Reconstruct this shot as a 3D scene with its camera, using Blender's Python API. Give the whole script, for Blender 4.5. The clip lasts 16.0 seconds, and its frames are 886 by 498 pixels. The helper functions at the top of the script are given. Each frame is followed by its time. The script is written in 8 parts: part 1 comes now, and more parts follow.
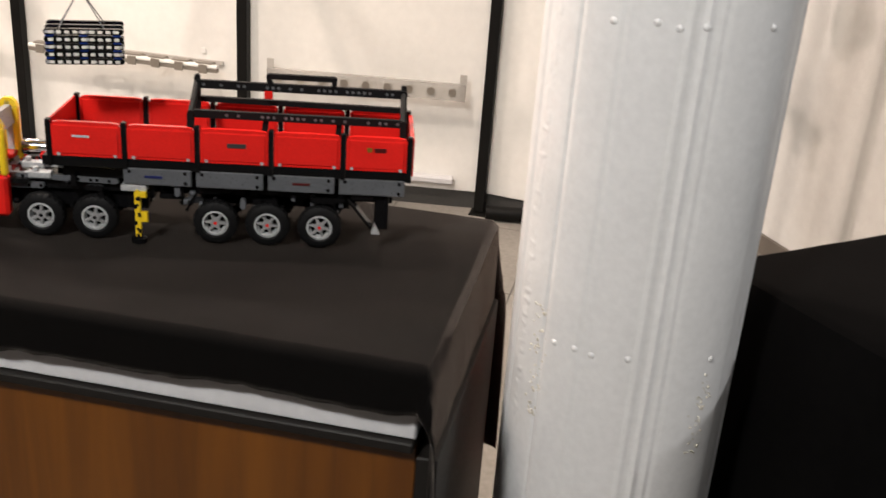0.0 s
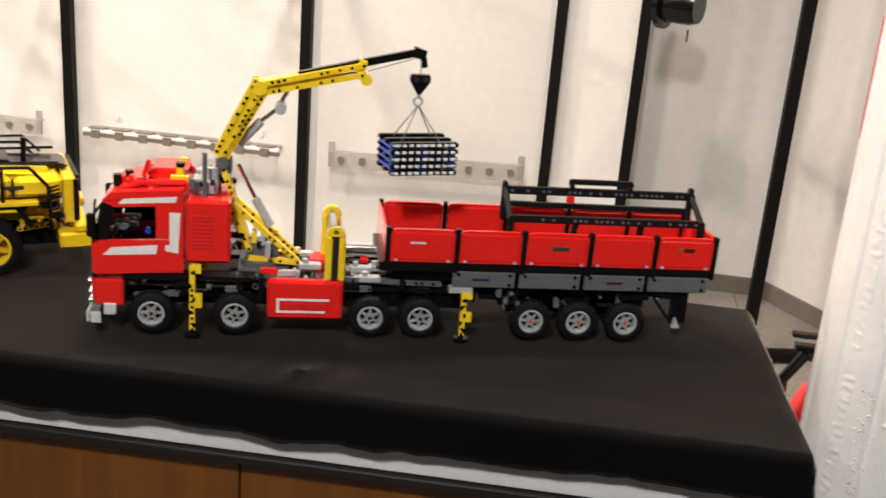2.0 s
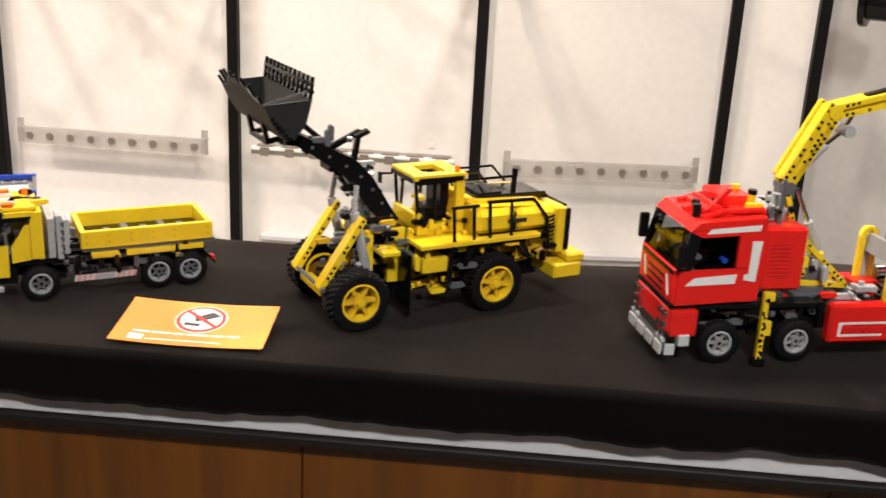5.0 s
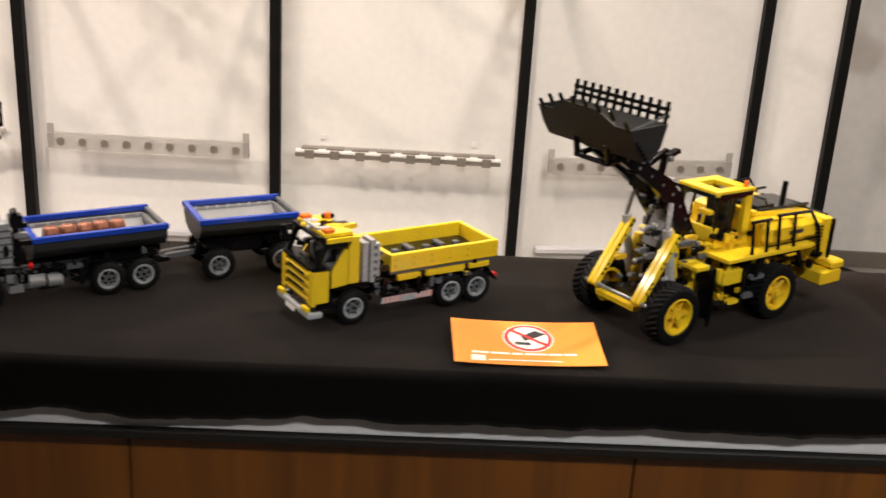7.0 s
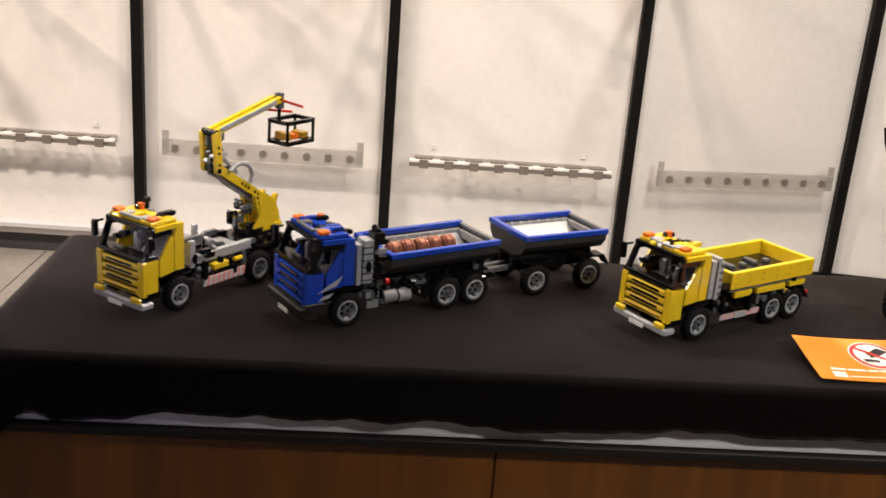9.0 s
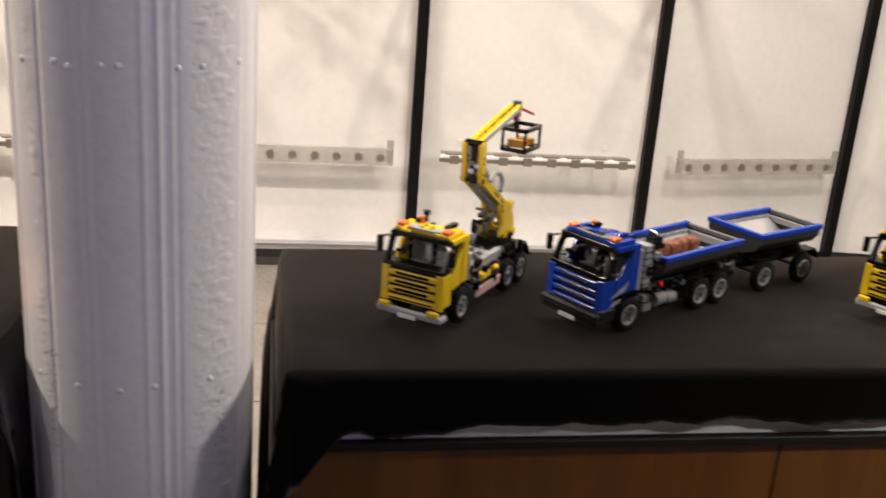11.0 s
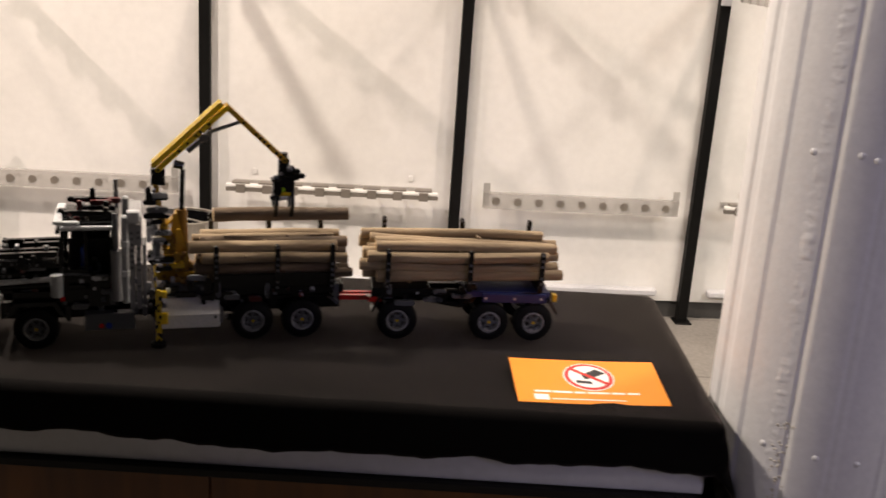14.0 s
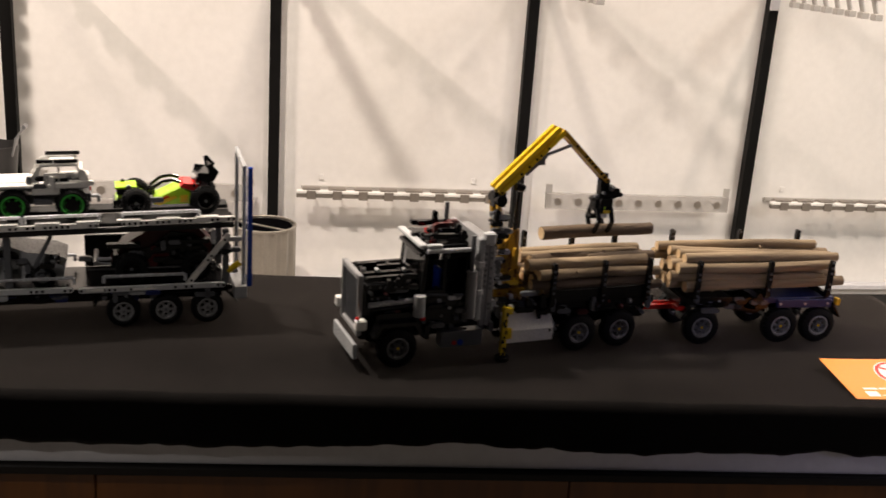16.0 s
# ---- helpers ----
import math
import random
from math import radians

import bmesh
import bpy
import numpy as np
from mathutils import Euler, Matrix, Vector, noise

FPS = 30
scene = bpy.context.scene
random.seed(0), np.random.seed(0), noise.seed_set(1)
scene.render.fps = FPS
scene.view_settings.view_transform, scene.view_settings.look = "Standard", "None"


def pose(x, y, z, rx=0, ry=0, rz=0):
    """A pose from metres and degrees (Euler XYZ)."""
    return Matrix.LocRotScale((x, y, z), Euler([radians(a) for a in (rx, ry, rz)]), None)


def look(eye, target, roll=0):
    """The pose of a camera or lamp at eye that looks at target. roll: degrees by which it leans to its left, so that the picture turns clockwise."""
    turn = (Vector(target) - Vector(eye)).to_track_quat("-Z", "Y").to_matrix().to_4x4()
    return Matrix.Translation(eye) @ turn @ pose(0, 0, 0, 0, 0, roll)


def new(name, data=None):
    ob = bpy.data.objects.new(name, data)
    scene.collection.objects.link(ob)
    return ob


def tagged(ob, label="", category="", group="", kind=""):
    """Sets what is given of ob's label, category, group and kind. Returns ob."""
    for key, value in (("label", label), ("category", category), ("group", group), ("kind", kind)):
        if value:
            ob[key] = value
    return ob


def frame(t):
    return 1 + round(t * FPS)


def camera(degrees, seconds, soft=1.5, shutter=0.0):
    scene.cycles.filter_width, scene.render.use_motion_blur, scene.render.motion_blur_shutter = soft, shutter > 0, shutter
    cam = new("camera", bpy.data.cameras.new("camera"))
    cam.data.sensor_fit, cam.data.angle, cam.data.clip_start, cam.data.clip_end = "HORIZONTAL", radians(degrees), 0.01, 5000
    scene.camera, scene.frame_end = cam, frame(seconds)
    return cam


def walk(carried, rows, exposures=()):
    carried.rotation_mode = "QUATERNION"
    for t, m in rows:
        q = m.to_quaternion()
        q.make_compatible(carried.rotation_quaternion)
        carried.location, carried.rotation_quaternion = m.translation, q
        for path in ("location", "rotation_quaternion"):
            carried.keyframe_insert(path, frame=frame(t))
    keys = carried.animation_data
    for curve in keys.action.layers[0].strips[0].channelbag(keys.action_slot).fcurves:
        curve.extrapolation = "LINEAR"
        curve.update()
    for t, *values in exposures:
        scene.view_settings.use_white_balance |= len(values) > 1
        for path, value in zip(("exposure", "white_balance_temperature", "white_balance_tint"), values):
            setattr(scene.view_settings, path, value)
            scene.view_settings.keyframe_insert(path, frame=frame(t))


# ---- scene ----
cam = camera(47.0, 16.0, soft=1.6, shutter=0.4)
METRES, EYE, TILT, LEAN, TURN = 4.67, 1.44, 0.0, 0.0, 11.7
ROWS = [
    (0.0, 0.0, 0.0, 0.0, 1.66, -22.49, -4.02),
    (0.5, -0.0307, 0.0009, 0.0019, 0.33, -21.9, -4.95),
    (1.0, -0.0685, -0.0019, 0.0026, -2.26, -22.32, -3.26),
    (1.5, -0.1013, -0.0077, 0.0049, -2.76, -20.23, -3.37),
    (2.0, -0.1202, -0.0124, 0.0069, -3.03, -18.46, -4.47),
    (2.5, -0.1486, -0.0028, 0.0026, -0.9, -18.87, -3.67),
    (3.0, -0.1803, 0.0048, 0.0035, -0.54, -18.93, -2.96),
    (5.5, -0.3214, 0.0094, 0.0035, -5.93, -18.45, -3.12),
    (6.0, -0.3509, 0.018, 0.0053, -6.18, -19.59, -3.77),
    (6.5, -0.3852, 0.0186, 0.0069, -8.76, -19.39, -3.84),
    (7.0, -0.4226, 0.0199, 0.0079, -11.27, -18.79, -3.21),
    (7.5, -0.4549, 0.0193, 0.0075, -11.25, -19.19, -3.64),
    (8.0, -0.4811, 0.0292, 0.0051, -9.72, -17.85, -3.67),
    (10.5, -0.63, 0.0527, 0.0085, -18.73, -19.36, -4.45),
    (11.0, -0.6578, 0.0698, 0.0046, -19.07, -18.6, -4.05),
    (11.5, -0.6915, 0.0874, 0.0073, -18.37, -18.3, -3.84),
    (12.0, -0.7112, 0.0958, 0.0075, -18.02, -19.0, -4.91),
    (12.5, -0.7471, 0.1005, 0.0088, -18.58, -18.56, -4.12),
    (13.0, -0.7795, 0.1018, 0.0104, -18.2, -18.9, -3.77),
    (13.5, -0.8126, 0.1027, 0.0097, -17.46, -18.28, -3.86),
    (14.0, -0.837, 0.1133, 0.0091, -14.97, -16.95, -3.69),
    (14.5, -0.8692, 0.1251, 0.0078, -16.3, -17.98, -3.41),
    (15.0, -0.8976, 0.1305, 0.0114, -15.97, -17.27, -4.06),
    (15.5, -0.9368, 0.1347, 0.0127, -18.97, -17.21, -3.11),
    (16.0, -0.97, 0.1387, 0.0131, -20.27, -17.02, -3.71),
]
walk(cam, [(t, pose(0, 0, EYE, TILT, LEAN, TURN) @ pose(METRES * x, METRES * y, METRES * z, 90 + pitch, roll, yaw)) for t, x, y, z, yaw, pitch, roll in ROWS], exposures=((0.0, 0.0), (3.2, 0.0), (5.4, -0.06), (6.2, -0.13), (7.2, -0.33), (8.2, -0.33), (10.3, -0.26), (11.5, -0.32), (14.0, -0.41), (16.0, -0.47)))

# ---- world and light ----
world = bpy.data.worlds.new("hall_air")
world.use_nodes = True
world.node_tree.nodes["Background"].inputs[0].default_value = (0.50, 0.47, 0.78, 1)
world.node_tree.nodes["Background"].inputs[1].default_value = 0.035
scene.world = world


def lamp(name, kind, place, target, watts, colour, size, cone=70):
    data = bpy.data.lights.new(name, kind)
    data.energy, data.color = watts, colour
    if kind == "AREA":
        data.shape, data.size = "DISK", size
    else:
        data.spot_size, data.spot_blend = radians(cone), (0.35 if name == "hall_spot" else 0.7)
        data.shadow_soft_size = size
    ob = new(name, data)
    ob.matrix_basis = look(place, target)
    return ob


WARM, COOL = (1.0, 0.80, 0.65), (0.98, 0.965, 0.93)
# the row of ceiling spots over the aisle behind the counters
for x, watts in ((-6.3, 26), (-4.15, 23), (-2.15, 34), (0.0, 20)):
    lamp("aisle_lamp", "AREA", (x, 2.55, 2.75), (x, 2.2, 0.6), watts * 0.9, WARM, 0.07)
# a far spot at the end of the hall, which throws the slanting shadows of the coat arms
lamp("hall_spot", "SPOT", (-8.4, 0.8, 4.3), (-4.9, 3.55, 2.0), 690, (1.0, 0.79, 0.70), 0.05, 52)
# the lamp in front of the counters, towards their right end, and a weak fill added beyond the second column
lamp("entrance_lamp", "SPOT", (-0.85, -1.0, 2.9), (-0.85, 1.1, 0.85), 258, COOL, 0.12, 80)
lamp("column_fill", "AREA", (0.95, -0.5, 2.6), (0.0, 1.2, 0.9), 8, COOL, 0.4)
# a narrow unseen spot beyond the trucks, added to graze the first column
lamp("column_spot", "SPOT", (-0.9, 0.55, 3.0), (-3.2, 1.06, 1.3), 150, (1.0, 0.90, 0.82), 0.06, 24)
# small overhead fills, unseen, added over the counters to brighten the models
for x, y, watts in ((-1.1, 1.7, 58), (-2.5, 1.7, 40), (-4.25, 1.8, 24), (-5.5, 1.7, 140)):
    lamp("counter_fill", "AREA", (x, y, 3.0), (x - 0.05, 1.3, 0.9), watts, (1.0, 0.86, 0.74), 0.16)
# unseen spots on the visitors' side, added to brighten counter fronts and the column
lamp("visitor_fill", "SPOT", (-1.3, -1.0, 3.0), (-1.3, 1.1, 0.8), 62, WARM, 0.12, 64)
lamp("visitor_fill", "SPOT", (-6.4, -0.9, 3.0), (-3.38, 0.98, 1.3), 80, (1.0, 0.88, 0.86), 0.1, 24)
lamp("visitor_fill", "SPOT", (-6.2, -0.9, 3.0), (-5.7, 1.1, 0.8), 80, (1.0, 0.90, 0.84), 0.1, 48)
# weak cool fill on the visitors' side, added to tint the column's front
lamp("lilac_fill", "SPOT", (-2.4, -1.7, 2.3), (-3.28, 1.0, 1.2), 80, (0.74, 0.66, 1.0), 0.3, 28)
lamp("corner_lamp", "AREA", (3.4, 1.5, 2.45), (0.1, 1.25, 0.8), 38, (0.97, 0.97, 0.96), 0.2)


# ---- materials ----
def material(name, colour, rough=0.5, metal=0.0, vary=0.12, scale=12.0, bump=0.0, bump_scale=200.0, sheen=0.0, coat=0.0, stain=None, spec=0.5):
    """A surface with two scales of variation in colour and gloss, and fine relief."""
    mat = bpy.data.materials.new(name)
    mat.use_nodes = True
    nodes, links = mat.node_tree.nodes, mat.node_tree.links
    shader = nodes["Principled BSDF"]
    where = nodes.new("ShaderNodeTexCoord")
    large = nodes.new("ShaderNodeTexNoise")
    large.inputs["Scale"].default_value, large.inputs["Detail"].default_value = scale, 5
    links.new(where.outputs["Object"], large.inputs["Vector"])
    small = nodes.new("ShaderNodeTexNoise")
    small.inputs["Scale"].default_value, small.inputs["Detail"].default_value = scale * 14, 3
    links.new(where.outputs["Object"], small.inputs["Vector"])
    both = nodes.new("ShaderNodeMath")
    both.operation = "ADD"
    links.new(large.outputs["Fac"], both.inputs[0])
    links.new(small.outputs["Fac"], both.inputs[1])
    ramp = nodes.new("ShaderNodeMapRange")
    ramp.inputs["From Min"].default_value, ramp.inputs["From Max"].default_value = 0.7, 1.3
    links.new(both.outputs[0], ramp.inputs["Value"])
    mix = nodes.new("ShaderNodeMix")
    mix.data_type = "RGBA"
    low = stain if stain else tuple(c * (1 - vary) for c in colour)
    mix.inputs[6].default_value = (*low, 1)
    mix.inputs[7].default_value = (*(min(1, c * (1 + vary * 0.5)) for c in colour), 1)
    links.new(ramp.outputs[0], mix.inputs[0])
    links.new(mix.outputs[2], shader.inputs["Base Color"])
    gloss = nodes.new("ShaderNodeMapRange")
    gloss.inputs["To Min"].default_value, gloss.inputs["To Max"].default_value = max(0.02, rough - 0.08), min(1, rough + 0.08)
    links.new(small.outputs["Fac"], gloss.inputs["Value"])
    links.new(gloss.outputs[0], shader.inputs["Roughness"])
    shader.inputs["Metallic"].default_value = metal
    shader.inputs["Specular IOR Level"].default_value = spec
    if sheen:
        shader.inputs["Sheen Weight"].default_value = sheen
    if coat:
        shader.inputs["Coat Weight"].default_value = coat
    if bump:
        grain = nodes.new("ShaderNodeTexNoise")
        grain.inputs["Scale"].default_value, grain.inputs["Detail"].default_value = bump_scale, 4
        links.new(where.outputs["Object"], grain.inputs["Vector"])
        relief = nodes.new("ShaderNodeBump")
        relief.inputs["Strength"].default_value, relief.inputs["Distance"].default_value = bump, 0.002
        links.new(grain.outputs["Fac"], relief.inputs["Height"])
        links.new(relief.outputs[0], shader.inputs["Normal"])
    return mat


def wood(name, dark, light, along=(1, 14, 14), rough=0.45, bump=0.1):
    mat = material(name, light, rough, bump=bump, bump_scale=120)
    nodes, links = mat.node_tree.nodes, mat.node_tree.links
    shader = nodes["Principled BSDF"]
    where = nodes.new("ShaderNodeTexCoord")
    stretch = nodes.new("ShaderNodeMapping")
    stretch.inputs["Scale"].default_value = along
    links.new(where.outputs["Object"], stretch.inputs["Vector"])
    grain = nodes.new("ShaderNodeTexNoise")
    grain.inputs["Scale"].default_value, grain.inputs["Detail"].default_value, grain.inputs["Distortion"].default_value = 3.0, 7, 0.6
    links.new(stretch.outputs[0], grain.inputs["Vector"])
    ramp = nodes.new("ShaderNodeValToRGB")
    ramp.color_ramp.elements[0].color, ramp.color_ramp.elements[1].color = (*dark, 1), (*light, 1)
    ramp.color_ramp.elements[0].position, ramp.color_ramp.elements[1].position = 0.3, 0.7
    links.new(grain.outputs["Fac"], ramp.inputs[0])
    links.new(ramp.outputs[0], shader.inputs["Base Color"])
    return mat


def glass(name, colour, rough=0.03):
    mat = bpy.data.materials.new(name)
    mat.use_nodes = True
    shader = mat.node_tree.nodes["Principled BSDF"]
    shader.inputs["Base Color"].default_value = (*colour, 1)
    shader.inputs["Roughness"].default_value = rough
    shader.inputs["Transmission Weight"].default_value = 1.0
    return mat


RED = material("red_plastic", (0.70, 0.017, 0.013), 0.15, vary=0.1, scale=25, coat=0.2)
YELLOW = material("yellow_plastic", (0.80, 0.555, 0.02), 0.16, vary=0.1, scale=25, coat=0.2)
# ochre parts; on the loader this also stands in for shaded yellow
GOLD = material("ochre_plastic", (0.70, 0.43, 0.02), 0.22, vary=0.15, scale=25)
BLUE = material("blue_plastic", (0.010, 0.050, 0.40), 0.15, vary=0.1, scale=25, coat=0.2)
LIME = material("lime_plastic", (0.42, 0.72, 0.02), 0.24, vary=0.1, scale=25)
GREEN = material("green_plastic", (0.05, 0.38, 0.05), 0.3, scale=25)
ORANGE = material("orange_plastic", (0.85, 0.18, 0.02), 0.2, scale=25)
WHITE = material("white_plastic", (0.72, 0.71, 0.68), 0.28, vary=0.08, scale=25)
LIGHT = material("light_grey_plastic", (0.36, 0.37, 0.38), 0.28, vary=0.1, scale=25)
GREY = material("dark_grey_plastic", (0.10, 0.105, 0.115), 0.3, vary=0.15, scale=25)
BLACK = material("black_plastic", (0.0045, 0.0045, 0.005), 0.2, vary=0.2, scale=25, spec=0.32)
SILVER = material("silver_plastic", (0.58, 0.59, 0.62), 0.26, metal=0.35, vary=0.1, scale=25)
BUCKET = material("matt_black_plastic", (0.014, 0.014, 0.0135), 0.55, vary=0.25, scale=30, spec=0.3)
CHROME = material("chrome", (0.7, 0.7, 0.7), 0.15, metal=1.0, scale=25)
RUBBER = material("tyre_rubber", (0.0055, 0.0055, 0.006), 0.6, vary=0.3, scale=40, bump=0.2, bump_scale=900, spec=0.14)
AMBER = material("amber_plastic", (0.46, 0.26, 0.02), 0.24, vary=0.15, scale=25)
LIT_WHITE = material("lit_bar_white", (0.84, 0.83, 0.80), 0.35, vary=0.05, scale=12)
COPPER = material("reddish_brown_plastic", (0.22, 0.075, 0.04), 0.4, metal=0.4, scale=25)
CLEAR = glass("smoked_clear_plastic", (0.30, 0.32, 0.36))
BARK = wood("bark", (0.11, 0.076, 0.042), (0.44, 0.33, 0.20), (1, 9, 9), 0.85, 0.6)
# the held log's own colour; on the truck's lower rows it replaces shade
DARK_SHADED_BARK = wood("dark_shaded_bark", (0.05, 0.033, 0.02), (0.21, 0.145, 0.09), (1, 9, 9), 0.85, 0.7)
DEEP_RED = material("deep_red_plastic", (0.07, 0.006, 0.006), 0.35, scale=25)
SLATE = material("slate_grey_plastic", (0.038, 0.037, 0.037), 0.32, vary=0.15, scale=25)
NAVY = material("navy_plastic", (0.008, 0.014, 0.09), 0.42, scale=25)
PALE = material("pale_grey_plastic", (0.52, 0.53, 0.54), 0.3, vary=0.1, scale=25)
PINK = material("faded_red_plastic", (0.70, 0.26, 0.22), 0.35, scale=25)
OCHRE = material("brown_ochre_plastic", (0.22, 0.11, 0.015), 0.25, scale=25)
RIM = material("rim_grey_plastic", (0.25, 0.25, 0.255), 0.3, scale=25)
CUT = wood("cut_wood", (0.50, 0.34, 0.18), (0.72, 0.54, 0.32), (8, 8, 8), 0.8, 0.2)
VENEER = wood("brown_veneer", (0.085, 0.026, 0.0018), (0.16, 0.052, 0.0034), (9, 9, 0.7), 0.42, 0.05)
CLOTH = material("black_cloth", (0.0034, 0.0030, 0.0029), 0.9, vary=0.3, scale=5, bump=0.35, bump_scale=1300, spec=0.05, sheen=0.30)
CLOTH.node_tree.nodes["Principled BSDF"].inputs["Sheen Roughness"].default_value = 0.3
CLOTH.node_tree.nodes["Principled BSDF"].inputs["Sheen Tint"].default_value = (1.0, 0.86, 0.78, 1)
# black cloth again, sheen left out so the side table looks shaded
SHADED_CLOTH = material("shaded_black_cloth", (0.0042, 0.0038, 0.0038), 0.95, vary=0.3, scale=5, bump=0.35, bump_scale=1300, spec=0.03)
PANEL = material("white_wall_panel", (0.80, 0.785, 0.755), 0.5, vary=0.05, scale=2.0, bump=0.12, bump_scale=60)
PLASTER = material("grey_white_plaster", (0.70, 0.69, 0.67), 0.7, vary=0.07, scale=1.6, bump=0.3, bump_scale=90)
PAINT = material("thick_white_paint", (0.74, 0.73, 0.73), 0.42, vary=0.07, scale=7, bump=0.4, bump_scale=45)
CHIPPED = material("chipped_paint", (0.62, 0.57, 0.48), 0.6, vary=0.35, scale=60, bump=1.0, bump_scale=160)
SKIRTING = material("brown_grey_skirting", (0.15, 0.13, 0.11), 0.6, vary=0.15, scale=8)
CONCRETE = material("concrete_floor", (0.27, 0.25, 0.225), 0.7, vary=0.25, scale=4, bump=0.3, bump_scale=120)
BRONZE = material("dull_bronze", (0.23, 0.205, 0.175), 0.45, metal=0.3, vary=0.15, scale=14)
FROSTED = material("frosted_plastic", (0.46, 0.44, 0.41), 0.35, vary=0.06, scale=14)
FROSTED.node_tree.nodes["Principled BSDF"].inputs["Alpha"].default_value = 0.5
JOINT = material("dark_joint", (0.15, 0.14, 0.13), 0.85, vary=0.2, scale=10)
DUSK = material("dark_grey_paint", (0.055, 0.053, 0.05), 0.6, vary=0.2, scale=6, bump=0.1)
STRIP = material("black_edging", (0.012, 0.0105, 0.0095), 0.55, vary=0.2, scale=9, spec=0.2)
TUBE = material("black_steel_tube", (0.005, 0.0048, 0.0045), 0.5, vary=0.3, scale=9, bump=0.08, bump_scale=300, spec=0.15)
STEEL = material("brushed_steel", (0.46, 0.43, 0.38), 0.34, metal=0.85, vary=0.12, scale=14, bump=0.05, bump_scale=400)
ALLOY = material("dull_aluminium", (0.50, 0.48, 0.45), 0.45, metal=0.35, vary=0.12, scale=14)
LAMINATE = material("pale_grey_laminate", (0.58, 0.58, 0.60), 0.4, vary=0.07, scale=6)
CARD = material("orange_card", (0.92, 0.29, 0.025), 0.45, vary=0.05, scale=20)
PAPER = material("white_print", (0.85, 0.83, 0.80), 0.5, vary=0.04, scale=20)
SIGNRED = material("red_print", (0.62, 0.03, 0.02), 0.5, scale=20)
INK = material("black_print", (0.02, 0.02, 0.02), 0.5, scale=20)
SIGNAL = material("signal_red_paint", (0.60, 0.015, 0.015), 0.3, scale=9)


# ---- building tools ----
class Geo:
    """Vertices and faces that become one mesh."""

    def __init__(self):
        self.v, self.f, self.pieces = [], [], []

    def add(self, verts, faces, m=None):
        n = len(self.v)
        self.pieces.append((n, len(self.f), len(verts), len(faces)))
        self.v += [tuple(m @ Vector(p)) if m else tuple(p) for p in verts]
        self.f += [tuple(i + n for i in face) for face in faces]
        return self

    def box(self, x0, x1, y0, y1, z0, z1, c=0.0007, m=None):
        """A box with chamfered edges."""
        mid = [(x0 + x1) / 2, (y0 + y1) / 2, (z0 + z1) / 2]
        half = [abs(x1 - x0) / 2, abs(y1 - y0) / 2, abs(z1 - z0) / 2]
        c = min(c, min(half) * 0.45)
        verts, at = [], {}
        for sx in (-1, 1):
            for sy in (-1, 1):
                for sz in (-1, 1):
                    sign = (sx, sy, sz)
                    for axis in range(3):
                        at[sign, axis] = len(verts)
                        verts.append([mid[k] + sign[k] * (half[k] - (0 if k == axis else c)) for k in range(3)])
        faces = []
        for axis in range(3):
            a, b = (axis + 1) % 3, (axis + 2) % 3
            for s in (-1, 1):
                ring = []
                for p, q in ((-1, -1), (1, -1), (1, 1), (-1, 1)):
                    sign = [0, 0, 0]
                    sign[axis], sign[a], sign[b] = s, p, q
                    ring.append(at[tuple(sign), axis])
                faces.append(ring)
            for p in (-1, 1):
                for q in (-1, 1):
                    ends = []
                    for s in (-1, 1):
                        sign = [0, 0, 0]
                        sign[axis], sign[a], sign[b] = s, p, q
                        ends.append(tuple(sign))
                    faces.append([at[ends[0], a], at[ends[1], a], at[ends[1], b], at[ends[0], b]])
        for sx in (-1, 1):
            for sy in (-1, 1):
                for sz in (-1, 1):
                    faces.append([at[(sx, sy, sz), k] for k in range(3)])
        return self.add(verts, faces, m)

    def bar(self, p, q, w, h, side=(0, 1, 0), c=0.0006):
        """A chamfered beam from p to q, w wide along side and h thick."""
        p, q = Vector(p), Vector(q)
        along = (q - p).normalized()
        across = (Vector(side) - along * along.dot(Vector(side))).normalized()
        up = along.cross(across)
        m = Matrix((along, across, up)).transposed().to_4x4()
        m.translation = p
        return self.box(0, (q - p).length, -w / 2, w / 2, -h / 2, h / 2, c, m)

    def rod(self, p, q, r, n=12, r2=None):
        p, q = Vector(p), Vector(q)
        turn = (q - p).to_track_quat("Z", "Y").to_matrix()
        r2 = r if r2 is None else r2
        verts = [p + turn @ Vector((r * math.cos(2 * math.pi * k / n), r * math.sin(2 * math.pi * k / n), 0)) for k in range(n)]
        verts += [q + turn @ Vector((r2 * math.cos(2 * math.pi * k / n), r2 * math.sin(2 * math.pi * k / n), 0)) for k in range(n)]
        faces = [(k, (k + 1) % n, n + (k + 1) % n, n + k) for k in range(n)] + [tuple(range(n))[::-1], tuple(range(n, 2 * n))]
        return self.add(verts, faces)

    def lathe(self, profile, n=28, m=None, closed=True):
        """Turns (radius, along y) pairs about the y axis."""
        k = len(profile)
        verts = [(r * math.cos(2 * math.pi * i / n), a, r * math.sin(2 * math.pi * i / n)) for i in range(n) for r, a in profile]
        faces = []
        for i in range(n):
            j = (i + 1) % n
            for s in range(k if closed else k - 1):
                t = (s + 1) % k
                faces.append((i * k + s, i * k + t, j * k + t, j * k + s))
        return self.add(verts, faces, m)

    def prism(self, outline, y0, y1, m=None):
        """An outline of (x, z) pairs, pushed from y0 to y1."""
        n = len(outline)
        verts = [(x, y0, z) for x, z in outline] + [(x, y1, z) for x, z in outline]
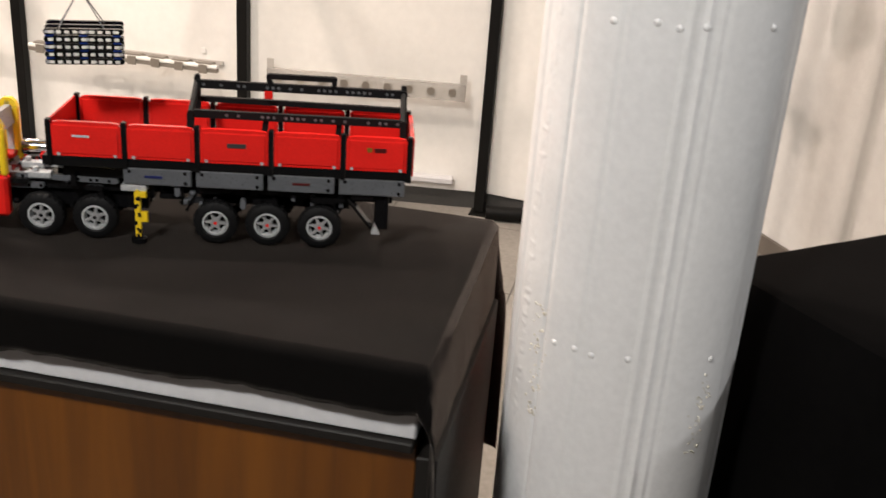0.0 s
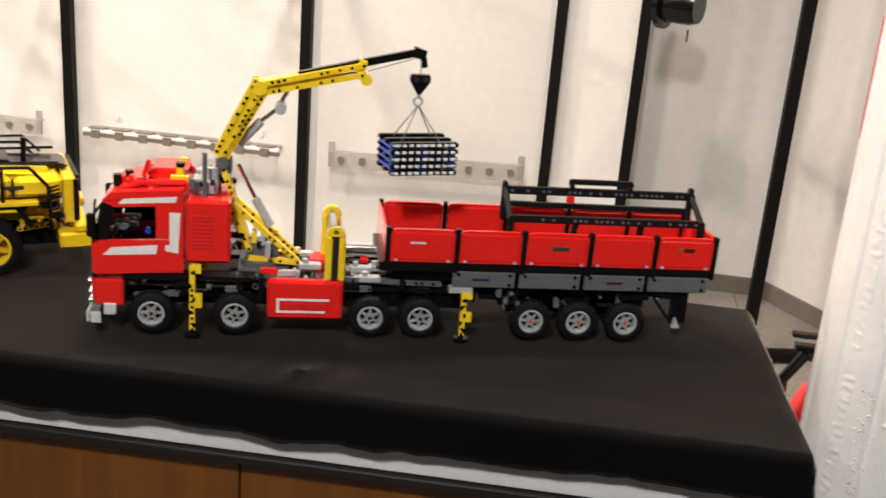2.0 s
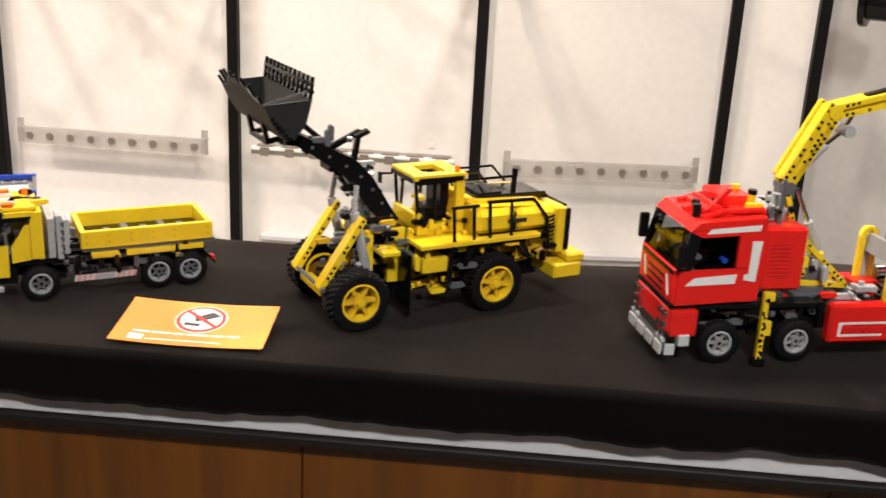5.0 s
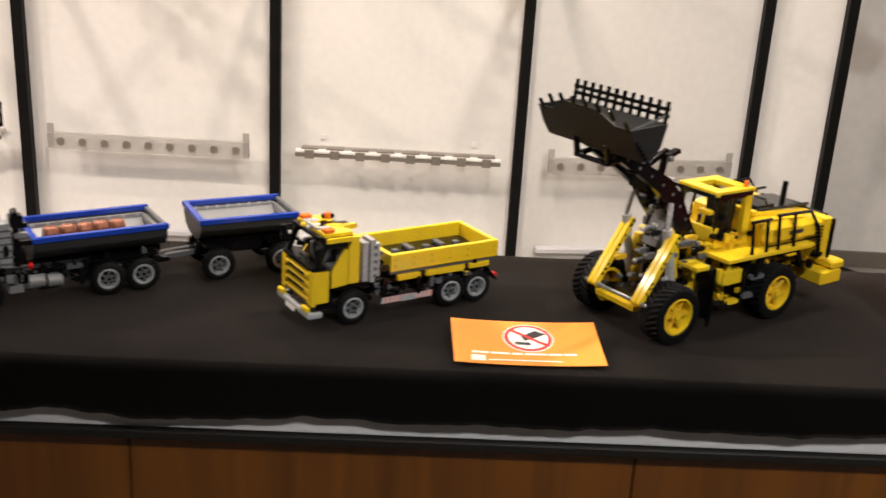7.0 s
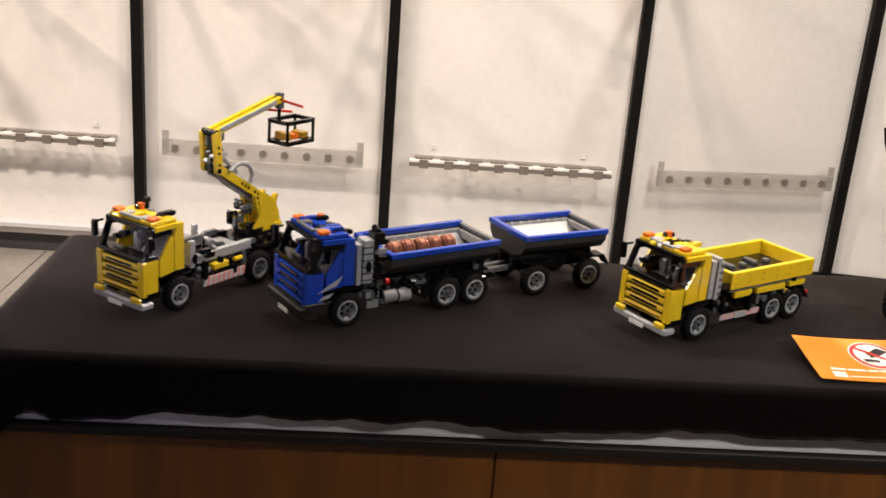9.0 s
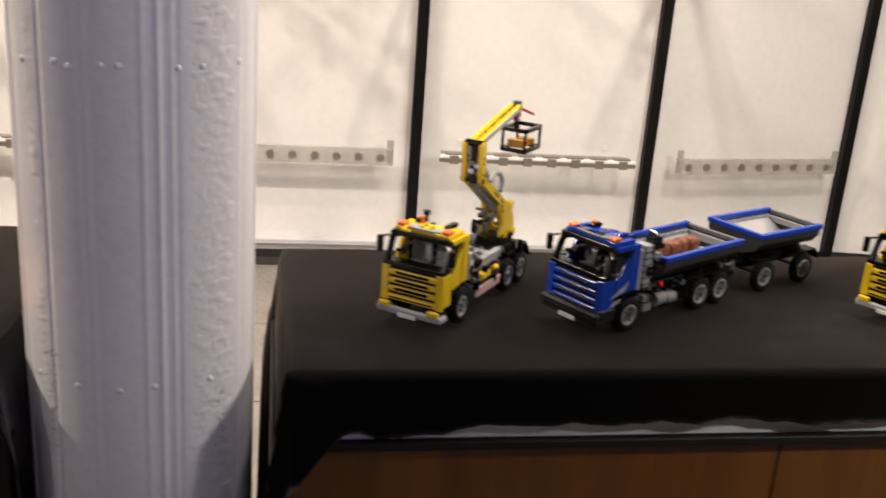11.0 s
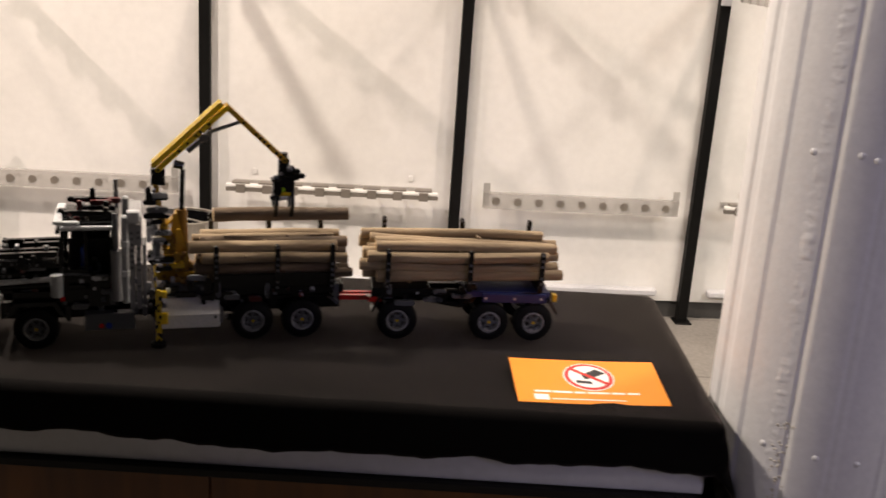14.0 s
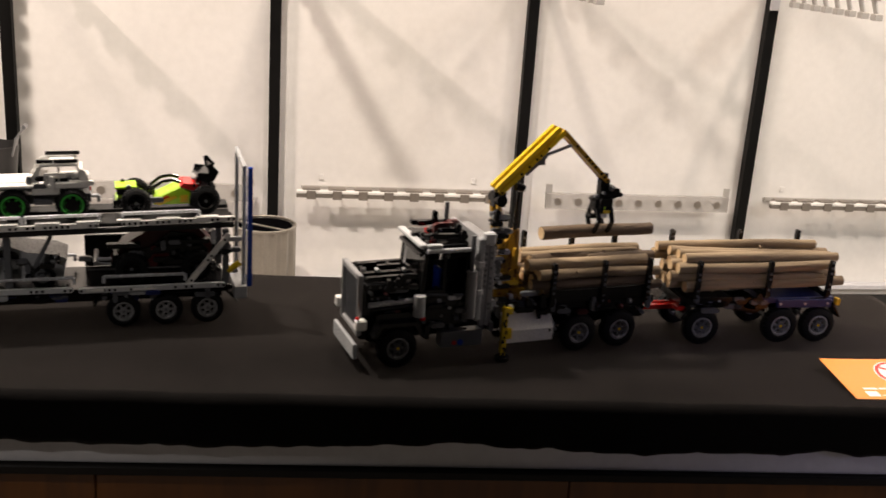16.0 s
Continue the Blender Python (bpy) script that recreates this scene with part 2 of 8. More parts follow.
        faces = [(k, (k + 1) % n, n + (k + 1) % n, n + k) for k in range(n)] + [tuple(range(n))[::-1], tuple(range(n, 2 * n))]
        return self.add(verts, faces, m)

    def arm(self, p, q, pins=None, side=(0, 1, 0), w=0.0074, t=0.0074, step=0.008):
        """A round-ended perforated beam from p to q; its pins go to the other mesh."""
        p, q, side = Vector(p), Vector(q), Vector(side).normalized()
        along = (q - p).normalized()
        up = along.cross(side)
        r, outline = w / 2, []
        for k in range(7):
            a = math.pi / 2 + math.pi * k / 6
            outline.append(p + along * (r * math.cos(a)) + up * (r * math.sin(a)))
        for k in range(7):
            a = -math.pi / 2 + math.pi * k / 6
            outline.append(q + along * (r * math.cos(a)) + up * (r * math.sin(a)))
        n = len(outline)
        verts = [o - side * (t / 2) for o in outline] + [o + side * (t / 2) for o in outline]
        faces = [(k, (k + 1) % n, n + (k + 1) % n, n + k) for k in range(n)] + [tuple(range(n))[::-1], tuple(range(n, 2 * n))]
        self.add(verts, faces)
        if pins is not None:
            count = max(1, int((q - p).length / step))
            pick = random.Random(int(1000 * (p.x + 3 * p.z + 7 * q.x) + 17 * count))
            for k in range(count + 1):
                if pick.random() > 0.5:
                    continue
                c = p + (q - p) * (k / count)
                pins.rod(c - side * (t / 2 + 0.0005), c + side * (t / 2 + 0.0005), 0.0023, 8)
        return self

    def mesh(self, name, mat):
        me = bpy.data.meshes.new(name)
        me.from_pydata(self.v, [], self.f)
        bm = bmesh.new()
        bm.from_mesh(me)
        bmesh.ops.recalc_face_normals(bm, faces=bm.faces)
        bm.to_mesh(me)
        bm.free()
        me.shade_smooth()
        me.set_sharp_from_angle(angle=radians(32))
        me.materials.append(mat)
        return me


SINGLE = {
    "cab_panels": "cab_panel", "boom_beams": "boom_beam",
    "headlights": "headlight", "hood_glints": "hood_glint", "roof_tubes": "roof_tube", "headboard_panels": "headboard_panel", "roof_lamps": "roof_lamp", "seats": "seat", "mirrors": "mirror", "arches": "arch", "rams": "ram", "ram_rods": "ram_rod",
    "frame_beams": "frame_beam", "light_fittings": "fitting", "red_fittings": "fitting", "roof_knobs": "roof_knob", "axles": "axle", "teeth": "tooth",
    "lift_arms": "lift_arm", "engine_stack": "stack_block", "hitch": "hitch_plate", "basket_cage": "cage_bar", "crane_black": "crane_joint", "windscreen_frame": "window_frame",
    "slots": "slot", "connectors": "connector", "hopper_lining": "lining_panel", "lining_studs": "stud", "cheeks": "cheek", "rack_bars": "rack_bar", "shutters": "shutter", "straps": "strap",
    "side_beams": "side_beam", "mudguards": "mudguard", "side_flaps": "side_flap", "tail_lamps": "tail_lamp", "pipes": "pipe", "fenders": "fender",
    "lamps": "lamp", "turn_lamps": "turn_lamp", "hood_beams": "hood_beam", "roof_beams": "roof_beam", "side_skirt": "side_skirt", "side_panel": "side_panel",
    "uprights": "upright", "bolts": "bolt", "skirt_bolts": "bolt", "warning_stripes": "warning_stripe", "deck_edge_beams": "edge_beam", "diagonal_struts": "strut",
    "deck_posts": "deck_post", "grille_bars": "grille_bar", "slats": "slat", "beams": "beam", "spacers": "spacer", "chains": "chain", "white_stripes": "sticker",
    "cabin_posts": "cabin_post", "front_struts": "front_strut", "lift_rams": "lift_ram", "basket_goods": "parcel", "stack_ribs": "stack_rib",
    "side_fittings": "side_fitting", "bumper_lamps": "bumper_lamp", "handrails": "handrail", "hood_seams": "hood_seam", "edge_labels": "edge_label",
    "air_filters": "air_filter", "tank_pins": "tank_pin", "side_deck": "side_deck", "mudguard": "mudguard", "step_box": "step", "cab_stickers": "sticker",
    "red_panels": "red_panel", "air_cleaner": "air_cleaner", "step": "step", "roof_ribs": "roof_rib", "wheel_arch": "wheel_arch", "bed_fittings": "fitting",
    "bed_pins": "bed_pin", "stack_bolts": "bolt", "deck_trims": "deck_trim", "chin": "chin", "deck_black": "deck_plate", "frame_bolts": "bolt",
    "tail_clips": "tail_clip", "grille_gaps": "grille_gap", "crane_links": "crane_link", "crane_beams": "crane_beam", "fuel_tank": "fuel_tank",
    "lower_deck": "lower_deck", "chassis": "chassis_beam", "upper_deck": "upper_deck_board", "flat_deck": "deck_beam", "cover_frame": "cover_beam", "cover_clips": "cover_clip"}


def part(name, geo, mat, parent, label="", m=None, kind=""):
    """One mesh object under a thing or under a part; a mesh of several equal pieces is split into them."""
    if (name in SINGLE or name.endswith("_pins")) and isinstance(geo, Geo):
        made, single = [], SINGLE.get(name, "pin")
        for v0, f0, nv, nf in geo.pieces:
            piece = Geo()
            piece.add(geo.v[v0:v0 + nv], [tuple(i - v0 for i in face) for face in geo.f[f0:f0 + nf]])
            made.append(mesh_part(single, piece, mat, parent, label, m, ""))
        return made[0]
    return mesh_part(name, geo, mat, parent, label, m, kind)


def mesh_part(name, geo, mat, parent, label, m, kind):
    me = geo if isinstance(geo, bpy.types.Mesh) else geo.mesh(name, mat)
    ob = new(name, me)
    ob.parent = parent
    if m is not None:
        ob.matrix_basis = m
    return tagged(ob, label, kind=kind)


def thing(name, m, label, category, group=""):
    ob = new(name)
    ob.empty_display_size = 0.05
    ob.matrix_basis = m
    return tagged(ob, label, category, group)


def solid(name, geo, mat, m, label, category, group="", kind=""):
    ob = new(name, geo.mesh(name, mat))
    ob.matrix_basis = m
    return tagged(ob, label, category, group, kind)


# ---- the hall ----
TOP = 0.881            # tabletop of the long counter
TOP_LEFT = 0.894       # tabletop of the counter with the log truck

floor = solid("floor", Geo().box(-11, 4.5, -4.6, 4.9, -0.12, -0.004, 0.001), JOINT, Matrix(), "grey concrete floor with dark joints between slabs", "floor", kind="structure")
solid("ceiling", Geo().box(-11, 4.5, -4.6, 4.9, 4.6, 4.75, 0.001), DUSK, Matrix(), "dark ceiling of the hall", "ceiling", kind="structure")
solid("wall_north", Geo().box(-11, 0.33, 4.12, 4.3, -0.004, 4.6, 0.002), PLASTER, Matrix(), "grey-white plastered wall behind the panels", "wall", kind="structure")
solid("wall_south", Geo().box(-11, 4.5, -4.6, -4.4, -0.004, 4.6, 0.002), DUSK, Matrix(), "dark wall on the far side of the hall", "wall", kind="structure")
solid("wall_west", Geo().box(-11, -10.8, -4.4, 4.9, -0.004, 4.6, 0.002), DUSK, Matrix(), "dark end wall of the hall", "wall", kind="structure")
solid("wall_east", Geo().box(4.3, 4.5, -4.4, 4.9, -0.004, 4.6, 0.002), DUSK, Matrix(), "dark end wall of the hall", "wall", kind="structure")
slant = Matrix.Translation((0.31, 4.12, 0)) @ pose(0, 0, 0, 0, 0, -58)
solid("wall_slanting", Geo().box(0, 2.0, 0, 0.18, -0.004, 4.6, 0.002, slant), PLASTER, Matrix(), "plain beige-white wall that slants away from the corner", "wall", kind="structure")
solid("baseboard", Geo().box(-0.36, 0.31, 4.102, 4.118, 0, 0.075, 0.002).box(0.01, 1.98, -0.018, -0.002, 0, 0.075, 0.002, slant), SKIRTING, Matrix(), "low brown-grey baseboard", "baseboard", kind="structure")

slab = Geo().box(0, 0.595, 0, 0.595, -0.003, 0, 0.002).mesh("slab", CONCRETE)
for i in range(14):
    for j in range(6):
        part("slab", slab, CONCRETE, floor, m=pose(-6.4 + 0.6 * i, 0.72 + 0.6 * j, 0))

# white panels between black posts; the last bays lean back towards the corner
POSTS = [(-7.51, 3.69), (-6.53, 3.69), (-5.55, 3.69), (-4.585, 3.69), (-3.595, 3.69), (-2.603, 3.70), (-1.624, 3.71), (-0.660, 3.855), (-0.346, 3.81)]


def bay(k):
    """The frame of bay k: x along the panel from its left post, y to the back, and the bay's width."""
    (ax, ay), (bx, by) = POSTS[k], POSTS[k + 1]
    return pose(ax, ay + 0.03, 0, 0, 0, math.degrees(math.atan2(by - ay, bx - ax))), math.hypot(bx - ax, by - ay)


for k in range(8):
    m, wide = bay(k)
    solid("wall_panel", Geo().box(0.003, wide - 0.003, 0, 0.03, 0.075, 2.9, 0.002), PANEL, m, "white wall panel between black steel posts", "wall panel", "wall panels", "structure")
    solid("plinth", Geo().box(0.003, wide - 0.003, 0.012, 0.03, 0, 0.072, 0.002), DUSK, m, "dark plinth under the white panels", "plinth", kind="structure")

for x, y in POSTS:
    post = thing("rack_post", pose(x, y, 0), "black square steel post standing against the white panels", "post", "rack posts")
    part("post_tube", Geo().box(-0.021, 0.021, -0.021, 0.021, 0.006, 2.9, 0.003), TUBE, post)
    part("foot_plate", Geo().box(-0.035, 0.035, -0.05, 0.026, 0.0, 0.006, 0.001), TUBE, post)

# arms that stand out from the posts above, with a row of hooks each
for x, y in POSTS[1:7]:
    rack = thing("hook_arm", pose(x + 0.03, y - 0.022, 1.39), "steel arm with a row of coat hooks on a black post", "coat hook arm", "hook arms")
    part("bar", Geo().box(-0.012, 0.012, -0.68, 0.0, 0, 0.055, 0.002), STEEL, rack)
    part("bracket", Geo().box(-0.052, -0.0125, -0.008, -0.0005, -0.085, 0.06, 0.002), LAMINATE, rack, "pale bracket screwed to the post")
    for k in range(8):
        part("hook", Geo().rod((0, -0.06 - 0.085 * k, 0.002), (0.02, -0.06 - 0.085 * k, -0.05), 0.009, 8).box(0.006, 0.036, -0.076 - 0.085 * k, -0.044 - 0.085 * k, -0.066, -0.044, 0.002), ALLOY, rack)


def tube_rail(m, x0, x1):
    """A bright rail on stand-off brackets, with eight hook heads."""
    rail = thing("coat_rail", m @ pose(x0, -0.002, 0.512), "bright steel coat rail with eight grey hook heads", "coat rail", "coat rails")
    length = x1 - x0
    part("bar", Geo().box(0, length, -0.113, -0.094, -0.016, -0.0005, 0.002), BRONZE, rail)
    # white tube puts the light on the bar's top into its colour
    part("tube", Geo().box(0, length, -0.116, -0.092, 0, 0.014, 0.004), LIT_WHITE, rail, "white upper edge in place of the bar's lit top")
    part("wall_bar", Geo().box(0.02, length - 0.02, -0.012, -0.001, -0.008, 0.008, 0.001), ALLOY, rail)
    for k in range(8):
        x = length * (0.07 + 0.86 * k / 7)
        part("hook", Geo().box(x - 0.034, x + 0.034, -0.112, -0.076, 0.0145, 0.021, 0.001).box(x - 0.018, x + 0.018, -0.122, -0.1165, -0.02, 0.0142, 0.001).rod((x, -0.09, -0.004), (x, -0.012, -0.004), 0.0065, 8), BRONZE, rail)
    for x in (length * 0.12, length * 0.87):
        part("screw_tab", Geo().box(x - 0.009, x + 0.009, -0.005, -0.001, 0.032, 0.054, 0.001), PANEL, rail)


def plate_rail(m, x0, x1):
    """A flat channel with an upright tab at each end and nine pads."""
    rail = thing("coat_rail", m @ pose(x0, -0.002, 0.486), "frosted plastic coat rail with round pads and two end tabs", "coat rail", "coat rails")
    length = x1 - x0
    part("channel", Geo().box(0, length, -0.098, -0.092, -0.016, 0.048, 0.001).box(0, length, -0.0915, -0.070, 0.043, 0.048, 0.001), FROSTED, rail)
    for x in (0.012, length - 0.012):
        part("end_tab", Geo().box(x - 0.013, x + 0.013, -0.0905, -0.084, -0.012, 0.086, 0.001), ALLOY, rail)
    for k in range(9):
        x = length * (0.065 + 0.87 * k / 8)
        part("pad", Geo().rod((x, -0.1015, 0.016), (x, -0.0985, 0.016), 0.0155, 16), BRONZE, rail, "small dull round pad")
        part("hook_wire", Geo().rod((x, -0.0915, 0.012), (x, -0.001, 0.012), 0.005, 6), ALLOY, rail)


for k in range(7):
    m, wide = bay(k)
    if k % 2:
        tube_rail(m, 0.09, wide - 0.075)
    else:
        plate_rail(m, 0.105, wide - 0.095)
    solid("boot_bar", Geo().box(0.1, wide - 0.12, -0.042, -0.002, 0.108, 0.138, 0.008), LAMINATE, m, "white bar low on the wall panel", "bar", "boot bars")

# the loose rack beside the panels: post, foot tubes and a slanting tube
rack = thing("garment_rack", pose(0, 0, 0), "black steel garment rack frame with foot tubes on the floor", "garment rack")
part("upright", Geo().box(0.126, 0.168, 3.34, 3.382, 0.052, 2.9, 0.003), TUBE, rack)
part("foot_tube", Geo().rod((-0.12, 3.30, 0.027), (0.36, 3.42, 0.027), 0.026, 16), TUBE, rack)
part("foot_tube", Geo().rod((-0.62, 3.78, 0.034), (-0.19, 3.86, 0.034), 0.030, 16), TUBE, rack)
part("cross_tube", Geo().rod((-0.2, 3.84, 0.075), (0.135, 3.40, 0.075), 0.019, 14), TUBE, rack)

# a grey plastic holder clipped to a post
tub = thing("plastic_holder", pose(-5.60, 3.575, 0.44), "dark grey plastic holder clipped to a black post", "holder")
part("shell", Geo().lathe([(0.066, 0.0), (0.072, -0.003), (0.094, 0.235), (0.090, 0.235), (0.068, 0.004), (0.0001, 0.006), (0.0001, 0.0)], 36, pose(0, 0, 0, 90), False), SLATE, tub)
part("handle", Geo().bar((0.080, -0.02, 0.20), (0.096, -0.02, 0.27), 0.05, 0.006).bar((0.096, -0.02, 0.268), (0.128, -0.02, 0.312), 0.04, 0.006).rod((0.124, -0.04, 0.308), (0.124, 0.0, 0.308), 0.008, 10), RIM, tub, "grey handle")
part("clip", Geo().box(0.0, 0.05, 0.07, 0.0935, 0.16, 0.19, 0.002), TUBE, tub)

# a black lamp that hangs between the posts
spot = thing("hanging_spotlight", pose(-0.25, 3.4, 1.10), "black round spotlight hanging on a short cable", "spotlight")
part("housing", Geo().lathe([(0.0001, -0.06), (0.055, -0.06), (0.062, -0.03), (0.062, 0.05), (0.085, 0.055), (0.085, 0.075), (0.0001, 0.07)], 26, pose(0, 0, 0.13, 0, 0, 62)), BLACK, spot)
part("cable", Geo().rod((0, 0, 0.19), (0, 0, 3.49), 0.006, 8).rod((0.03, 0.01, 0.05), (0.03, 0.01, 0.01), 0.003, 6), BLACK, spot)
part("bracket", Geo().bar((-0.02, 0, 0.19), (-0.02, 0, 0.26), 0.04, 0.012), BLACK, spot)

# fire extinguisher hung on the back of the second column
ext = thing("fire_extinguisher", pose(-0.062, 1.50, 0.41) @ Matrix.Scale(0.8, 4), "red fire extinguisher with a black hose hung on the iron column", "fire extinguisher")
part("bracket", Geo().bar((0.020, -0.070, 0.30), (0.038, -0.150, 0.30), 0.03, 0.05), TUBE, ext)
part("cylinder", Geo().lathe([(0.0001, 0), (0.072, 0.0), (0.078, 0.02), (0.078, 0.36), (0.06, 0.41), (0.028, 0.44), (0.028, 0.46), (0.0001, 0.46)], 28, pose(0, 0, 0, 90)), SIGNAL, ext)
part("valve", Geo().rod((0, 0, 0.46), (0, 0, 0.5), 0.02, 12).box(-0.09, 0.03, -0.012, 0.012, 0.5, 0.515, 0.002).box(-0.1, 0.03, -0.01, 0.01, 0.53, 0.54, 0.002), BLACK, ext)
hose = Geo()
path = [Vector((0.02, 0, 0.48)), Vector((-0.07, -0.02, 0.5)), Vector((-0.11, -0.03, 0.44)), Vector((-0.1, -0.02, 0.3)), Vector((-0.09, 0, 0.12))]
for a, b in zip(path, path[1:]):
    hose.rod(a, b, 0.012, 10)
part("hose", hose, BLACK, ext)
bracketed = thing("wall_extinguisher", pose(0.215, 2.50, 0.885), "red extinguisher with a black base hanging on a thin stand", "fire extinguisher")
part("cylinder", Geo().lathe([(0.0001, 0.1), (0.05, 0.1), (0.055, 0.13), (0.055, 0.42), (0.03, 0.48), (0.0001, 0.48)], 24, pose(0, 0, 0, 90)), SIGNAL, bracketed)
part("base", Geo().lathe([(0.0001, 0), (0.045, 0), (0.045, 0.098), (0.0001, 0.098)], 20, pose(0, 0, 0, 90)), BLACK, bracketed)
part("stand", Geo().rod((0.02, 0.08, -0.88), (0.02, 0.08, 0.6), 0.012, 12).rod((0.02, 0.08, -0.885), (0.02, 0.08, -0.873), 0.11, 24).bar((0.02, 0.08, 0.3), (0.0, 0.05, 0.3), 0.03, 0.02), TUBE, bracketed)


# riveted iron columns
def iron_column(x, y, turn, lumpy):
    col = thing("iron_column", pose(x, y, 0, 0, 0, turn), "thickly white-painted riveted iron column with vertical seams", "column", "iron columns")
    shaft, n = Geo(), 480
    rng = random.Random(5)

    ribs = ((-116.5, 10.5, 0.0020), (-104, 2.5, 0.0010), (-79, 2.2, 0.0016), (-72, 2.4, 0.0024), (-66, 2.0, 0.0014), (-44, 20, 0.0012), (10, 12, 0.0035), (60, 12, 0.0035), (120, 12, 0.0035), (170, 12, 0.0035), (-163, 9, 0.0026))

    def radius(deg):
        deg = (deg + 180) % 360 - 180
        r = 0.1478
        for centre, width, rise in ribs:
            off = abs((deg - centre + 180) % 360 - 180)
            if off < width:
                r = max(r, 0.1478 + rise * min(1, (width - off) / 2.2))
        if abs(deg + 128) < 1.6:
            r -= 0.0022 * (1 - abs(deg + 128) / 1.6)
        return r

    levels = [0.0, 0.02, 4.55]
    verts, faces = [], []
    for z in levels:
        for k in range(n):
            a = 360 * k / n
            r = radius(a)
            verts.append((r * math.cos(radians(a)), r * math.sin(radians(a)), z))
    for i in range(len(levels) - 1):
        for k in range(n):
            faces.append((i * n + k, i * n + (k + 1) % n, (i + 1) * n + (k + 1) % n, (i + 1) * n + k))
    faces += [tuple(range(n))[::-1], tuple(range(2 * n, 3 * n))]
    part("shaft", shaft.add(verts, faces), PAINT, col)
    for centre, half in (((-44, 19), (-135, 5.5)) if lumpy else ((-146, 6),)):
        strip, cols, rows = Geo(), int(half * 1.9), 640
        verts, faces = [], []
        for i in range(rows + 1):
            z = 0.35 + 2.05 * i / rows
            for k in range(cols + 1):
                a = centre - half + 2 * half * k / cols
                edge = min(1.0, 3.5 * min(k, cols - k) / cols)
                lump = noise.noise((a * 0.13 + 9, z * 150, centre)) + 0.6 * noise.noise((a * 0.5, z * 210, centre)) + 0.3 * noise.noise((a * 0.05, z * 14, centre))
                r = radius(a) - 0.0006 + edge * (0.0009 + 0.0013 * lump)
                verts.append((r * math.cos(radians(a)), r * math.sin(radians(a)), z))
        for i in range(rows):
            for k in range(cols):
                p = i * (cols + 1) + k
                faces.append((p, p + 1, p + cols + 2, p + cols + 1))
        part("seam_strip", strip.add(verts, faces), PAINT, col, "lumpy seam strip under thick white paint")
    dome = Geo().lathe([(0.0001, 0.0021), (0.002, 0.0018), (0.0034, 0.0011), (0.0046, 0.0001), (0.0046, -0.004), (0.0001, -0.004)], 12).mesh("rivet", PAINT)
    for z in (0.38, 0.862, 1.263, 1.72, 2.25):
        for deg in ((-140, -117, -110, -97, -88.5, -63, -51, -28, 12) if z > 1 else (-140, -113, -92, -76, -48, 12)) if lumpy else ((-111, -92, -83, -73, -40, 12) if z > 1 else (-120, -109, -100, -83, -40, 12)):
            deg += rng.uniform(-0.6, 0.6)
            r = radius(deg)
            part("rivet", dome, PAINT, col, m=pose(r * math.cos(radians(deg)), r * math.sin(radians(deg)), z + rng.uniform(-0.003, 0.003), 0, 0, deg - 90))
    for deg, z0, z1 in ((-131, 0.74, 0.90), (-40, 0.72, 0.84)):
        rough = Geo()
        for k in range(70):
            a, z = deg + rng.gauss(0, 2.6), rng.uniform(z0, z1)
            r, s = radius(a) - 0.0004, rng.uniform(0.0006, 0.0019)
            m = pose(r * math.cos(radians(a)), r * math.sin(radians(a)), z, rng.uniform(0, 50), rng.uniform(0, 50), a)
            rough.box(-s * 0.6, s * 0.6, -s, s, -s * 1.3, s * 1.3, s * 0.4, m)
        part("flaking_paint", rough, CHIPPED, col, "flaked old paint", kind="stuff")
    return col


iron_column(-3.279, 1.030, 0, True)
iron_column(-0.006, 1.262, -2, False)


# counters and their black cloths
def counter(m, length, depth, top, label, panels, slab):
    """Local x along the front from its left corner, y towards the back."""
    body = thing("counter", m, label, "counter", "counters")
    part("top_slab", Geo().box(0.002, length - 0.002, 0.006, depth - 0.006, top - slab, top - 0.004, 0.002), LAMINATE, body, "pale grey laminate slab edge")
    part("dark_strip", Geo().box(0.003, length - 0.003, -0.004, depth - 0.008, top - slab - 0.014, top - slab - 0.0005, 0.002), STRIP, body, "dark strip under the slab")
    part("core", Geo().box(0.01, length - 0.01, 0.045, depth - 0.004, 0.0, top - slab - 0.015, 0.002), DUSK, body)
    for a, b in ((-0.026, 0.0005), (length - 0.0005, length + 0.026)):
        part("end_panel", Geo().box(a, b, 0.004, depth - 0.004, 0.0, top - 0.13, 0.002), STRIP, body, "black end panel")
    width = (length - 0.004) / panels
    for k in range(panels):
        part("front_panel", Geo().box(0.002 + width * k + 0.001, 0.002 + width * (k + 1) - 0.001, 0.02, 0.0445, 0.03, top - slab - 0.015, 0.0015), VENEER, body, "brown veneered front panel")
    return body


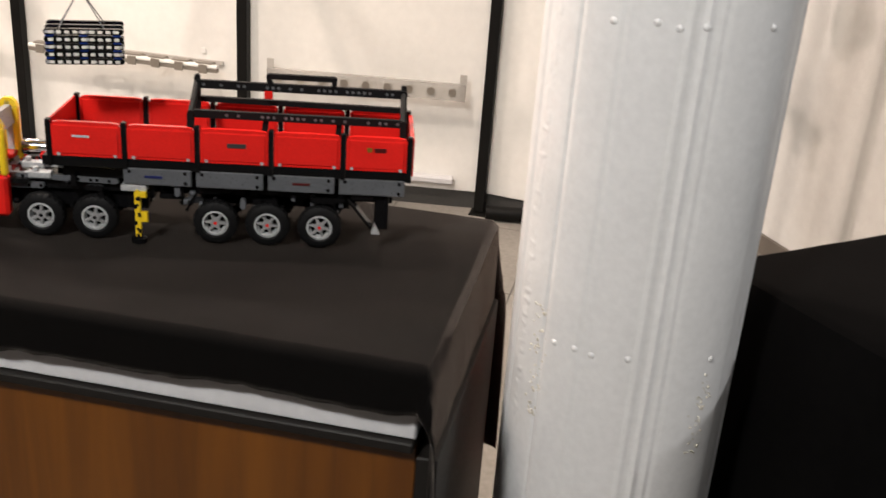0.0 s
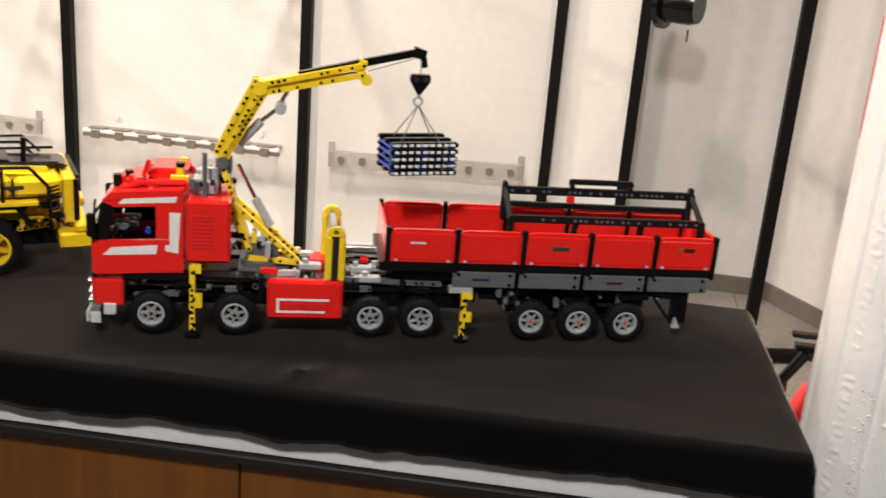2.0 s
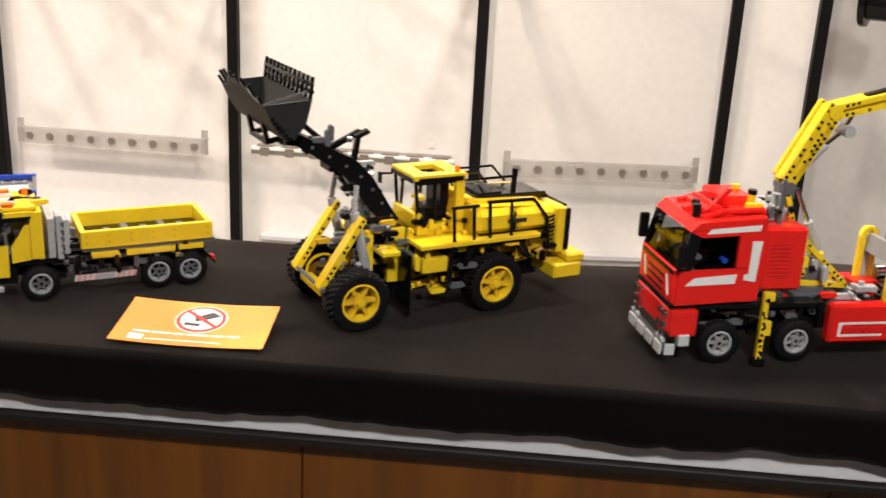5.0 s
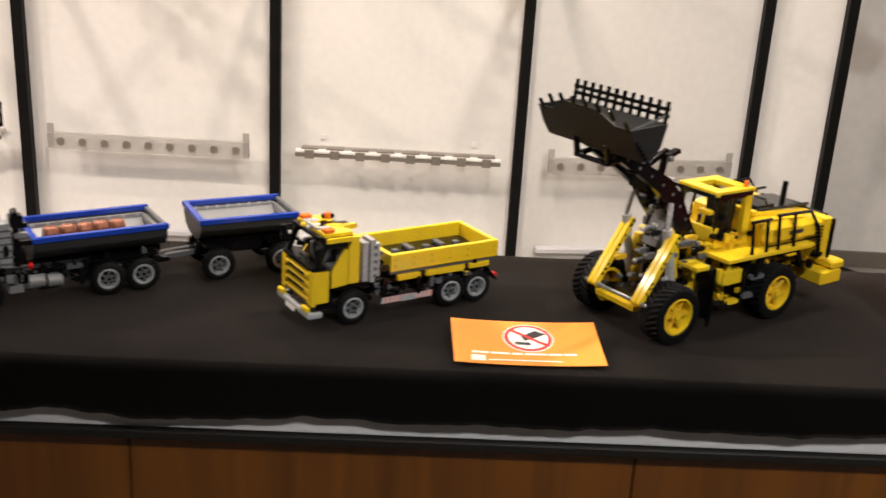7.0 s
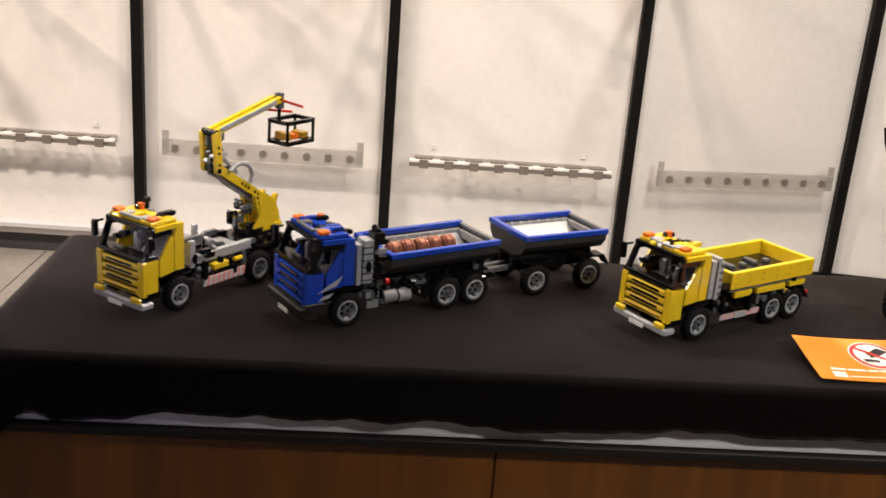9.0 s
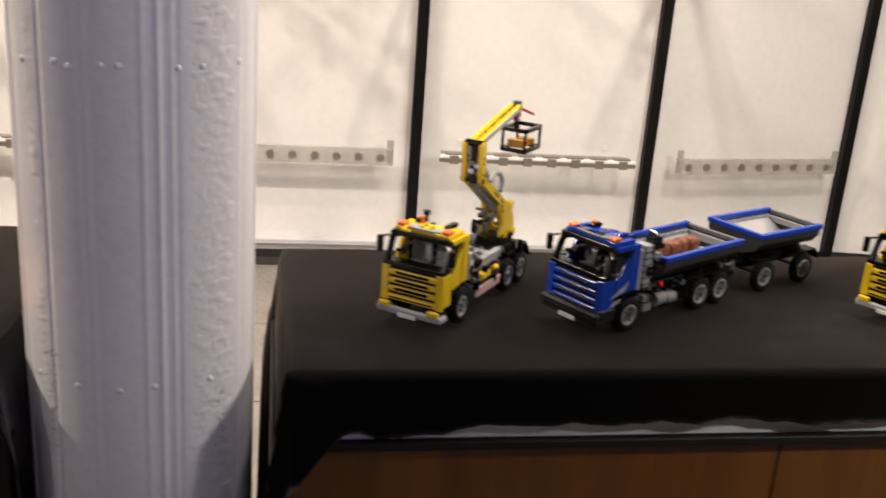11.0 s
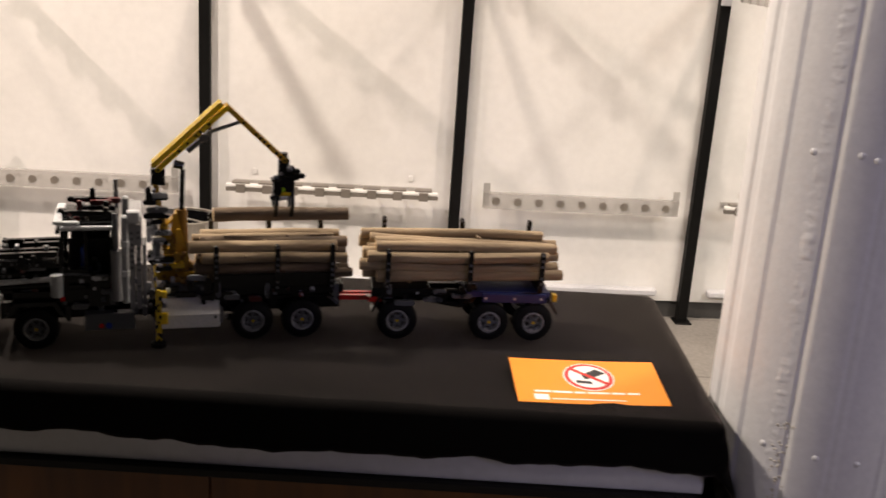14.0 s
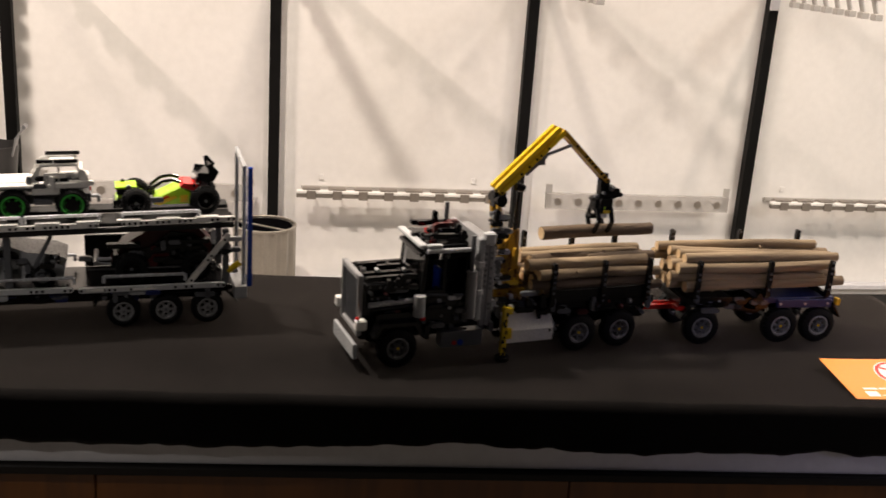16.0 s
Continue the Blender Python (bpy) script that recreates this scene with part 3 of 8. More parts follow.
def cloth(m, length, depth, top, front, left, right, back, label, seed, crumple=None, sag=0.0, fabric=CLOTH, loose=0.022, pull=0.0, swoop=0.0):
    """A sheet over a table: flat on top, rounded over the edges, hanging in folds."""
    rng = random.Random(seed)
    u, v = [], []
    nx, ny = int(length / 0.011), int(depth / 0.03)
    u = [("l", k / 14) for k in range(14, 0, -1)] + [("c", k / nx) for k in range(nx + 1)] + [("r", k / 14) for k in range(1, 15)]
    v = [("f", k / 14) for k in range(14, 0, -1)] + [("c", k / ny) for k in range(ny + 1)] + [("b", k / 14) for k in range(1, 15)]
    ease = lambda q: q ** 1.6
    verts = []
    for kind_v, b in v:
        for kind_u, a in u:
            x = a * length if kind_u == "c" else (0 if kind_u == "l" else length)
            y = b * depth if kind_v == "c" else (0 if kind_v == "f" else depth)
            wob = noise.noise((x * 3.1 + seed, y * 3.1, seed))
            drop_f = front * (1 + 0.07 * wob + 0.07 * noise.noise((x * 17, seed, 2)) + 0.05 * noise.noise((x * 38, seed, 5)) + 0.08 * abs(math.sin(x * 10.5 + 2.2 * noise.noise((x * 1.7, seed, 0)))) - 0.05 + sag * (1 - x / length) + 0.5 * sag * math.exp(-((x - 0.15) / 0.07) ** 2) + 5.0 * sag * max(0.0, (0.068 - x) / 0.065))
            drop_l, drop_r = left * (1 + 0.06 * math.sin(y * 21)), right * (1 + 0.07 * math.sin(y * 25 + 1)) * (1 - swoop * (y / depth) ** 0.7)
            ax = -ease(a) * drop_l if kind_u == "l" else (ease(a) * drop_r if kind_u == "r" else 0)
            by = -ease(b) * drop_f if kind_v == "f" else (ease(b) * back if kind_v == "b" else 0)
            h = math.hypot(ax, by)
            z = top
            if h > 0:
                round_off = 0.016
                if h < round_off * math.pi / 2:
                    out, dn = round_off * math.sin(h / round_off), round_off * (1 - math.cos(h / round_off))
                else:
                    rest = h - round_off * math.pi / 2
                    corner = min(abs(ax), abs(by)) / max(abs(ax), abs(by))
                    flare = (0.05 if loose > 0.01 else 0.012) + 0.22 * corner
                    fold = loose * min(1, rest / 0.15) * abs(math.sin((y if kind_v == "c" else x) * 19 + 3 * wob)) if kind_u != "c" else 0.003 * math.sin(x * 17 + 5 * wob) * min(1, rest / 0.04)
                    out, dn = round_off + flare * rest + fold, round_off + rest * math.sqrt(1 - flare * flare)
                if pull and kind_u == "c" and kind_v == "f":
                    out += pull * math.exp(-((x * 0.62 - dn * 0.78) / 0.007) ** 2) * min(1, dn / 0.02)
                x += ax / h * out
                y += by / h * out
                z -= dn
            z += 0.0012 * noise.noise((x * 9, y * 9, seed)) + 0.0006 * noise.noise((x * 40, y * 40, seed))
            if crumple:
                near = math.exp(-(((x - crumple[0]) / 0.06) ** 2 + ((y - crumple[1]) / 0.018) ** 2))
                z += near * (0.006 + 0.006 * math.sin(x * 95 + y * 160))
            verts.append((x, y, z))
    w = len(u)
    faces = [(j * w + i, j * w + i + 1, (j + 1) * w + i + 1, (j + 1) * w + i) for j in range(len(v) - 1) for i in range(w - 1)]
    ob = solid("tablecloth", Geo().add(verts, faces), fabric, m, label, "tablecloth", "tablecloths")
    thick = ob.modifiers.new("thickness", "SOLIDIFY")
    thick.thickness, thick.offset = 0.0016, -1
    return ob


FRONT_A = pose(-3.088, 0.905, 0, 0, 0, 1.7) @ pose(0.016, 0, 0)
FRONT_B = pose(-6.162, 1.1015, 0, 0, 0, -3.7)
counter(FRONT_A, 2.854, 0.48, TOP, "wooden counter with pale slab edge under a black cloth", 4, 0.108)
counter(FRONT_B, 2.704, 0.4925, TOP_LEFT, "wooden counter with pale slab edge under a black cloth", 4, 0.114)
cloth(FRONT_A, 2.854, 0.48, TOP, 0.072, 0.80, 0.62, 0.12, "black cloth over the long counter with a wavy hem", 3, (2.209, 0.03), 0.26, loose=0.003, pull=0.007, swoop=0.35)
cloth(FRONT_B, 2.704, 0.4925, TOP_LEFT, 0.078, 0.30, 0.80, 0.12, "black cloth over the counter of the log truck", 8)
SIDE = pose(0.125, 1.44, 0, 0, 0, 41) @ pose(0, -0.62, 0)
side_table = thing("side_table", SIDE, "table wholly covered by a long black cloth", "table")
part("tabletop", Geo().box(0.02, 1.5, 0.02, 0.6, TOP - 0.05, TOP - 0.006, 0.002), DUSK, side_table)
for x in (0.06, 1.46):
    for y in (0.06, 0.56):
        part("leg", Geo().box(x - 0.02, x + 0.02, y - 0.02, y + 0.02, 0, TOP - 0.052, 0.002), DUSK, side_table)
cloth(SIDE, 1.52, 0.62, TOP, 0.80, 0.82, 0.6, 0.7, "long black cloth hanging over the side table", 14, fabric=SHADED_CLOTH)


# ---- wheels ----
def wheel_meshes(r, width, rim_r, rim_mat, blocks=0, spoke_mat=None, back=None):
    """Tyre and rim, about the y axis, with the outer face at y = 0."""
    w, tyre, n = width, Geo(), 4 * (blocks or 24)
    deep = 0.0024 if blocks else 0.0012
    profile = [(rim_r, 0.002, 0), (rim_r + 0.003, 0.0, 0), (r - 0.006, 0.0005, 0), (r - 0.0012, 0.0025, 1), (r, 0.005, 1), (r, w * 0.48, 1), (r, w * 0.52, 2), (r, w - 0.005, 2), (r - 0.0012, w - 0.0025, 2), (r - 0.006, w - 0.0005, 0), (rim_r, w - 0.002, 0)]
    verts = []
    for i in range(n):
        a = 2 * math.pi * i / n
        for radius, y, row in profile:
            cut = deep if (row == 1 and i % 4 > 1) or (row == 2 and i % 4 < 2) else 0.0
            skew = 0.5 * (y - w / 2) / r * (1 if row == 1 else -1) if row else 0.0
            verts.append(((radius - cut) * math.cos(a + skew), y, (radius - cut) * math.sin(a + skew)))
    k = len(profile)
    tyre.add(verts, [(i * k + s, i * k + (s + 1) % k, ((i + 1) % n) * k + (s + 1) % k, ((i + 1) % n) * k + s) for i in range(n) for s in range(k)])
    rim = Geo()
    rim.lathe([(rim_r + 0.0008, 0.0015), (rim_r - 0.0018, 0.0008), (rim_r - 0.003, 0.004), (rim_r - 0.0045, w * 0.45), (rim_r - 0.0045, w - 0.002), (rim_r + 0.0008, w - 0.002)], 36)
    spokes = Geo()
    for k in range(6):
        m = pose(0, 0, 0, 0, 60 * k, 0)
        spokes.box(rim_r * 0.3, rim_r - 0.003, w * 0.16, w * 0.42, -rim_r * 0.11, rim_r * 0.11, 0.0006, m)
    spokes.lathe([(0.0001, w * 0.10), (rim_r * 0.36, w * 0.10), (rim_r * 0.40, w * 0.16), (rim_r * 0.40, w * 0.42), (0.0001, w * 0.42)], 16)
    hub = Geo().rod((0, w * 0.07, 0), (0, w * 0.12, 0), 0.0024, 10)
    # on spoked rims the disc's dark colour stands in for shaded gaps
    dark = Geo().lathe([(0.0001, w * 0.43), (rim_r - 0.0046, w * 0.45), (rim_r - 0.0046, w * 0.52), (0.0001, w * 0.52)], 24)
    return tyre.mesh("wheel", RUBBER), rim.mesh("rim", rim_mat), hub, dark.mesh("rim_back", back or BLACK), spokes.mesh("spokes", spoke_mat or rim_mat)


TRUCK = wheel_meshes(0.0312, 0.020, 0.0172, LIGHT, 0, RIM)
SMALL = wheel_meshes(0.0272, 0.0160, 0.0155, LIGHT, 0, GREY)
# loader rims: ochre spokes and backs put shade into the colour
BIG = wheel_meshes(0.0446, 0.040, 0.0270, YELLOW, 30, GOLD, OCHRE)
LOGGER = wheel_meshes(0.0312, 0.020, 0.0165, RIM, 0, GREY, SLATE)
HUB_RED, HUB_GREY, HUB_TAN = TRUCK[2].mesh("hub", RED), SMALL[2].mesh("hub", BLACK), LOGGER[2].mesh("hub", GOLD)


def wheels(parent, kind, hub, axles, z, width, inner=None):
    """Both wheels of each axle; inner faces point to the middle."""
    for x in axles:
        for y, turn in ((0.0, 0), (width, 180)):
            tyre = part("wheel", kind[0], None, parent, m=pose(x, y, z, 0, (x * 900) % 60, turn))
            part("rim", kind[1], None, tyre)
            part("spokes", kind[4], None, tyre)
            part("hub", hub, None, tyre)
            part("rim_back", kind[3], None, tyre)
    axle = Geo()
    for x in axles:
        axle.rod((x, 0.012, z), (x, width - 0.012, z), 0.0028, 8)
    part("axles", axle, GREY, parent)


def connectors(parent, seed, x, y, z, count, mats, flat=False):
    """Pins, bushes and short beams that fill a stretch of a model, on its eight-millimetre grid."""
    rng = random.Random(seed)
    snap = lambda v, lo: lo + 0.004 * round((v - lo) / 0.004)
    for _ in range(count):
        p = [snap(rng.uniform(*span), span[0]) for span in (x, y, z)]
        g, pick = Geo(), rng.random()
        if pick < 0.3:
            g.rod((p[0], p[1], p[2]), (p[0], p[1] + rng.choice((0.008, 0.012, 0.016)), p[2]), 0.0026, 8)
        elif pick < 0.5:
            g.rod((p[0], p[1], p[2]), (p[0] + 0.006, p[1], p[2]), 0.0042, 10)
        elif pick < 0.8 or flat:
            g.arm((p[0], p[1], p[2]), (p[0] + rng.choice((0.012, 0.016, 0.024)), p[1], p[2]))
        else:
            g.arm((p[0], p[1], p[2]), (p[0], p[1], p[2] + rng.choice((0.008, 0.016))))
        part("connectors", g, rng.choice(mats), parent)


def spot_bolts(points, y0=-0.0012, r=0.0024):
    g = Geo()
    for x, y, z in points:
        g.rod((x, y + y0, z), (x, y + 0.002, z), r, 8)
    return g


def stripes(parent, x0, x1, y, z0, z1, mats, n):
    """A striped board made of slanting blocks on a backing."""
    w = (x1 - x0) / n
    for c, mat in enumerate(mats):
        g = Geo()
        for k in range(n):
            if k % len(mats) == c:
                a, b = x0 + w * k, x0 + w * (k + 1)
                g.prism([(a, z0), (b, z0), (b + w * 0.5, z1), (a + w * 0.5, z1)], y, y + 0.003)
        part("warning_stripes", g, mat, parent)


def stabiliser(parent, x, y, z1):
    """A yellow outrigger leg with black checks and a black foot."""
    leg, pins = Geo(), Geo()
    leg.arm((x, y, 0.012), (x, y, z1), pins).box(x + 0.003, x + 0.013, y - 0.003, y + 0.004, z1 * 0.42, z1 * 0.62, 0.0008).box(x - 0.004, x + 0.012, y - 0.003, y + 0.005, z1 * 0.9, z1 * 1.02, 0.0008)
    for k in range(5):
        z = 0.018 + (z1 - 0.026) * k / 4
        pins.box(x - 0.0042 if k % 2 else x + 0.0004, x - 0.0004 if k % 2 else x + 0.0042, y - 0.0046, y - 0.003, z - 0.003, z + 0.003, 0.0003)
    part("outrigger", leg, YELLOW, parent, "yellow and black outrigger leg")
    part("outrigger_pins", pins, BLACK, parent)
    part("outrigger_foot", Geo().rod((x, y, 0.001), (x, y, 0.007), 0.011, 14).rod((x, y, 0.007), (x, y, 0.014), 0.0045, 10), BLACK, parent)


# ---- red crane truck ----
RIG = pose(-1.090, 1.063, TOP + 0.001, 0, 0, 16.3)
truck = thing("crane_truck", RIG, "red toy crane truck of plastic beams with a yellow crane", "toy truck")
WID = 0.128
wheels(truck, TRUCK, HUB_GREY, (0.0, 0.113, 0.302, 0.374), 0.0312, WID)
part("chassis", Geo().box(-0.05, 0.44, 0.034, 0.050, 0.036, 0.060).box(-0.05, 0.44, 0.078, 0.094, 0.036, 0.060).box(-0.03, 0.13, 0.05, 0.078, 0.03, 0.062).box(0.27, 0.40, 0.05, 0.078, 0.03, 0.055).box(0.30, 0.43, 0.026, 0.102, 0.062, 0.076), BLACK, truck)
g, pins = Geo(), Geo()
for y in (0.022, 0.106):
    g.arm((0.04, y, 0.082), (0.14, y, 0.082), pins).arm((0.26, y, 0.082), (0.40, y, 0.079), pins).arm((0.14, y, 0.068), (0.30, y, 0.068), pins)
part("frame_beams", g, GREY, truck)
part("frame_pins", pins, BLACK, truck, kind="stuff")
g = Geo()
for k, (x, y, z) in enumerate([(0.20, 0.03, 0.088), (0.225, 0.06, 0.084), (0.272, 0.03, 0.089), (0.272, 0.07, 0.092), (0.30, 0.045, 0.086), (0.30, 0.09, 0.088), (0.19, 0.09, 0.088), (0.285, 0.015, 0.080), (0.20, 0.012, 0.098)]):
    g.box(x, x + 0.03, y, y + 0.014, z, z + 0.008).rod((x + 0.008, y + 0.007, z + 0.008), (x + 0.008, y + 0.007, z + 0.014), 0.004, 10)
part("light_fittings", g, LIGHT, truck)
part("red_fittings", Geo().box(0.215, 0.255, 0.048, 0.072, 0.094, 0.101).box(0.224, 0.232, 0.02, 0.09, 0.09, 0.0955).box(0.288, 0.30, 0.06, 0.08, 0.093, 0.1), RED, truck)
# cab
cab = Geo()
for y0, y1 in ((0.0, 0.006), (WID - 0.006, WID)):
    cab.prism([(-0.073, 0.088), (0.044, 0.094), (0.044, 0.140), (-0.071, 0.136)], y0, y1)
    cab.prism([(0.008, 0.1405), (0.044, 0.1405), (0.044, 0.204), (0.008, 0.200)], y0, y1)
    cab.prism([(-0.0445, 0.183), (0.0075, 0.186), (0.0075, 0.200), (-0.060, 0.190)], y0, y1)
cab.prism([(-0.062, 0.191), (0.044, 0.2045), (0.044, 0.210), (-0.05, 0.203)], 0.001, WID - 0.001)
cab.box(-0.0765, -0.0715, 0.004, WID - 0.004, 0.09, 0.137)
cab.box(-0.055, 0.043, 0.0062, WID - 0.0062, 0.089, 0.098)
cab.box(0.039, 0.0438, 0.0062, WID - 0.0062, 0.098, 0.203)
body = part("cab_panels", cab, RED, truck, "glossy red cab panel")
g = Geo()
for k in range(3):
    g.box(-0.0785, -0.0766, 0.036, WID - 0.036, 0.097 + 0.010 * k, 0.100 + 0.010 * k, 0.0004)
g.box(-0.0775, -0.0766, 0.008, WID - 0.008, 0.129, 0.1355, 0.0004).box(-0.0775, -0.0700, 0.003, WID - 0.003, 0.0825, 0.0895, 0.0004)
part("slots", g, BLACK, body)
g = Geo()
for a, b in ((0.016, 0.030), (WID - 0.030, WID - 0.016)):
    g.add([(-0.0775, a, 0.098), (-0.0775, a + 0.005, 0.098), (-0.0775, b, 0.124), (-0.0775, b - 0.005, 0.124), (-0.0767, a, 0.098), (-0.0767, a + 0.005, 0.098), (-0.0767, b, 0.124), (-0.0767, b - 0.005, 0.124)], [(0, 1, 2, 3), (4, 5, 6, 7), (0, 1, 5, 4), (1, 2, 6, 5), (2, 3, 7, 6), (3, 0, 4, 7)])
part("white_stripes", g, WHITE, body)
connectors(body, 11, (-0.055, -0.03), (0.02, 0.10), (0.136, 0.150), 12, (LIGHT, BLACK, YELLOW, GREY))
part("windscreen", Geo().prism([(-0.0735, 0.138), (-0.0715, 0.138), (-0.0600, 0.189), (-0.0620, 0.189)], 0.008, WID - 0.008), CLEAR, body, "smoked windscreen")
part("windscreen_frame", Geo().prism([(-0.0745, 0.136), (-0.055, 0.137), (-0.0455, 0.182), (-0.0615, 0.190)], 0.0015, 0.0055).prism([(-0.0745, 0.136), (-0.055, 0.137), (-0.0455, 0.182), (-0.0615, 0.190)], WID - 0.0055, WID - 0.0015).box(-0.080, -0.068, -0.012, -0.004, 0.144, 0.176, 0.003).bar((-0.074, -0.006, 0.140), (-0.070, 0.004, 0.192), 0.003, 0.003).rod((-0.07, -0.008, 0.176), (-0.06, 0.006, 0.188), 0.002, 8).box(-0.08, -0.066, WID + 0.004, WID + 0.012, 0.142, 0.178, 0.002), BLACK, body)
# the last three boxes are black linings added for the cab's inner shade
part("seats", Geo().box(-0.01, 0.03, 0.02, 0.055, 0.1, 0.125).box(0.02, 0.034, 0.02, 0.055, 0.125, 0.17).box(-0.01, 0.03, 0.075, 0.11, 0.1, 0.125).box(0.02, 0.034, 0.075, 0.11, 0.125, 0.17).box(-0.058, -0.04, 0.01, 0.118, 0.1, 0.134).box(0.0355, 0.0385, 0.0064, WID - 0.0064, 0.099, 0.2).box(-0.05, 0.035, 0.0064, WID - 0.0064, 0.0985, 0.1025).box(-0.052, 0.034, WID - 0.0085, WID - 0.0064, 0.128, 0.160), BLACK, body)
part("steering_wheel", Geo().lathe([(0.010, -0.001), (0.012, 0), (0.010, 0.001), (0.009, 0)], 20, pose(-0.03, 0.036, 0.142, 60, 0, 90)), BLACK, body)
part("blue_axle_end", Geo().rod((-0.004, 0.012, 0.147), (-0.004, 0.022, 0.147), 0.004, 10), BLUE, body)
g = Geo()
g.prism([(-0.062, 0.116), (0.008, 0.119), (0.010, 0.132), (-0.05, 0.127)], -0.0009, 0.0)
g.prism([(0.020, 0.124), (0.037, 0.121), (0.040, 0.178), (0.026, 0.178), (0.026, 0.132), (0.020, 0.132)], -0.0009, 0.0)
g.prism([(-0.040, 0.188), (0.034, 0.1925), (0.036, 0.2005), (-0.034, 0.195)], -0.0009, 0.0)
part("white_stripes", g, WHITE, body, "white stickers along the door")
g = Geo().box(0.046, 0.106, 0.0, WID, 0.107, 0.196, 0.004)
sleeper = part("sleeper_box", g, RED, truck, "red box behind the cab")
g = Geo()
for k in range(9):
    g.box(0.053, 0.083, -0.0012, -0.0001, 0.128 + 0.0055 * k, 0.1315 + 0.0055 * k, 0.0004)
part("vent", g, SIGNAL, sleeper)
part("chin", Geo().box(-0.074, -0.036, 0.001, 0.014, 0.042, 0.080, 0.002).box(-0.074, -0.036, WID - 0.014, WID - 0.001, 0.042, 0.080, 0.002).box(-0.078, -0.070, 0.006, WID - 0.006, 0.048, 0.082, 0.002), RED, truck)
part("bumper", Geo().box(-0.082, -0.070, 0.0, WID, 0.020, 0.030, 0.002), GREY, truck, "dark grey bumper core")
g = Geo()
for k in range(4):
    g.box(-0.086, -0.0825, 0.002 + 0.032 * k, 0.026 + 0.032 * k, 0.017, 0.033, 0.002)
g.box(-0.080, -0.066, -0.003, -0.0005, 0.018, 0.034, 0.001).box(-0.062, -0.046, -0.003, 0.008, 0.030, 0.046, 0.001)
for y in (0.004, 0.020, WID - 0.030, WID - 0.014):
    g.box(-0.0825, -0.0785, y, y + 0.010, 0.034, 0.040, 0.001)
part("connectors", g, PALE, truck)
lamps = Geo()
for y in (0.012, 0.026, WID - 0.026, WID - 0.012):
    for z in (0.046, 0.058, 0.074):
        lamps.rod((-0.083, y, z), (-0.078, y, z), 0.0048, 12)
part("headlights", lamps, CHROME, truck, "round chrome headlights")
part("arches", Geo().box(-0.036, 0.14, 0.004, 0.03, 0.0805, 0.087).box(-0.036, 0.14, WID - 0.03, WID - 0.004, 0.0805, 0.087).box(-0.038, -0.032, 0.004, 0.03, 0.045, 0.082).box(0.144, 0.152, 0.006, 0.03, 0.05, 0.086).box(0.150, 0.28, 0.03, 0.098, 0.062, 0.07), BLACK, truck)
g = Geo()
for y in (0.021, WID - 0.021):
    g.rod((-0.040, y, 0.204), (-0.012, y, 0.213), 0.0038, 10).rod((-0.012, y, 0.213), (0.046, y, 0.215), 0.0038, 10).rod((0.046, y, 0.215), (0.048, y, 0.206), 0.0038, 10)
g.box(-0.004, 0.044, 0.050, WID - 0.016, 0.208, 0.226, 0.002).box(0.006, 0.044, 0.026, 0.048, 0.208, 0.214).box(-0.02, -0.012, 0.026, WID - 0.026, 0.212, 0.218).box(-0.034, -0.006, 0.028, WID - 0.028, 0.2075, 0.214).arm((-0.012, 0.045, 0.218), (-0.004, 0.03, 0.240))
part("roof_deflector", g, RED, truck)
connectors(truck, 3, (-0.05, 0.03), (0.02, 0.10), (0.207, 0.212), 16, (WHITE, BLACK, RED, LIGHT))
connectors(truck, 4, (0.15, 0.36), (0.012, 0.10), (0.074, 0.094), 60, (LIGHT, BLACK, BLACK, GREY, RED, WHITE))
connectors(truck, 5, (-0.03, 0.40), (0.006, 0.02), (0.040, 0.076), 44, (BLACK, BLACK, BLACK, GREY))
connectors(truck, 6, (0.10, 0.17), (0.03, 0.085), (0.096, 0.14), 22, (GREY, BLACK, LIGHT, YELLOW))
connectors(truck, 7, (0.05, 0.09), (0.01, 0.1), (0.198, 0.226), 14, (LIGHT, GREY, SILVER, BLACK))
part("roof_lamps", Geo().rod((0.036, 0.04, 0.21), (0.036, 0.04, 0.232), 0.0055, 12).rod((0.036, 0.09, 0.21), (0.036, 0.09, 0.232), 0.0055, 12).box(0.024, 0.048, 0.026, 0.034, 0.2105, 0.222), YELLOW, truck)
part("roof_knobs", Geo().rod((-0.045, 0.03, 0.205), (-0.045, 0.03, 0.221), 0.006, 10).rod((-0.034, 0.06, 0.205), (-0.034, 0.06, 0.219), 0.006, 10).rod((0.036, 0.04, 0.232), (0.036, 0.04, 0.238), 0.0065, 10), BLACK, truck)
part("air_filters", Geo().box(0.052, 0.086, 0.03, 0.1, 0.197, 0.214).rod((0.06, 0.03, 0.208), (0.06, 0.1, 0.208), 0.010, 14).rod((0.078, 0.05, 0.214), (0.078, 0.05, 0.230), 0.008, 12), LIGHT, truck)
part("exhaust_pipe", Geo().rod((0.070, 0.02, 0.196), (0.070, 0.02, 0.257), 0.0032, 10), GREY, truck)
stabiliser(truck, 0.056, -0.003, 0.104)
stabiliser(truck, 0.434, -0.003, 0.073)
stabiliser(truck, 0.056, WID + 0.003, 0.104)
tank = part("side_panel", Geo().box(0.157, 0.262, -0.003, 0.016, 0.028, 0.086, 0.004).box(0.157, 0.262, WID - 0.016, WID + 0.003, 0.028, 0.086, 0.004), RED, truck, "glossy red side panel")
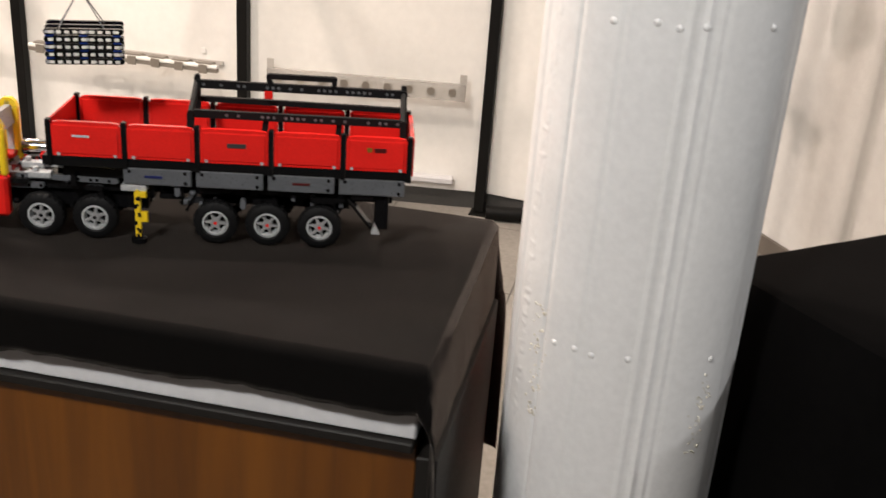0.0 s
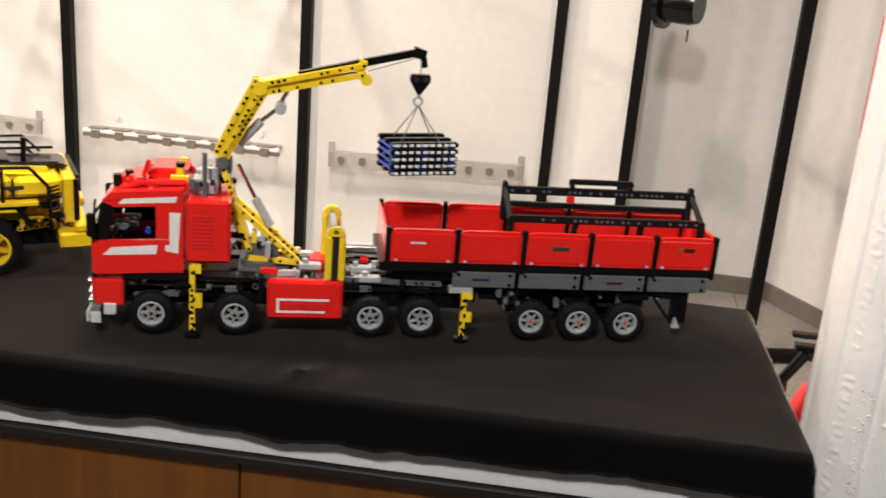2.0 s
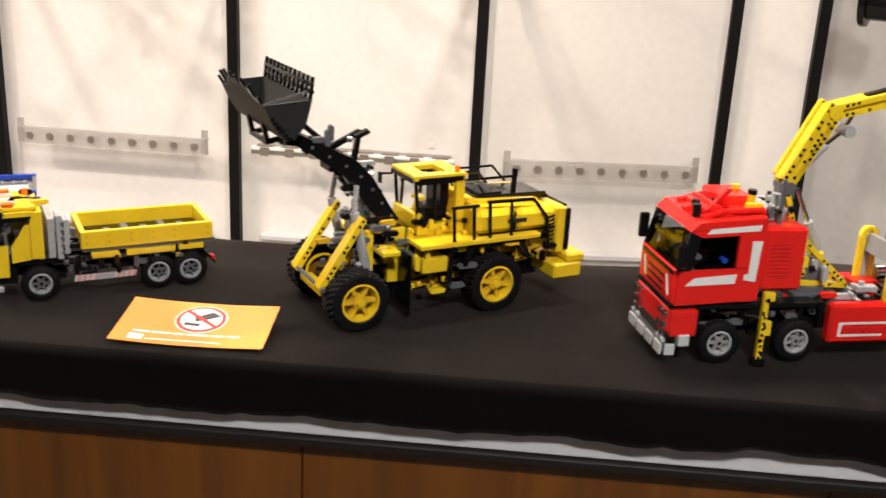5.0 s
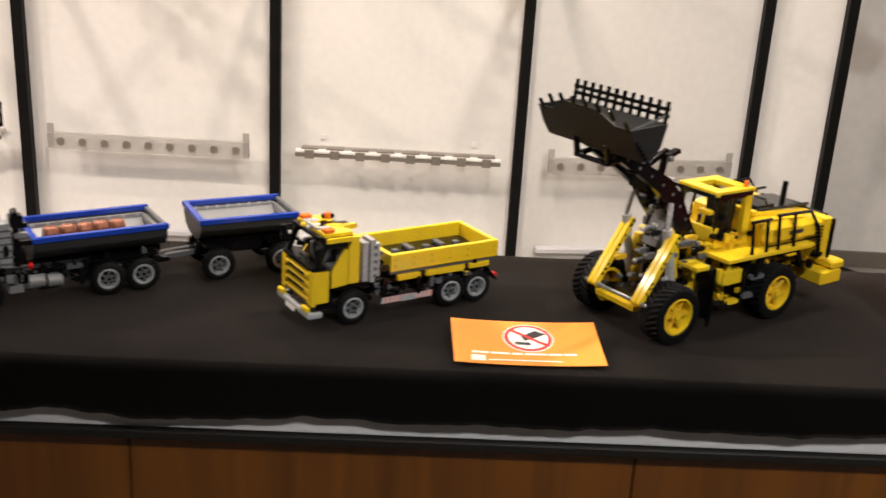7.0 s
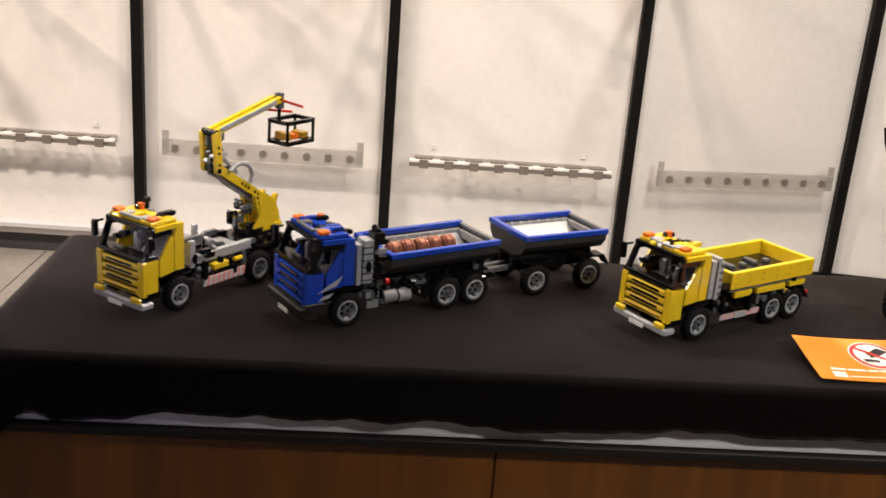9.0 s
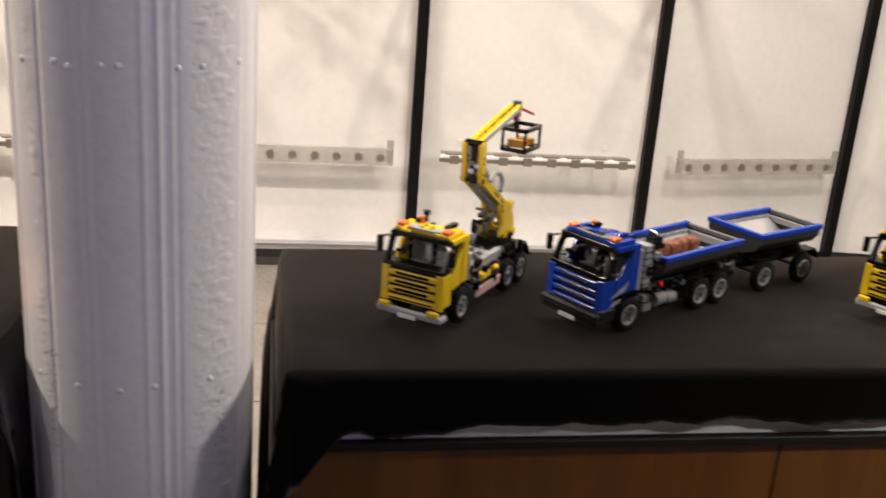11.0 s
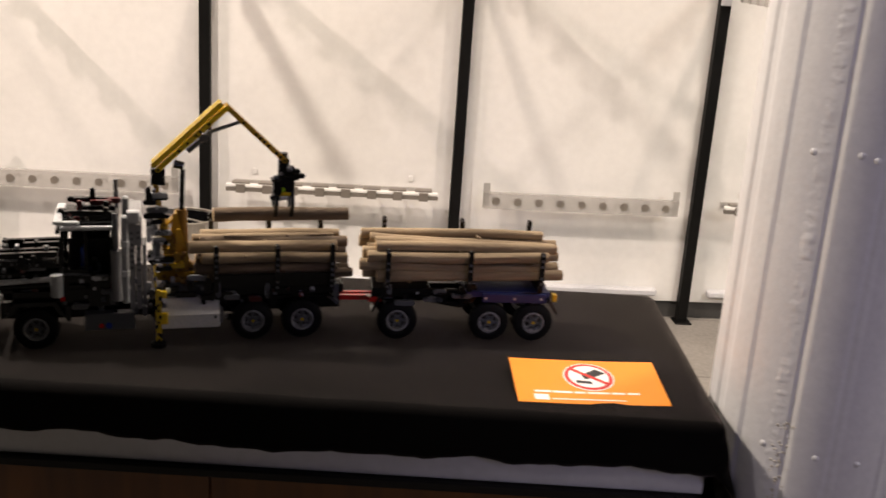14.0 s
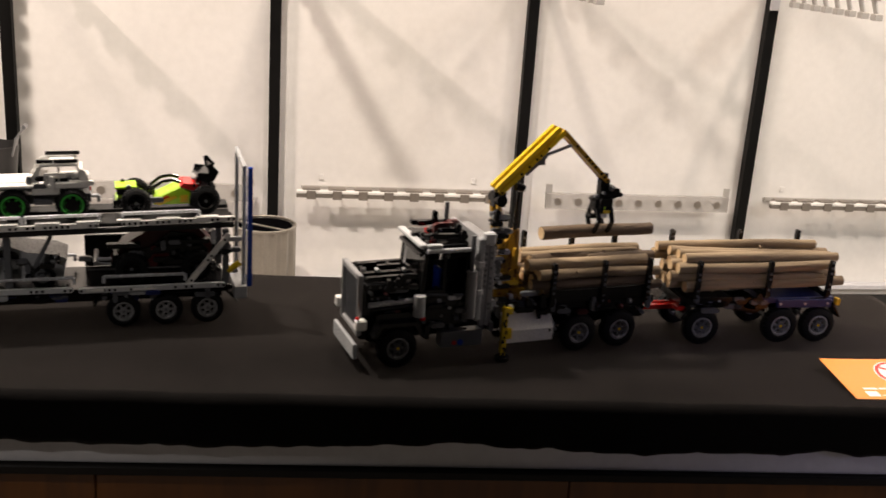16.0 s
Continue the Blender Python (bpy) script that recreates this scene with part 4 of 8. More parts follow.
part("panel_sticker", Geo().prism([(0.170, 0.039), (0.236, 0.039), (0.238, 0.042), (0.174, 0.042), (0.175, 0.057), (0.242, 0.057), (0.243, 0.060), (0.170, 0.060)], -0.0042, -0.0031), WHITE, tank, "white sticker")
part("panel_sticker", Geo().box(0.180, 0.242, -0.004, -0.0031, 0.045, 0.053, 0.0002), SIGNAL, tank)
for y, dx, z in ((-0.001, 0.0, 0.152), (0.072, -0.004, 0.161)):
    x0, x1 = 0.235 + dx, 0.263 + dx
    post = Geo().box(x0, x0 + 0.0095, y, y + 0.011, 0.086, z, 0.003).box(x1 - 0.0095, x1, y, y + 0.011, 0.086, z, 0.003).prism([(x0, z), (x1, z), (x1 - 0.003, z + 0.008), (x1 - 0.009, z + 0.013), (x0 + 0.009, z + 0.013), (x0 + 0.003, z + 0.008)], y + 0.001, y + 0.010)
    post = part("yellow_post", post, YELLOW, truck)
    part("post_core", Geo().box(x0 + 0.0097, x1 - 0.0097, y + 0.002, y + 0.012, 0.088, z - 0.004).rod(((x0 + x1) / 2, y + 0.001, z + 0.006), ((x0 + x1) / 2, y + 0.010, z + 0.006), 0.0035, 10), LIGHT if dx else BUCKET, post)
part("post_bridge", Geo().prism([(0.238, 0.140), (0.254, 0.140), (0.250, 0.165), (0.242, 0.165)], 0.011, 0.0715), RIM, truck, "grey block between the yellow posts")
part("silver_tank", Geo().rod((0.262, 0.075, 0.105), (0.312, 0.075, 0.105), 0.011, 18), CHROME, truck)
# crane
CY = 0.060
g, pins = Geo(), Geo()
for y in (CY - 0.016, CY + 0.016):
    g.arm((0.132, y, 0.102), (0.198, y, 0.098), pins).arm((0.196, y, 0.101), (0.108, y, 0.180), pins).arm((0.130, y, 0.116), (0.096, y, 0.190), pins)
g.bar((0.100, CY, 0.176), (0.124, CY, 0.124), 0.022, 0.010)
for y in (CY - 0.009, CY + 0.009):
    g.arm((0.125, y, 0.13), (0.088, y, 0.244), pins)
base = part("crane_beams", g, YELLOW, truck)
part("crane_base_pins", pins, BLACK, truck, kind="stuff")
part("turntable", Geo().rod((0.145, CY, 0.088), (0.145, CY, 0.099), 0.028, 24).box(0.115, 0.185, CY - 0.03, CY + 0.03, 0.082, 0.090).box(0.125, 0.17, CY - 0.014, CY + 0.014, 0.1, 0.124), GREY, truck)
g, pins = Geo(), Geo()
for y in (CY - 0.012, CY + 0.012):
    g.arm((0.092, y, 0.246), (0.140, y, 0.342), pins, w=0.0165).arm((0.084, y, 0.254), (0.134, y, 0.352), pins, w=0.0085).arm((0.098, y, 0.250), (0.146, y, 0.336), pins, w=0.0085)
g.prism([(0.080, 0.250), (0.098, 0.244), (0.146, 0.338), (0.132, 0.352)], CY - 0.0095, CY + 0.0095)
g.rod((0.140, CY - 0.018, 0.343), (0.140, CY + 0.018, 0.343), 0.010, 16)
lower = part("boom_beams", g, YELLOW, truck)
part("boom_pins", pins, BLACK, lower, kind="stuff")
g, pins = Geo(), Geo()
for y in (CY - 0.011, CY + 0.011):
    g.arm((0.140, y, 0.348), (0.278, y, 0.381), pins).arm((0.150, y, 0.338), (0.276, y, 0.368), pins)
g.prism([(0.140, 0.335), (0.160, 0.339), (0.235, 0.356), (0.250, 0.377), (0.140, 0.352)], CY - 0.0075, CY + 0.0075).rod((0.282, CY - 0.014, 0.362), (0.282, CY + 0.014, 0.362), 0.008, 14)
g.bar((0.272, CY, 0.366), (0.278, CY, 0.388), 0.024, 0.010)
upper = part("upper_boom", g, YELLOW, truck)
part("boom_pins", pins, BLACK, upper, kind="stuff")
part("boom_extension", Geo().bar((0.190, CY, 0.3615), (0.352, CY, 0.402), 0.012, 0.010).bar((0.345, CY, 0.403), (0.362, CY, 0.398), 0.016, 0.014).bar((0.358, CY, 0.402), (0.362, CY, 0.382), 0.014, 0.008), BLACK, truck)
part("rams", Geo().rod((0.112, CY, 0.262), (0.142, CY, 0.296), 0.0062, 14).rod((0.158, CY, 0.146), (0.136, CY, 0.186), 0.0065, 14).rod((0.168, CY - 0.014, 0.316), (0.168, CY + 0.014, 0.316), 0.008, 14), LIGHT, truck, "light grey rams")
part("ram_rods", Geo().rod((0.142, CY, 0.296), (0.168, CY, 0.318), 0.003, 10).rod((0.136, CY, 0.186), (0.112, CY, 0.234), 0.003, 10).rod((0.164, CY, 0.316), (0.180, CY, 0.345), 0.003, 10), CHROME, truck)
part("elbow", Geo().rod((0.092, CY - 0.016, 0.238), (0.092, CY + 0.016, 0.238), 0.009, 14).box(0.082, 0.104, CY - 0.010, CY + 0.010, 0.222, 0.243), GREY, truck)
part("winch_cord", Geo().rod((0.284, CY, 0.372), (0.356, CY, 0.396), 0.0007, 6).rod((0.357, CY, 0.388), (0.357, CY, 0.368), 0.0007, 6), GREY, truck)
hook = part("hook_block", Geo().prism([(0.344, 0.372), (0.370, 0.372), (0.372, 0.364), (0.359, 0.345), (0.353, 0.345), (0.342, 0.364)], CY - 0.006, CY + 0.006), BLACK, truck)
part("sheave", Geo().rod((0.351, CY - 0.0075, 0.366), (0.351, CY + 0.0075, 0.366), 0.0045, 12).rod((0.364, CY - 0.0075, 0.366), (0.364, CY + 0.0075, 0.366), 0.0045, 12), CHROME, hook)
part("hook", Geo().rod((0.356, CY, 0.346), (0.356, CY, 0.338), 0.0025, 8).lathe([(0.0055, -0.0016), (0.0075, 0), (0.0055, 0.0016), (0.004, 0)], 14, pose(0.356, CY, 0.334)), LIGHT, hook)

# hanging pallet of beams
load = thing("hanging_pallet", RIG @ pose(0.357, CY, 0.236, 0, 0, 13), "black and blue stack of plastic beams hanging on thin chains", "toy load")
g, blue, pins = Geo(), Geo(), Geo()
for k in range(5):
    z = 0.004 + 0.0098 * k
    for y in (-0.028, 0.0, 0.028):
        if k % 2 == 0 or y in (-0.028, 0.028):
            g.arm((-0.043, y, z), (0.049, y, z), pins if y == -0.028 else None)
    if k < 4:
        for x in (-0.040, 0.002, 0.044):
            blue.box(x - 0.005, x + 0.005, -0.030, 0.030, z + 0.0030, z + 0.0066)
part("beams", g, BLACK, load)
part("spacers", blue, BLUE, load)
part("end_pins", pins, SILVER, load)
g = Geo()
for x in (-0.028, 0.028):
    for y in (-0.018, 0.018):
        g.rod((x, y, 0.046), (0, 0, 0.093), 0.0008, 6)
part("chains", g, GREY, load)
for k in range(5):
    for i in range(9):
        part("end_pins", Geo().box(-0.041 + 0.0102 * i, -0.0350 + 0.0102 * i, -0.0345, -0.0325, 0.0021 + 0.0098 * k, 0.0059 + 0.0098 * k, 0.0004), WHITE, load)

# ---- trailer of the crane truck ----
trailer = thing("tipper_trailer", RIG, "red toy tipper semi-trailer with black frame and grey skirts", "toy trailer")
wheels(trailer, TRUCK, HUB_RED, (0.537, 0.608, 0.680), 0.0312, WID)
part("chassis", Geo().box(0.36, 0.78, 0.036, 0.050, 0.060, 0.082).box(0.36, 0.78, 0.078, 0.092, 0.060, 0.082).box(0.33, 0.42, 0.02, 0.108, 0.083, 0.096).box(0.51, 0.72, 0.046, 0.082, 0.045, 0.062).box(0.31, 0.80, 0.0, WID, 0.1045, 0.118), BLACK, trailer)
part("tipper_floor", Geo().box(0.325, 0.80, 0.004, 0.136, 0.1185, 0.124), BLACK, trailer)
edges = [0.321, 0.419, 0.515, 0.613, 0.710, 0.800]
for side in (0, 1):
    y = -0.002 if side == 0 else 0.134
    for a, b in zip(edges, edges[1:]):
        out = [(a + 0.004, 0.119), (b - 0.004, 0.119), (b - 0.004, 0.161), (b - 0.007, 0.1655), (b - 0.016, 0.1668), (a + 0.016, 0.1668), (a + 0.007, 0.1655), (a + 0.004, 0.161)]
        panel = Geo().prism(out, y + 0.0012, y + 0.0068).box(a + 0.0065, b - 0.0065, y - 0.0004, y + 0.0084, 0.1215, 0.1625, 0.0022)
        panel = part("side_board", panel, RED, trailer, "glossy red side board")
        part("bolts", spot_bolts([(x, y if side == 0 else y + 0.008, z) for x in (a + 0.012, b - 0.012) for z in ((0.122,) if side == 0 else (0.124, 0.160))]), SILVER if side == 0 else RED, panel)
    g = Geo()
    for x in edges:
        g.box(x - 0.0035, x + 0.0035, y - 0.001, y + 0.009, 0.1045, 0.169, 0.001)
    part("uprights", g, BLACK, trailer)
part("front_board", Geo().box(0.317, 0.3205, 0.006, 0.134, 0.112, 0.166), RED, trailer)
part("tail_board", Geo().box(0.8, 0.806, 0.006, 0.134, 0.112, 0.164), RED, trailer)
for x0, x1, mat in ((0.352, 0.374, PALE), (0.555, 0.580, SLATE), (0.742, 0.749, OCHRE), (0.752, 0.768, DEEP_RED)):
    z = 0.146 if mat is not SLATE else 0.142
    part("label_bar", Geo().box(x0, x1, -0.0034, -0.0022, z, z + (0.003 if mat is PALE else 0.006), 0.0002), mat, trailer)
for k in range(4):
    a = 0.416 + 0.0965 * k
    skirt = part("side_skirt", Geo().box(a, a + 0.090, -0.001, 0.006, 0.083, 0.1065, 0.001).box(a, a + 0.090, WID - 0.006, WID + 0.001, 0.083, 0.1065, 0.001), GREY, trailer, "dark grey side skirt")
    part("skirt_bolts", spot_bolts([(a + 0.008, -0.001, 0.102), (a + 0.082, -0.001, 0.102), (a + 0.082, -0.001, 0.088)]), BLACK, skirt)
for a, mat in ((0.444, NAVY), (0.642, DEEP_RED)):
    part("skirt_bar", Geo().box(a, a + 0.024, -0.0022, -0.0012, 0.0935, 0.0968, 0.0002), mat, trailer)
part("mudguards", Geo().bar((0.497, 0.014, 0.046), (0.513, 0.014, 0.074), 0.02, 0.004).bar((0.718, 0.014, 0.074), (0.752, 0.014, 0.032), 0.02, 0.004).box(0.755, 0.775, 0.01, 0.03, 0.03, 0.083), BLACK, trailer)
connectors(trailer, 8, (0.41, 0.77), (0.008, 0.02), (0.05, 0.08), 40, (BLACK, BLACK, BLACK, GREY))
part("tail_foot", Geo().prism([(0.752, 0.026), (0.764, 0.026), (0.756, 0.042)], 0.0, 0.008), LIGHT, trailer)
part("landing_plate", Geo().box(0.412, 0.446, -0.002, 0.012, 0.0735, 0.082), LIGHT, trailer)
g, pins = Geo(), Geo()
g.arm((0.500, 0.045, 0.1745), (0.790, 0.045, 0.1745), pins, w=0.0105).arm((0.502, 0.095, 0.2035), (0.790, 0.095, 0.2035), pins, w=0.0115)
g.arm((0.604, 0.095, 0.2035), (0.600, 0.095, 0.2175), None, w=0.007).arm((0.690, 0.095, 0.2035), (0.692, 0.095, 0.2175), None, w=0.007).arm((0.600, 0.095, 0.2195), (0.692, 0.095, 0.2195), None, w=0.0072)
for x in (0.500, 0.790):
    g.rod((x, 0.040, 0.1745), (x, 0.099, 0.2060), 0.0046, 10).arm((x, 0.040, 0.148), (x, 0.040, 0.176), None, w=0.009).arm((x, 0.099, 0.160), (x, 0.099, 0.212), None, w=0.008)
g.arm((0.505, 0.104, 0.1800), (0.786, 0.104, 0.1780), None, w=0.0075).arm((0.598, 0.052, 0.146), (0.602, 0.052, 0.174), None, w=0.008).arm((0.700, 0.052, 0.146), (0.702, 0.052, 0.174), None, w=0.008)
part("cover_frame", g, RUBBER, trailer)
part("cover_pins", pins, GREY, trailer)
part("cover_clips", Geo().box(0.594, 0.606, 0.088, 0.094, 0.188, 0.199, 0.001).box(0.688, 0.698, 0.050, 0.056, 0.166, 0.172, 0.001), RED, trailer)

# ---- yellow wheel loader ----
LOAD = pose(-1.586, 1.066, TOP - 0.0115, 0, 0, 34.2) @ Matrix.Scale(1.028, 4)
loader = thing("wheel_loader", LOAD, "yellow toy wheel loader with its black bucket raised", "toy loader")
LW = 0.185
HUB_YELLOW = Geo().rod((0, 0.001, 0), (0, 0.008, 0), 0.006, 14).mesh("hub", YELLOW)
wheels(loader, BIG, HUB_YELLOW, (0.0, 0.216), 0.0535, LW)
part("front_frame", Geo().box(-0.02, 0.06, 0.070, 0.115, 0.045, 0.068).box(-0.012, 0.012, 0.044, 0.141, 0.044, 0.060).box(0.040, 0.072, 0.064, 0.121, 0.068, 0.130).box(0.058, 0.082, 0.056, 0.129, 0.03, 0.09), BLACK, loader)
part("front_trim", Geo().box(-0.040, -0.022, 0.052, 0.133, 0.050, 0.058).box(0.028, 0.038, 0.050, 0.064, 0.060, 0.138).box(0.028, 0.038, 0.121, 0.135, 0.060, 0.138).box(0.06, 0.086, 0.048, 0.056, 0.06, 0.14).box(0.06, 0.086, 0.129, 0.137, 0.06, 0.14), YELLOW, loader)
part("rear_frame", Geo().box(0.085, 0.32, 0.058, 0.127, 0.04, 0.085).box(0.20, 0.232, 0.044, 0.141, 0.044, 0.066).box(0.10, 0.16, 0.048, 0.137, 0.085, 0.118), BLACK, loader)
g, pins = Geo(), Geo()
for y in (0.048, 0.137):
    g.arm((0.088, y, 0.05), (0.30, y, 0.075), pins).arm((0.088, y, 0.064), (0.26, y, 0.094), pins).arm((0.094, y, 0.045), (0.094, y, 0.135), pins).arm((0.128, y, 0.045), (0.128, y, 0.125), pins)
part("side_beams", g, YELLOW, loader)
part("side_pins", pins, BLACK, loader, kind="stuff")
part("step_box", Geo().box(0.098, 0.138, 0.012, 0.044, 0.080, 0.102, 0.001).box(0.098, 0.138, LW - 0.044, LW - 0.012, 0.080, 0.102, 0.001).box(0.035, 0.062, 0.010, 0.048, 0.112, 0.119, 0.001).box(0.035, 0.062, LW - 0.048, LW - 0.010, 0.112, 0.119, 0.001), YELLOW, loader, "yellow steps")
part("ladder", Geo().box(0.074, 0.080, 0.012, 0.044, 0.03, 0.11).box(0.074, 0.081, 0.012, 0.016, 0.02, 0.11).box(0.140, 0.147, 0.012, 0.044, 0.05, 0.115), BLACK, loader)
part("side_deck", Geo().box(0.088, 0.285, 0.000, 0.050, 0.119, 0.126, 0.001).box(0.088, 0.285, LW - 0.050, LW, 0.119, 0.126, 0.001), YELLOW, loader)
part("mudguard", Geo().prism([(0.160, 0.085), (0.168, 0.085), (0.182, 0.113), (0.252, 0.113), (0.270, 0.085), (0.278, 0.085), (0.260, 0.118), (0.174, 0.118)], 0.008, 0.052).prism([(0.160, 0.085), (0.168, 0.085), (0.182, 0.113), (0.252, 0.113), (0.270, 0.085), (0.278, 0.085), (0.260, 0.118), (0.174, 0.118)], LW - 0.052, LW - 0.008), BLACK, loader)
hood = part("hood", Geo().prism([(0.181, 0.127), (0.3215, 0.127), (0.3215, 0.150), (0.314, 0.157), (0.300, 0.160), (0.190, 0.167), (0.181, 0.162)], 0.026, 0.159).box(0.184, 0.2495, 0.013, 0.172, 0.127, 0.1625, 0.013).box(0.2525, 0.3205, 0.013, 0.172, 0.127, 0.1595, 0.013).box(0.18, 0.318, 0.040, 0.145, 0.086, 0.1265, 0.003), YELLOW, loader, "glossy yellow engine hood")
part("hood_seams", Geo().box(0.2497, 0.2523, 0.018, 0.167, 0.128, 0.156, 0.001).box(0.186, 0.318, 0.0118, 0.0132, 0.1275, 0.1305, 0.0003), BLACK, hood)
part("name_bar", Geo().box(0.234, 0.266, 0.0115, 0.0125, 0.142, 0.148, 0.0003), INK, hood, "dark lettering bar")
part("top_deck", Geo().prism([(0.196, 0.1672), (0.330, 0.1600), (0.334, 0.164), (0.326, 0.168), (0.200, 0.1735)], 0.060, 0.125).box(0.21, 0.25, 0.06, 0.125, 0.1715, 0.1765).rod((0.270, 0.062, 0.166), (0.272, 0.062, 0.210), 0.0045, 10).rod((0.20, 0.135, 0.176), (0.32, 0.135, 0.176), 0.0024, 8).rod((0.20, 0.050, 0.174), (0.32, 0.050, 0.172), 0.0024, 8).rod((0.205, 0.135, 0.166), (0.205, 0.135, 0.196), 0.0020, 8).rod((0.205, 0.135, 0.196), (0.275, 0.135, 0.196), 0.0020, 8).rod((0.275, 0.135, 0.196), (0.300, 0.135, 0.170), 0.0020, 8), BLACK, loader, "black engine deck")
part("deck_trims", Geo().box(0.183, 0.194, 0.045, 0.140, 0.1675, 0.1755).arm((0.20, 0.047, 0.1690), (0.30, 0.047, 0.1640)), YELLOW, loader)
rear = part("rear_grille", Geo().box(0.3125, 0.330, 0.013, 0.172, 0.086, 0.157, 0.002), YELLOW, loader, "", pose(0.0095, 0, 0))
g = Geo()
for k in range(7):
    g.box(0.3305, 0.334, 0.030, 0.155, 0.094 + 0.008 * k, 0.098 + 0.008 * k, 0.0003)
g.box(0.326, 0.334, 0.010, 0.022, 0.09, 0.155).box(0.326, 0.334, 0.163, 0.175, 0.09, 0.155).box(0.3305, 0.336, 0.026, 0.159, 0.10, 0.158)
for k in range(8):
    g.bar((0.288, 0.0118, 0.100 + 0.006 * k), (0.306, 0.0118, 0.105 + 0.006 * k), 0.002, 0.0026)
part("slats", g, BLACK, rear)
part("counterweight", Geo().box(0.312, 0.362, -0.004, 0.189, 0.050, 0.074, 0.003).box(0.335, 0.366, -0.004, 0.045, 0.074, 0.088, 0.003).box(0.335, 0.366, 0.140, 0.189, 0.074, 0.088, 0.003), YELLOW, loader)
g = Geo()
for y in (0.003, LW - 0.003):
    inward = 0.006 if y < 0.1 else -0.006
    for x in (0.200, 0.236):
        g.rod((x, y, 0.126), (x, y + inward, 0.178), 0.0027, 8)
    g.rod((0.196, y + inward, 0.178), (0.274, y + inward, 0.176), 0.0027, 8).rod((0.274, y + inward, 0.176), (0.300, y + inward, 0.146), 0.0027, 8).rod((0.300, y + inward, 0.146), (0.302, y, 0.100), 0.0027, 8)
    for x in (0.142, 0.174):
        g.rod((x, y, 0.120), (x, y + inward, 0.174), 0.0027, 8)
    g.rod((0.138, y + inward, 0.174), (0.182, y + inward, 0.174), 0.0027, 8).rod((0.140, y, 0.120), (0.132, y, 0.070), 0.0027, 8)
# ochre pieces among these stand in for yellow ones in shade
connectors(loader, 21, (0.086, 0.16), (0.012, 0.045), (0.045, 0.112), 34, (YELLOW, BLACK, GOLD, GREY, YELLOW))
connectors(loader, 22, (0.15, 0.31), (0.012, 0.04), (0.080, 0.116), 34, (BLACK, BLACK, GOLD, YELLOW))
connectors(loader, 23, (-0.02, 0.07), (0.05, 0.13), (0.06, 0.13), 40, (BLACK, GREY, LIGHT, YELLOW, GOLD))
connectors(loader, 27, (0.165, 0.300), (0.030, 0.044), (0.112, 0.128), 26, (BLACK, GOLD, BLACK, YELLOW))
connectors(loader, 28, (0.03, 0.10), (0.030, 0.060), (0.08, 0.15), 30, (YELLOW, GOLD, BLACK, GREY))
connectors(loader, 29, (0.09, 0.20), (0.040, 0.050), (0.124, 0.150), 16, (BLACK, GOLD, YELLOW))
connectors(loader, 24, (0.30, 0.345), (0.03, 0.05), (0.05, 0.085), 10, (BLACK, GOLD, RED))
part("handrails", g, BLACK, loader, "black handrails")
cabin = part("cabin_roof", Geo().box(0.078, 0.162, 0.044, 0.066, 0.207, 0.2145).box(0.078, 0.162, 0.119, 0.141, 0.207, 0.2145).box(0.078, 0.102, 0.066, 0.119, 0.207, 0.2145).box(0.138, 0.162, 0.066, 0.119, 0.207, 0.2145), YELLOW, loader, "yellow cabin roof with an opening", pose(0.018, 0.0088, 0) @ Matrix.Diagonal((1, 0.8, 1, 1)))
part("roof_fascia", Geo().box(0.0755, 0.0778, 0.048, 0.137, 0.2035, 0.2105, 0.0005).box(0.084, 0.156, 0.0425, 0.0438, 0.2035, 0.2105, 0.0005), BLACK, cabin)
part("cabin_posts", Geo().box(0.146, 0.160, 0.046, 0.058, 0.127, 0.2065).box(0.146, 0.160, 0.127, 0.139, 0.127, 0.2065).box(0.085, 0.16, 0.044, 0.141, 0.127, 0.142).box(0.08, 0.088, 0.05, 0.135, 0.137, 0.158), YELLOW, cabin)
part("cabin_frame", Geo().rod((0.088, 0.050, 0.142), (0.082, 0.050, 0.2065), 0.0030, 8).rod((0.088, 0.135, 0.142), (0.082, 0.135, 0.2065), 0.0030, 8).rod((0.112, 0.048, 0.142), (0.112, 0.048, 0.2065), 0.0030, 8).box(0.080, 0.145, 0.046, 0.050, 0.200, 0.2065).box(0.080, 0.145, 0.135, 0.139, 0.200, 0.2065), BLACK, cabin)
part("cabin_seat", Geo().box(0.089, 0.145, 0.056, 0.129, 0.1425, 0.147).box(0.112, 0.140, 0.064, 0.121, 0.146, 0.162).box(0.128, 0.142, 0.064, 0.121, 0.162, 0.204), BLACK, cabin)
part("steering_column", Geo().rod((0.094, 0.0925, 0.147), (0.102, 0.0925, 0.172), 0.003, 8).box(0.098, 0.110, 0.078, 0.107, 0.170, 0.176), YELLOW, cabin)
part("beacon", Geo().rod((0.150, 0.056, 0.2145), (0.150, 0.056, 0.223), 0.004, 10), ORANGE, cabin)
part("mirrors", Geo().rod((0.162, 0.046, 0.200), (0.178, 0.036, 0.196), 0.0018, 6).rod((0.178, 0.036, 0.196), (0.186, 0.036, 0.184), 0.0018, 6).rod((0.080, 0.143, 0.2), (0.068, 0.157, 0.198), 0.0018, 6).box(0.064, 0.068, 0.153, 0.163, 0.184, 0.2), BLACK, cabin)
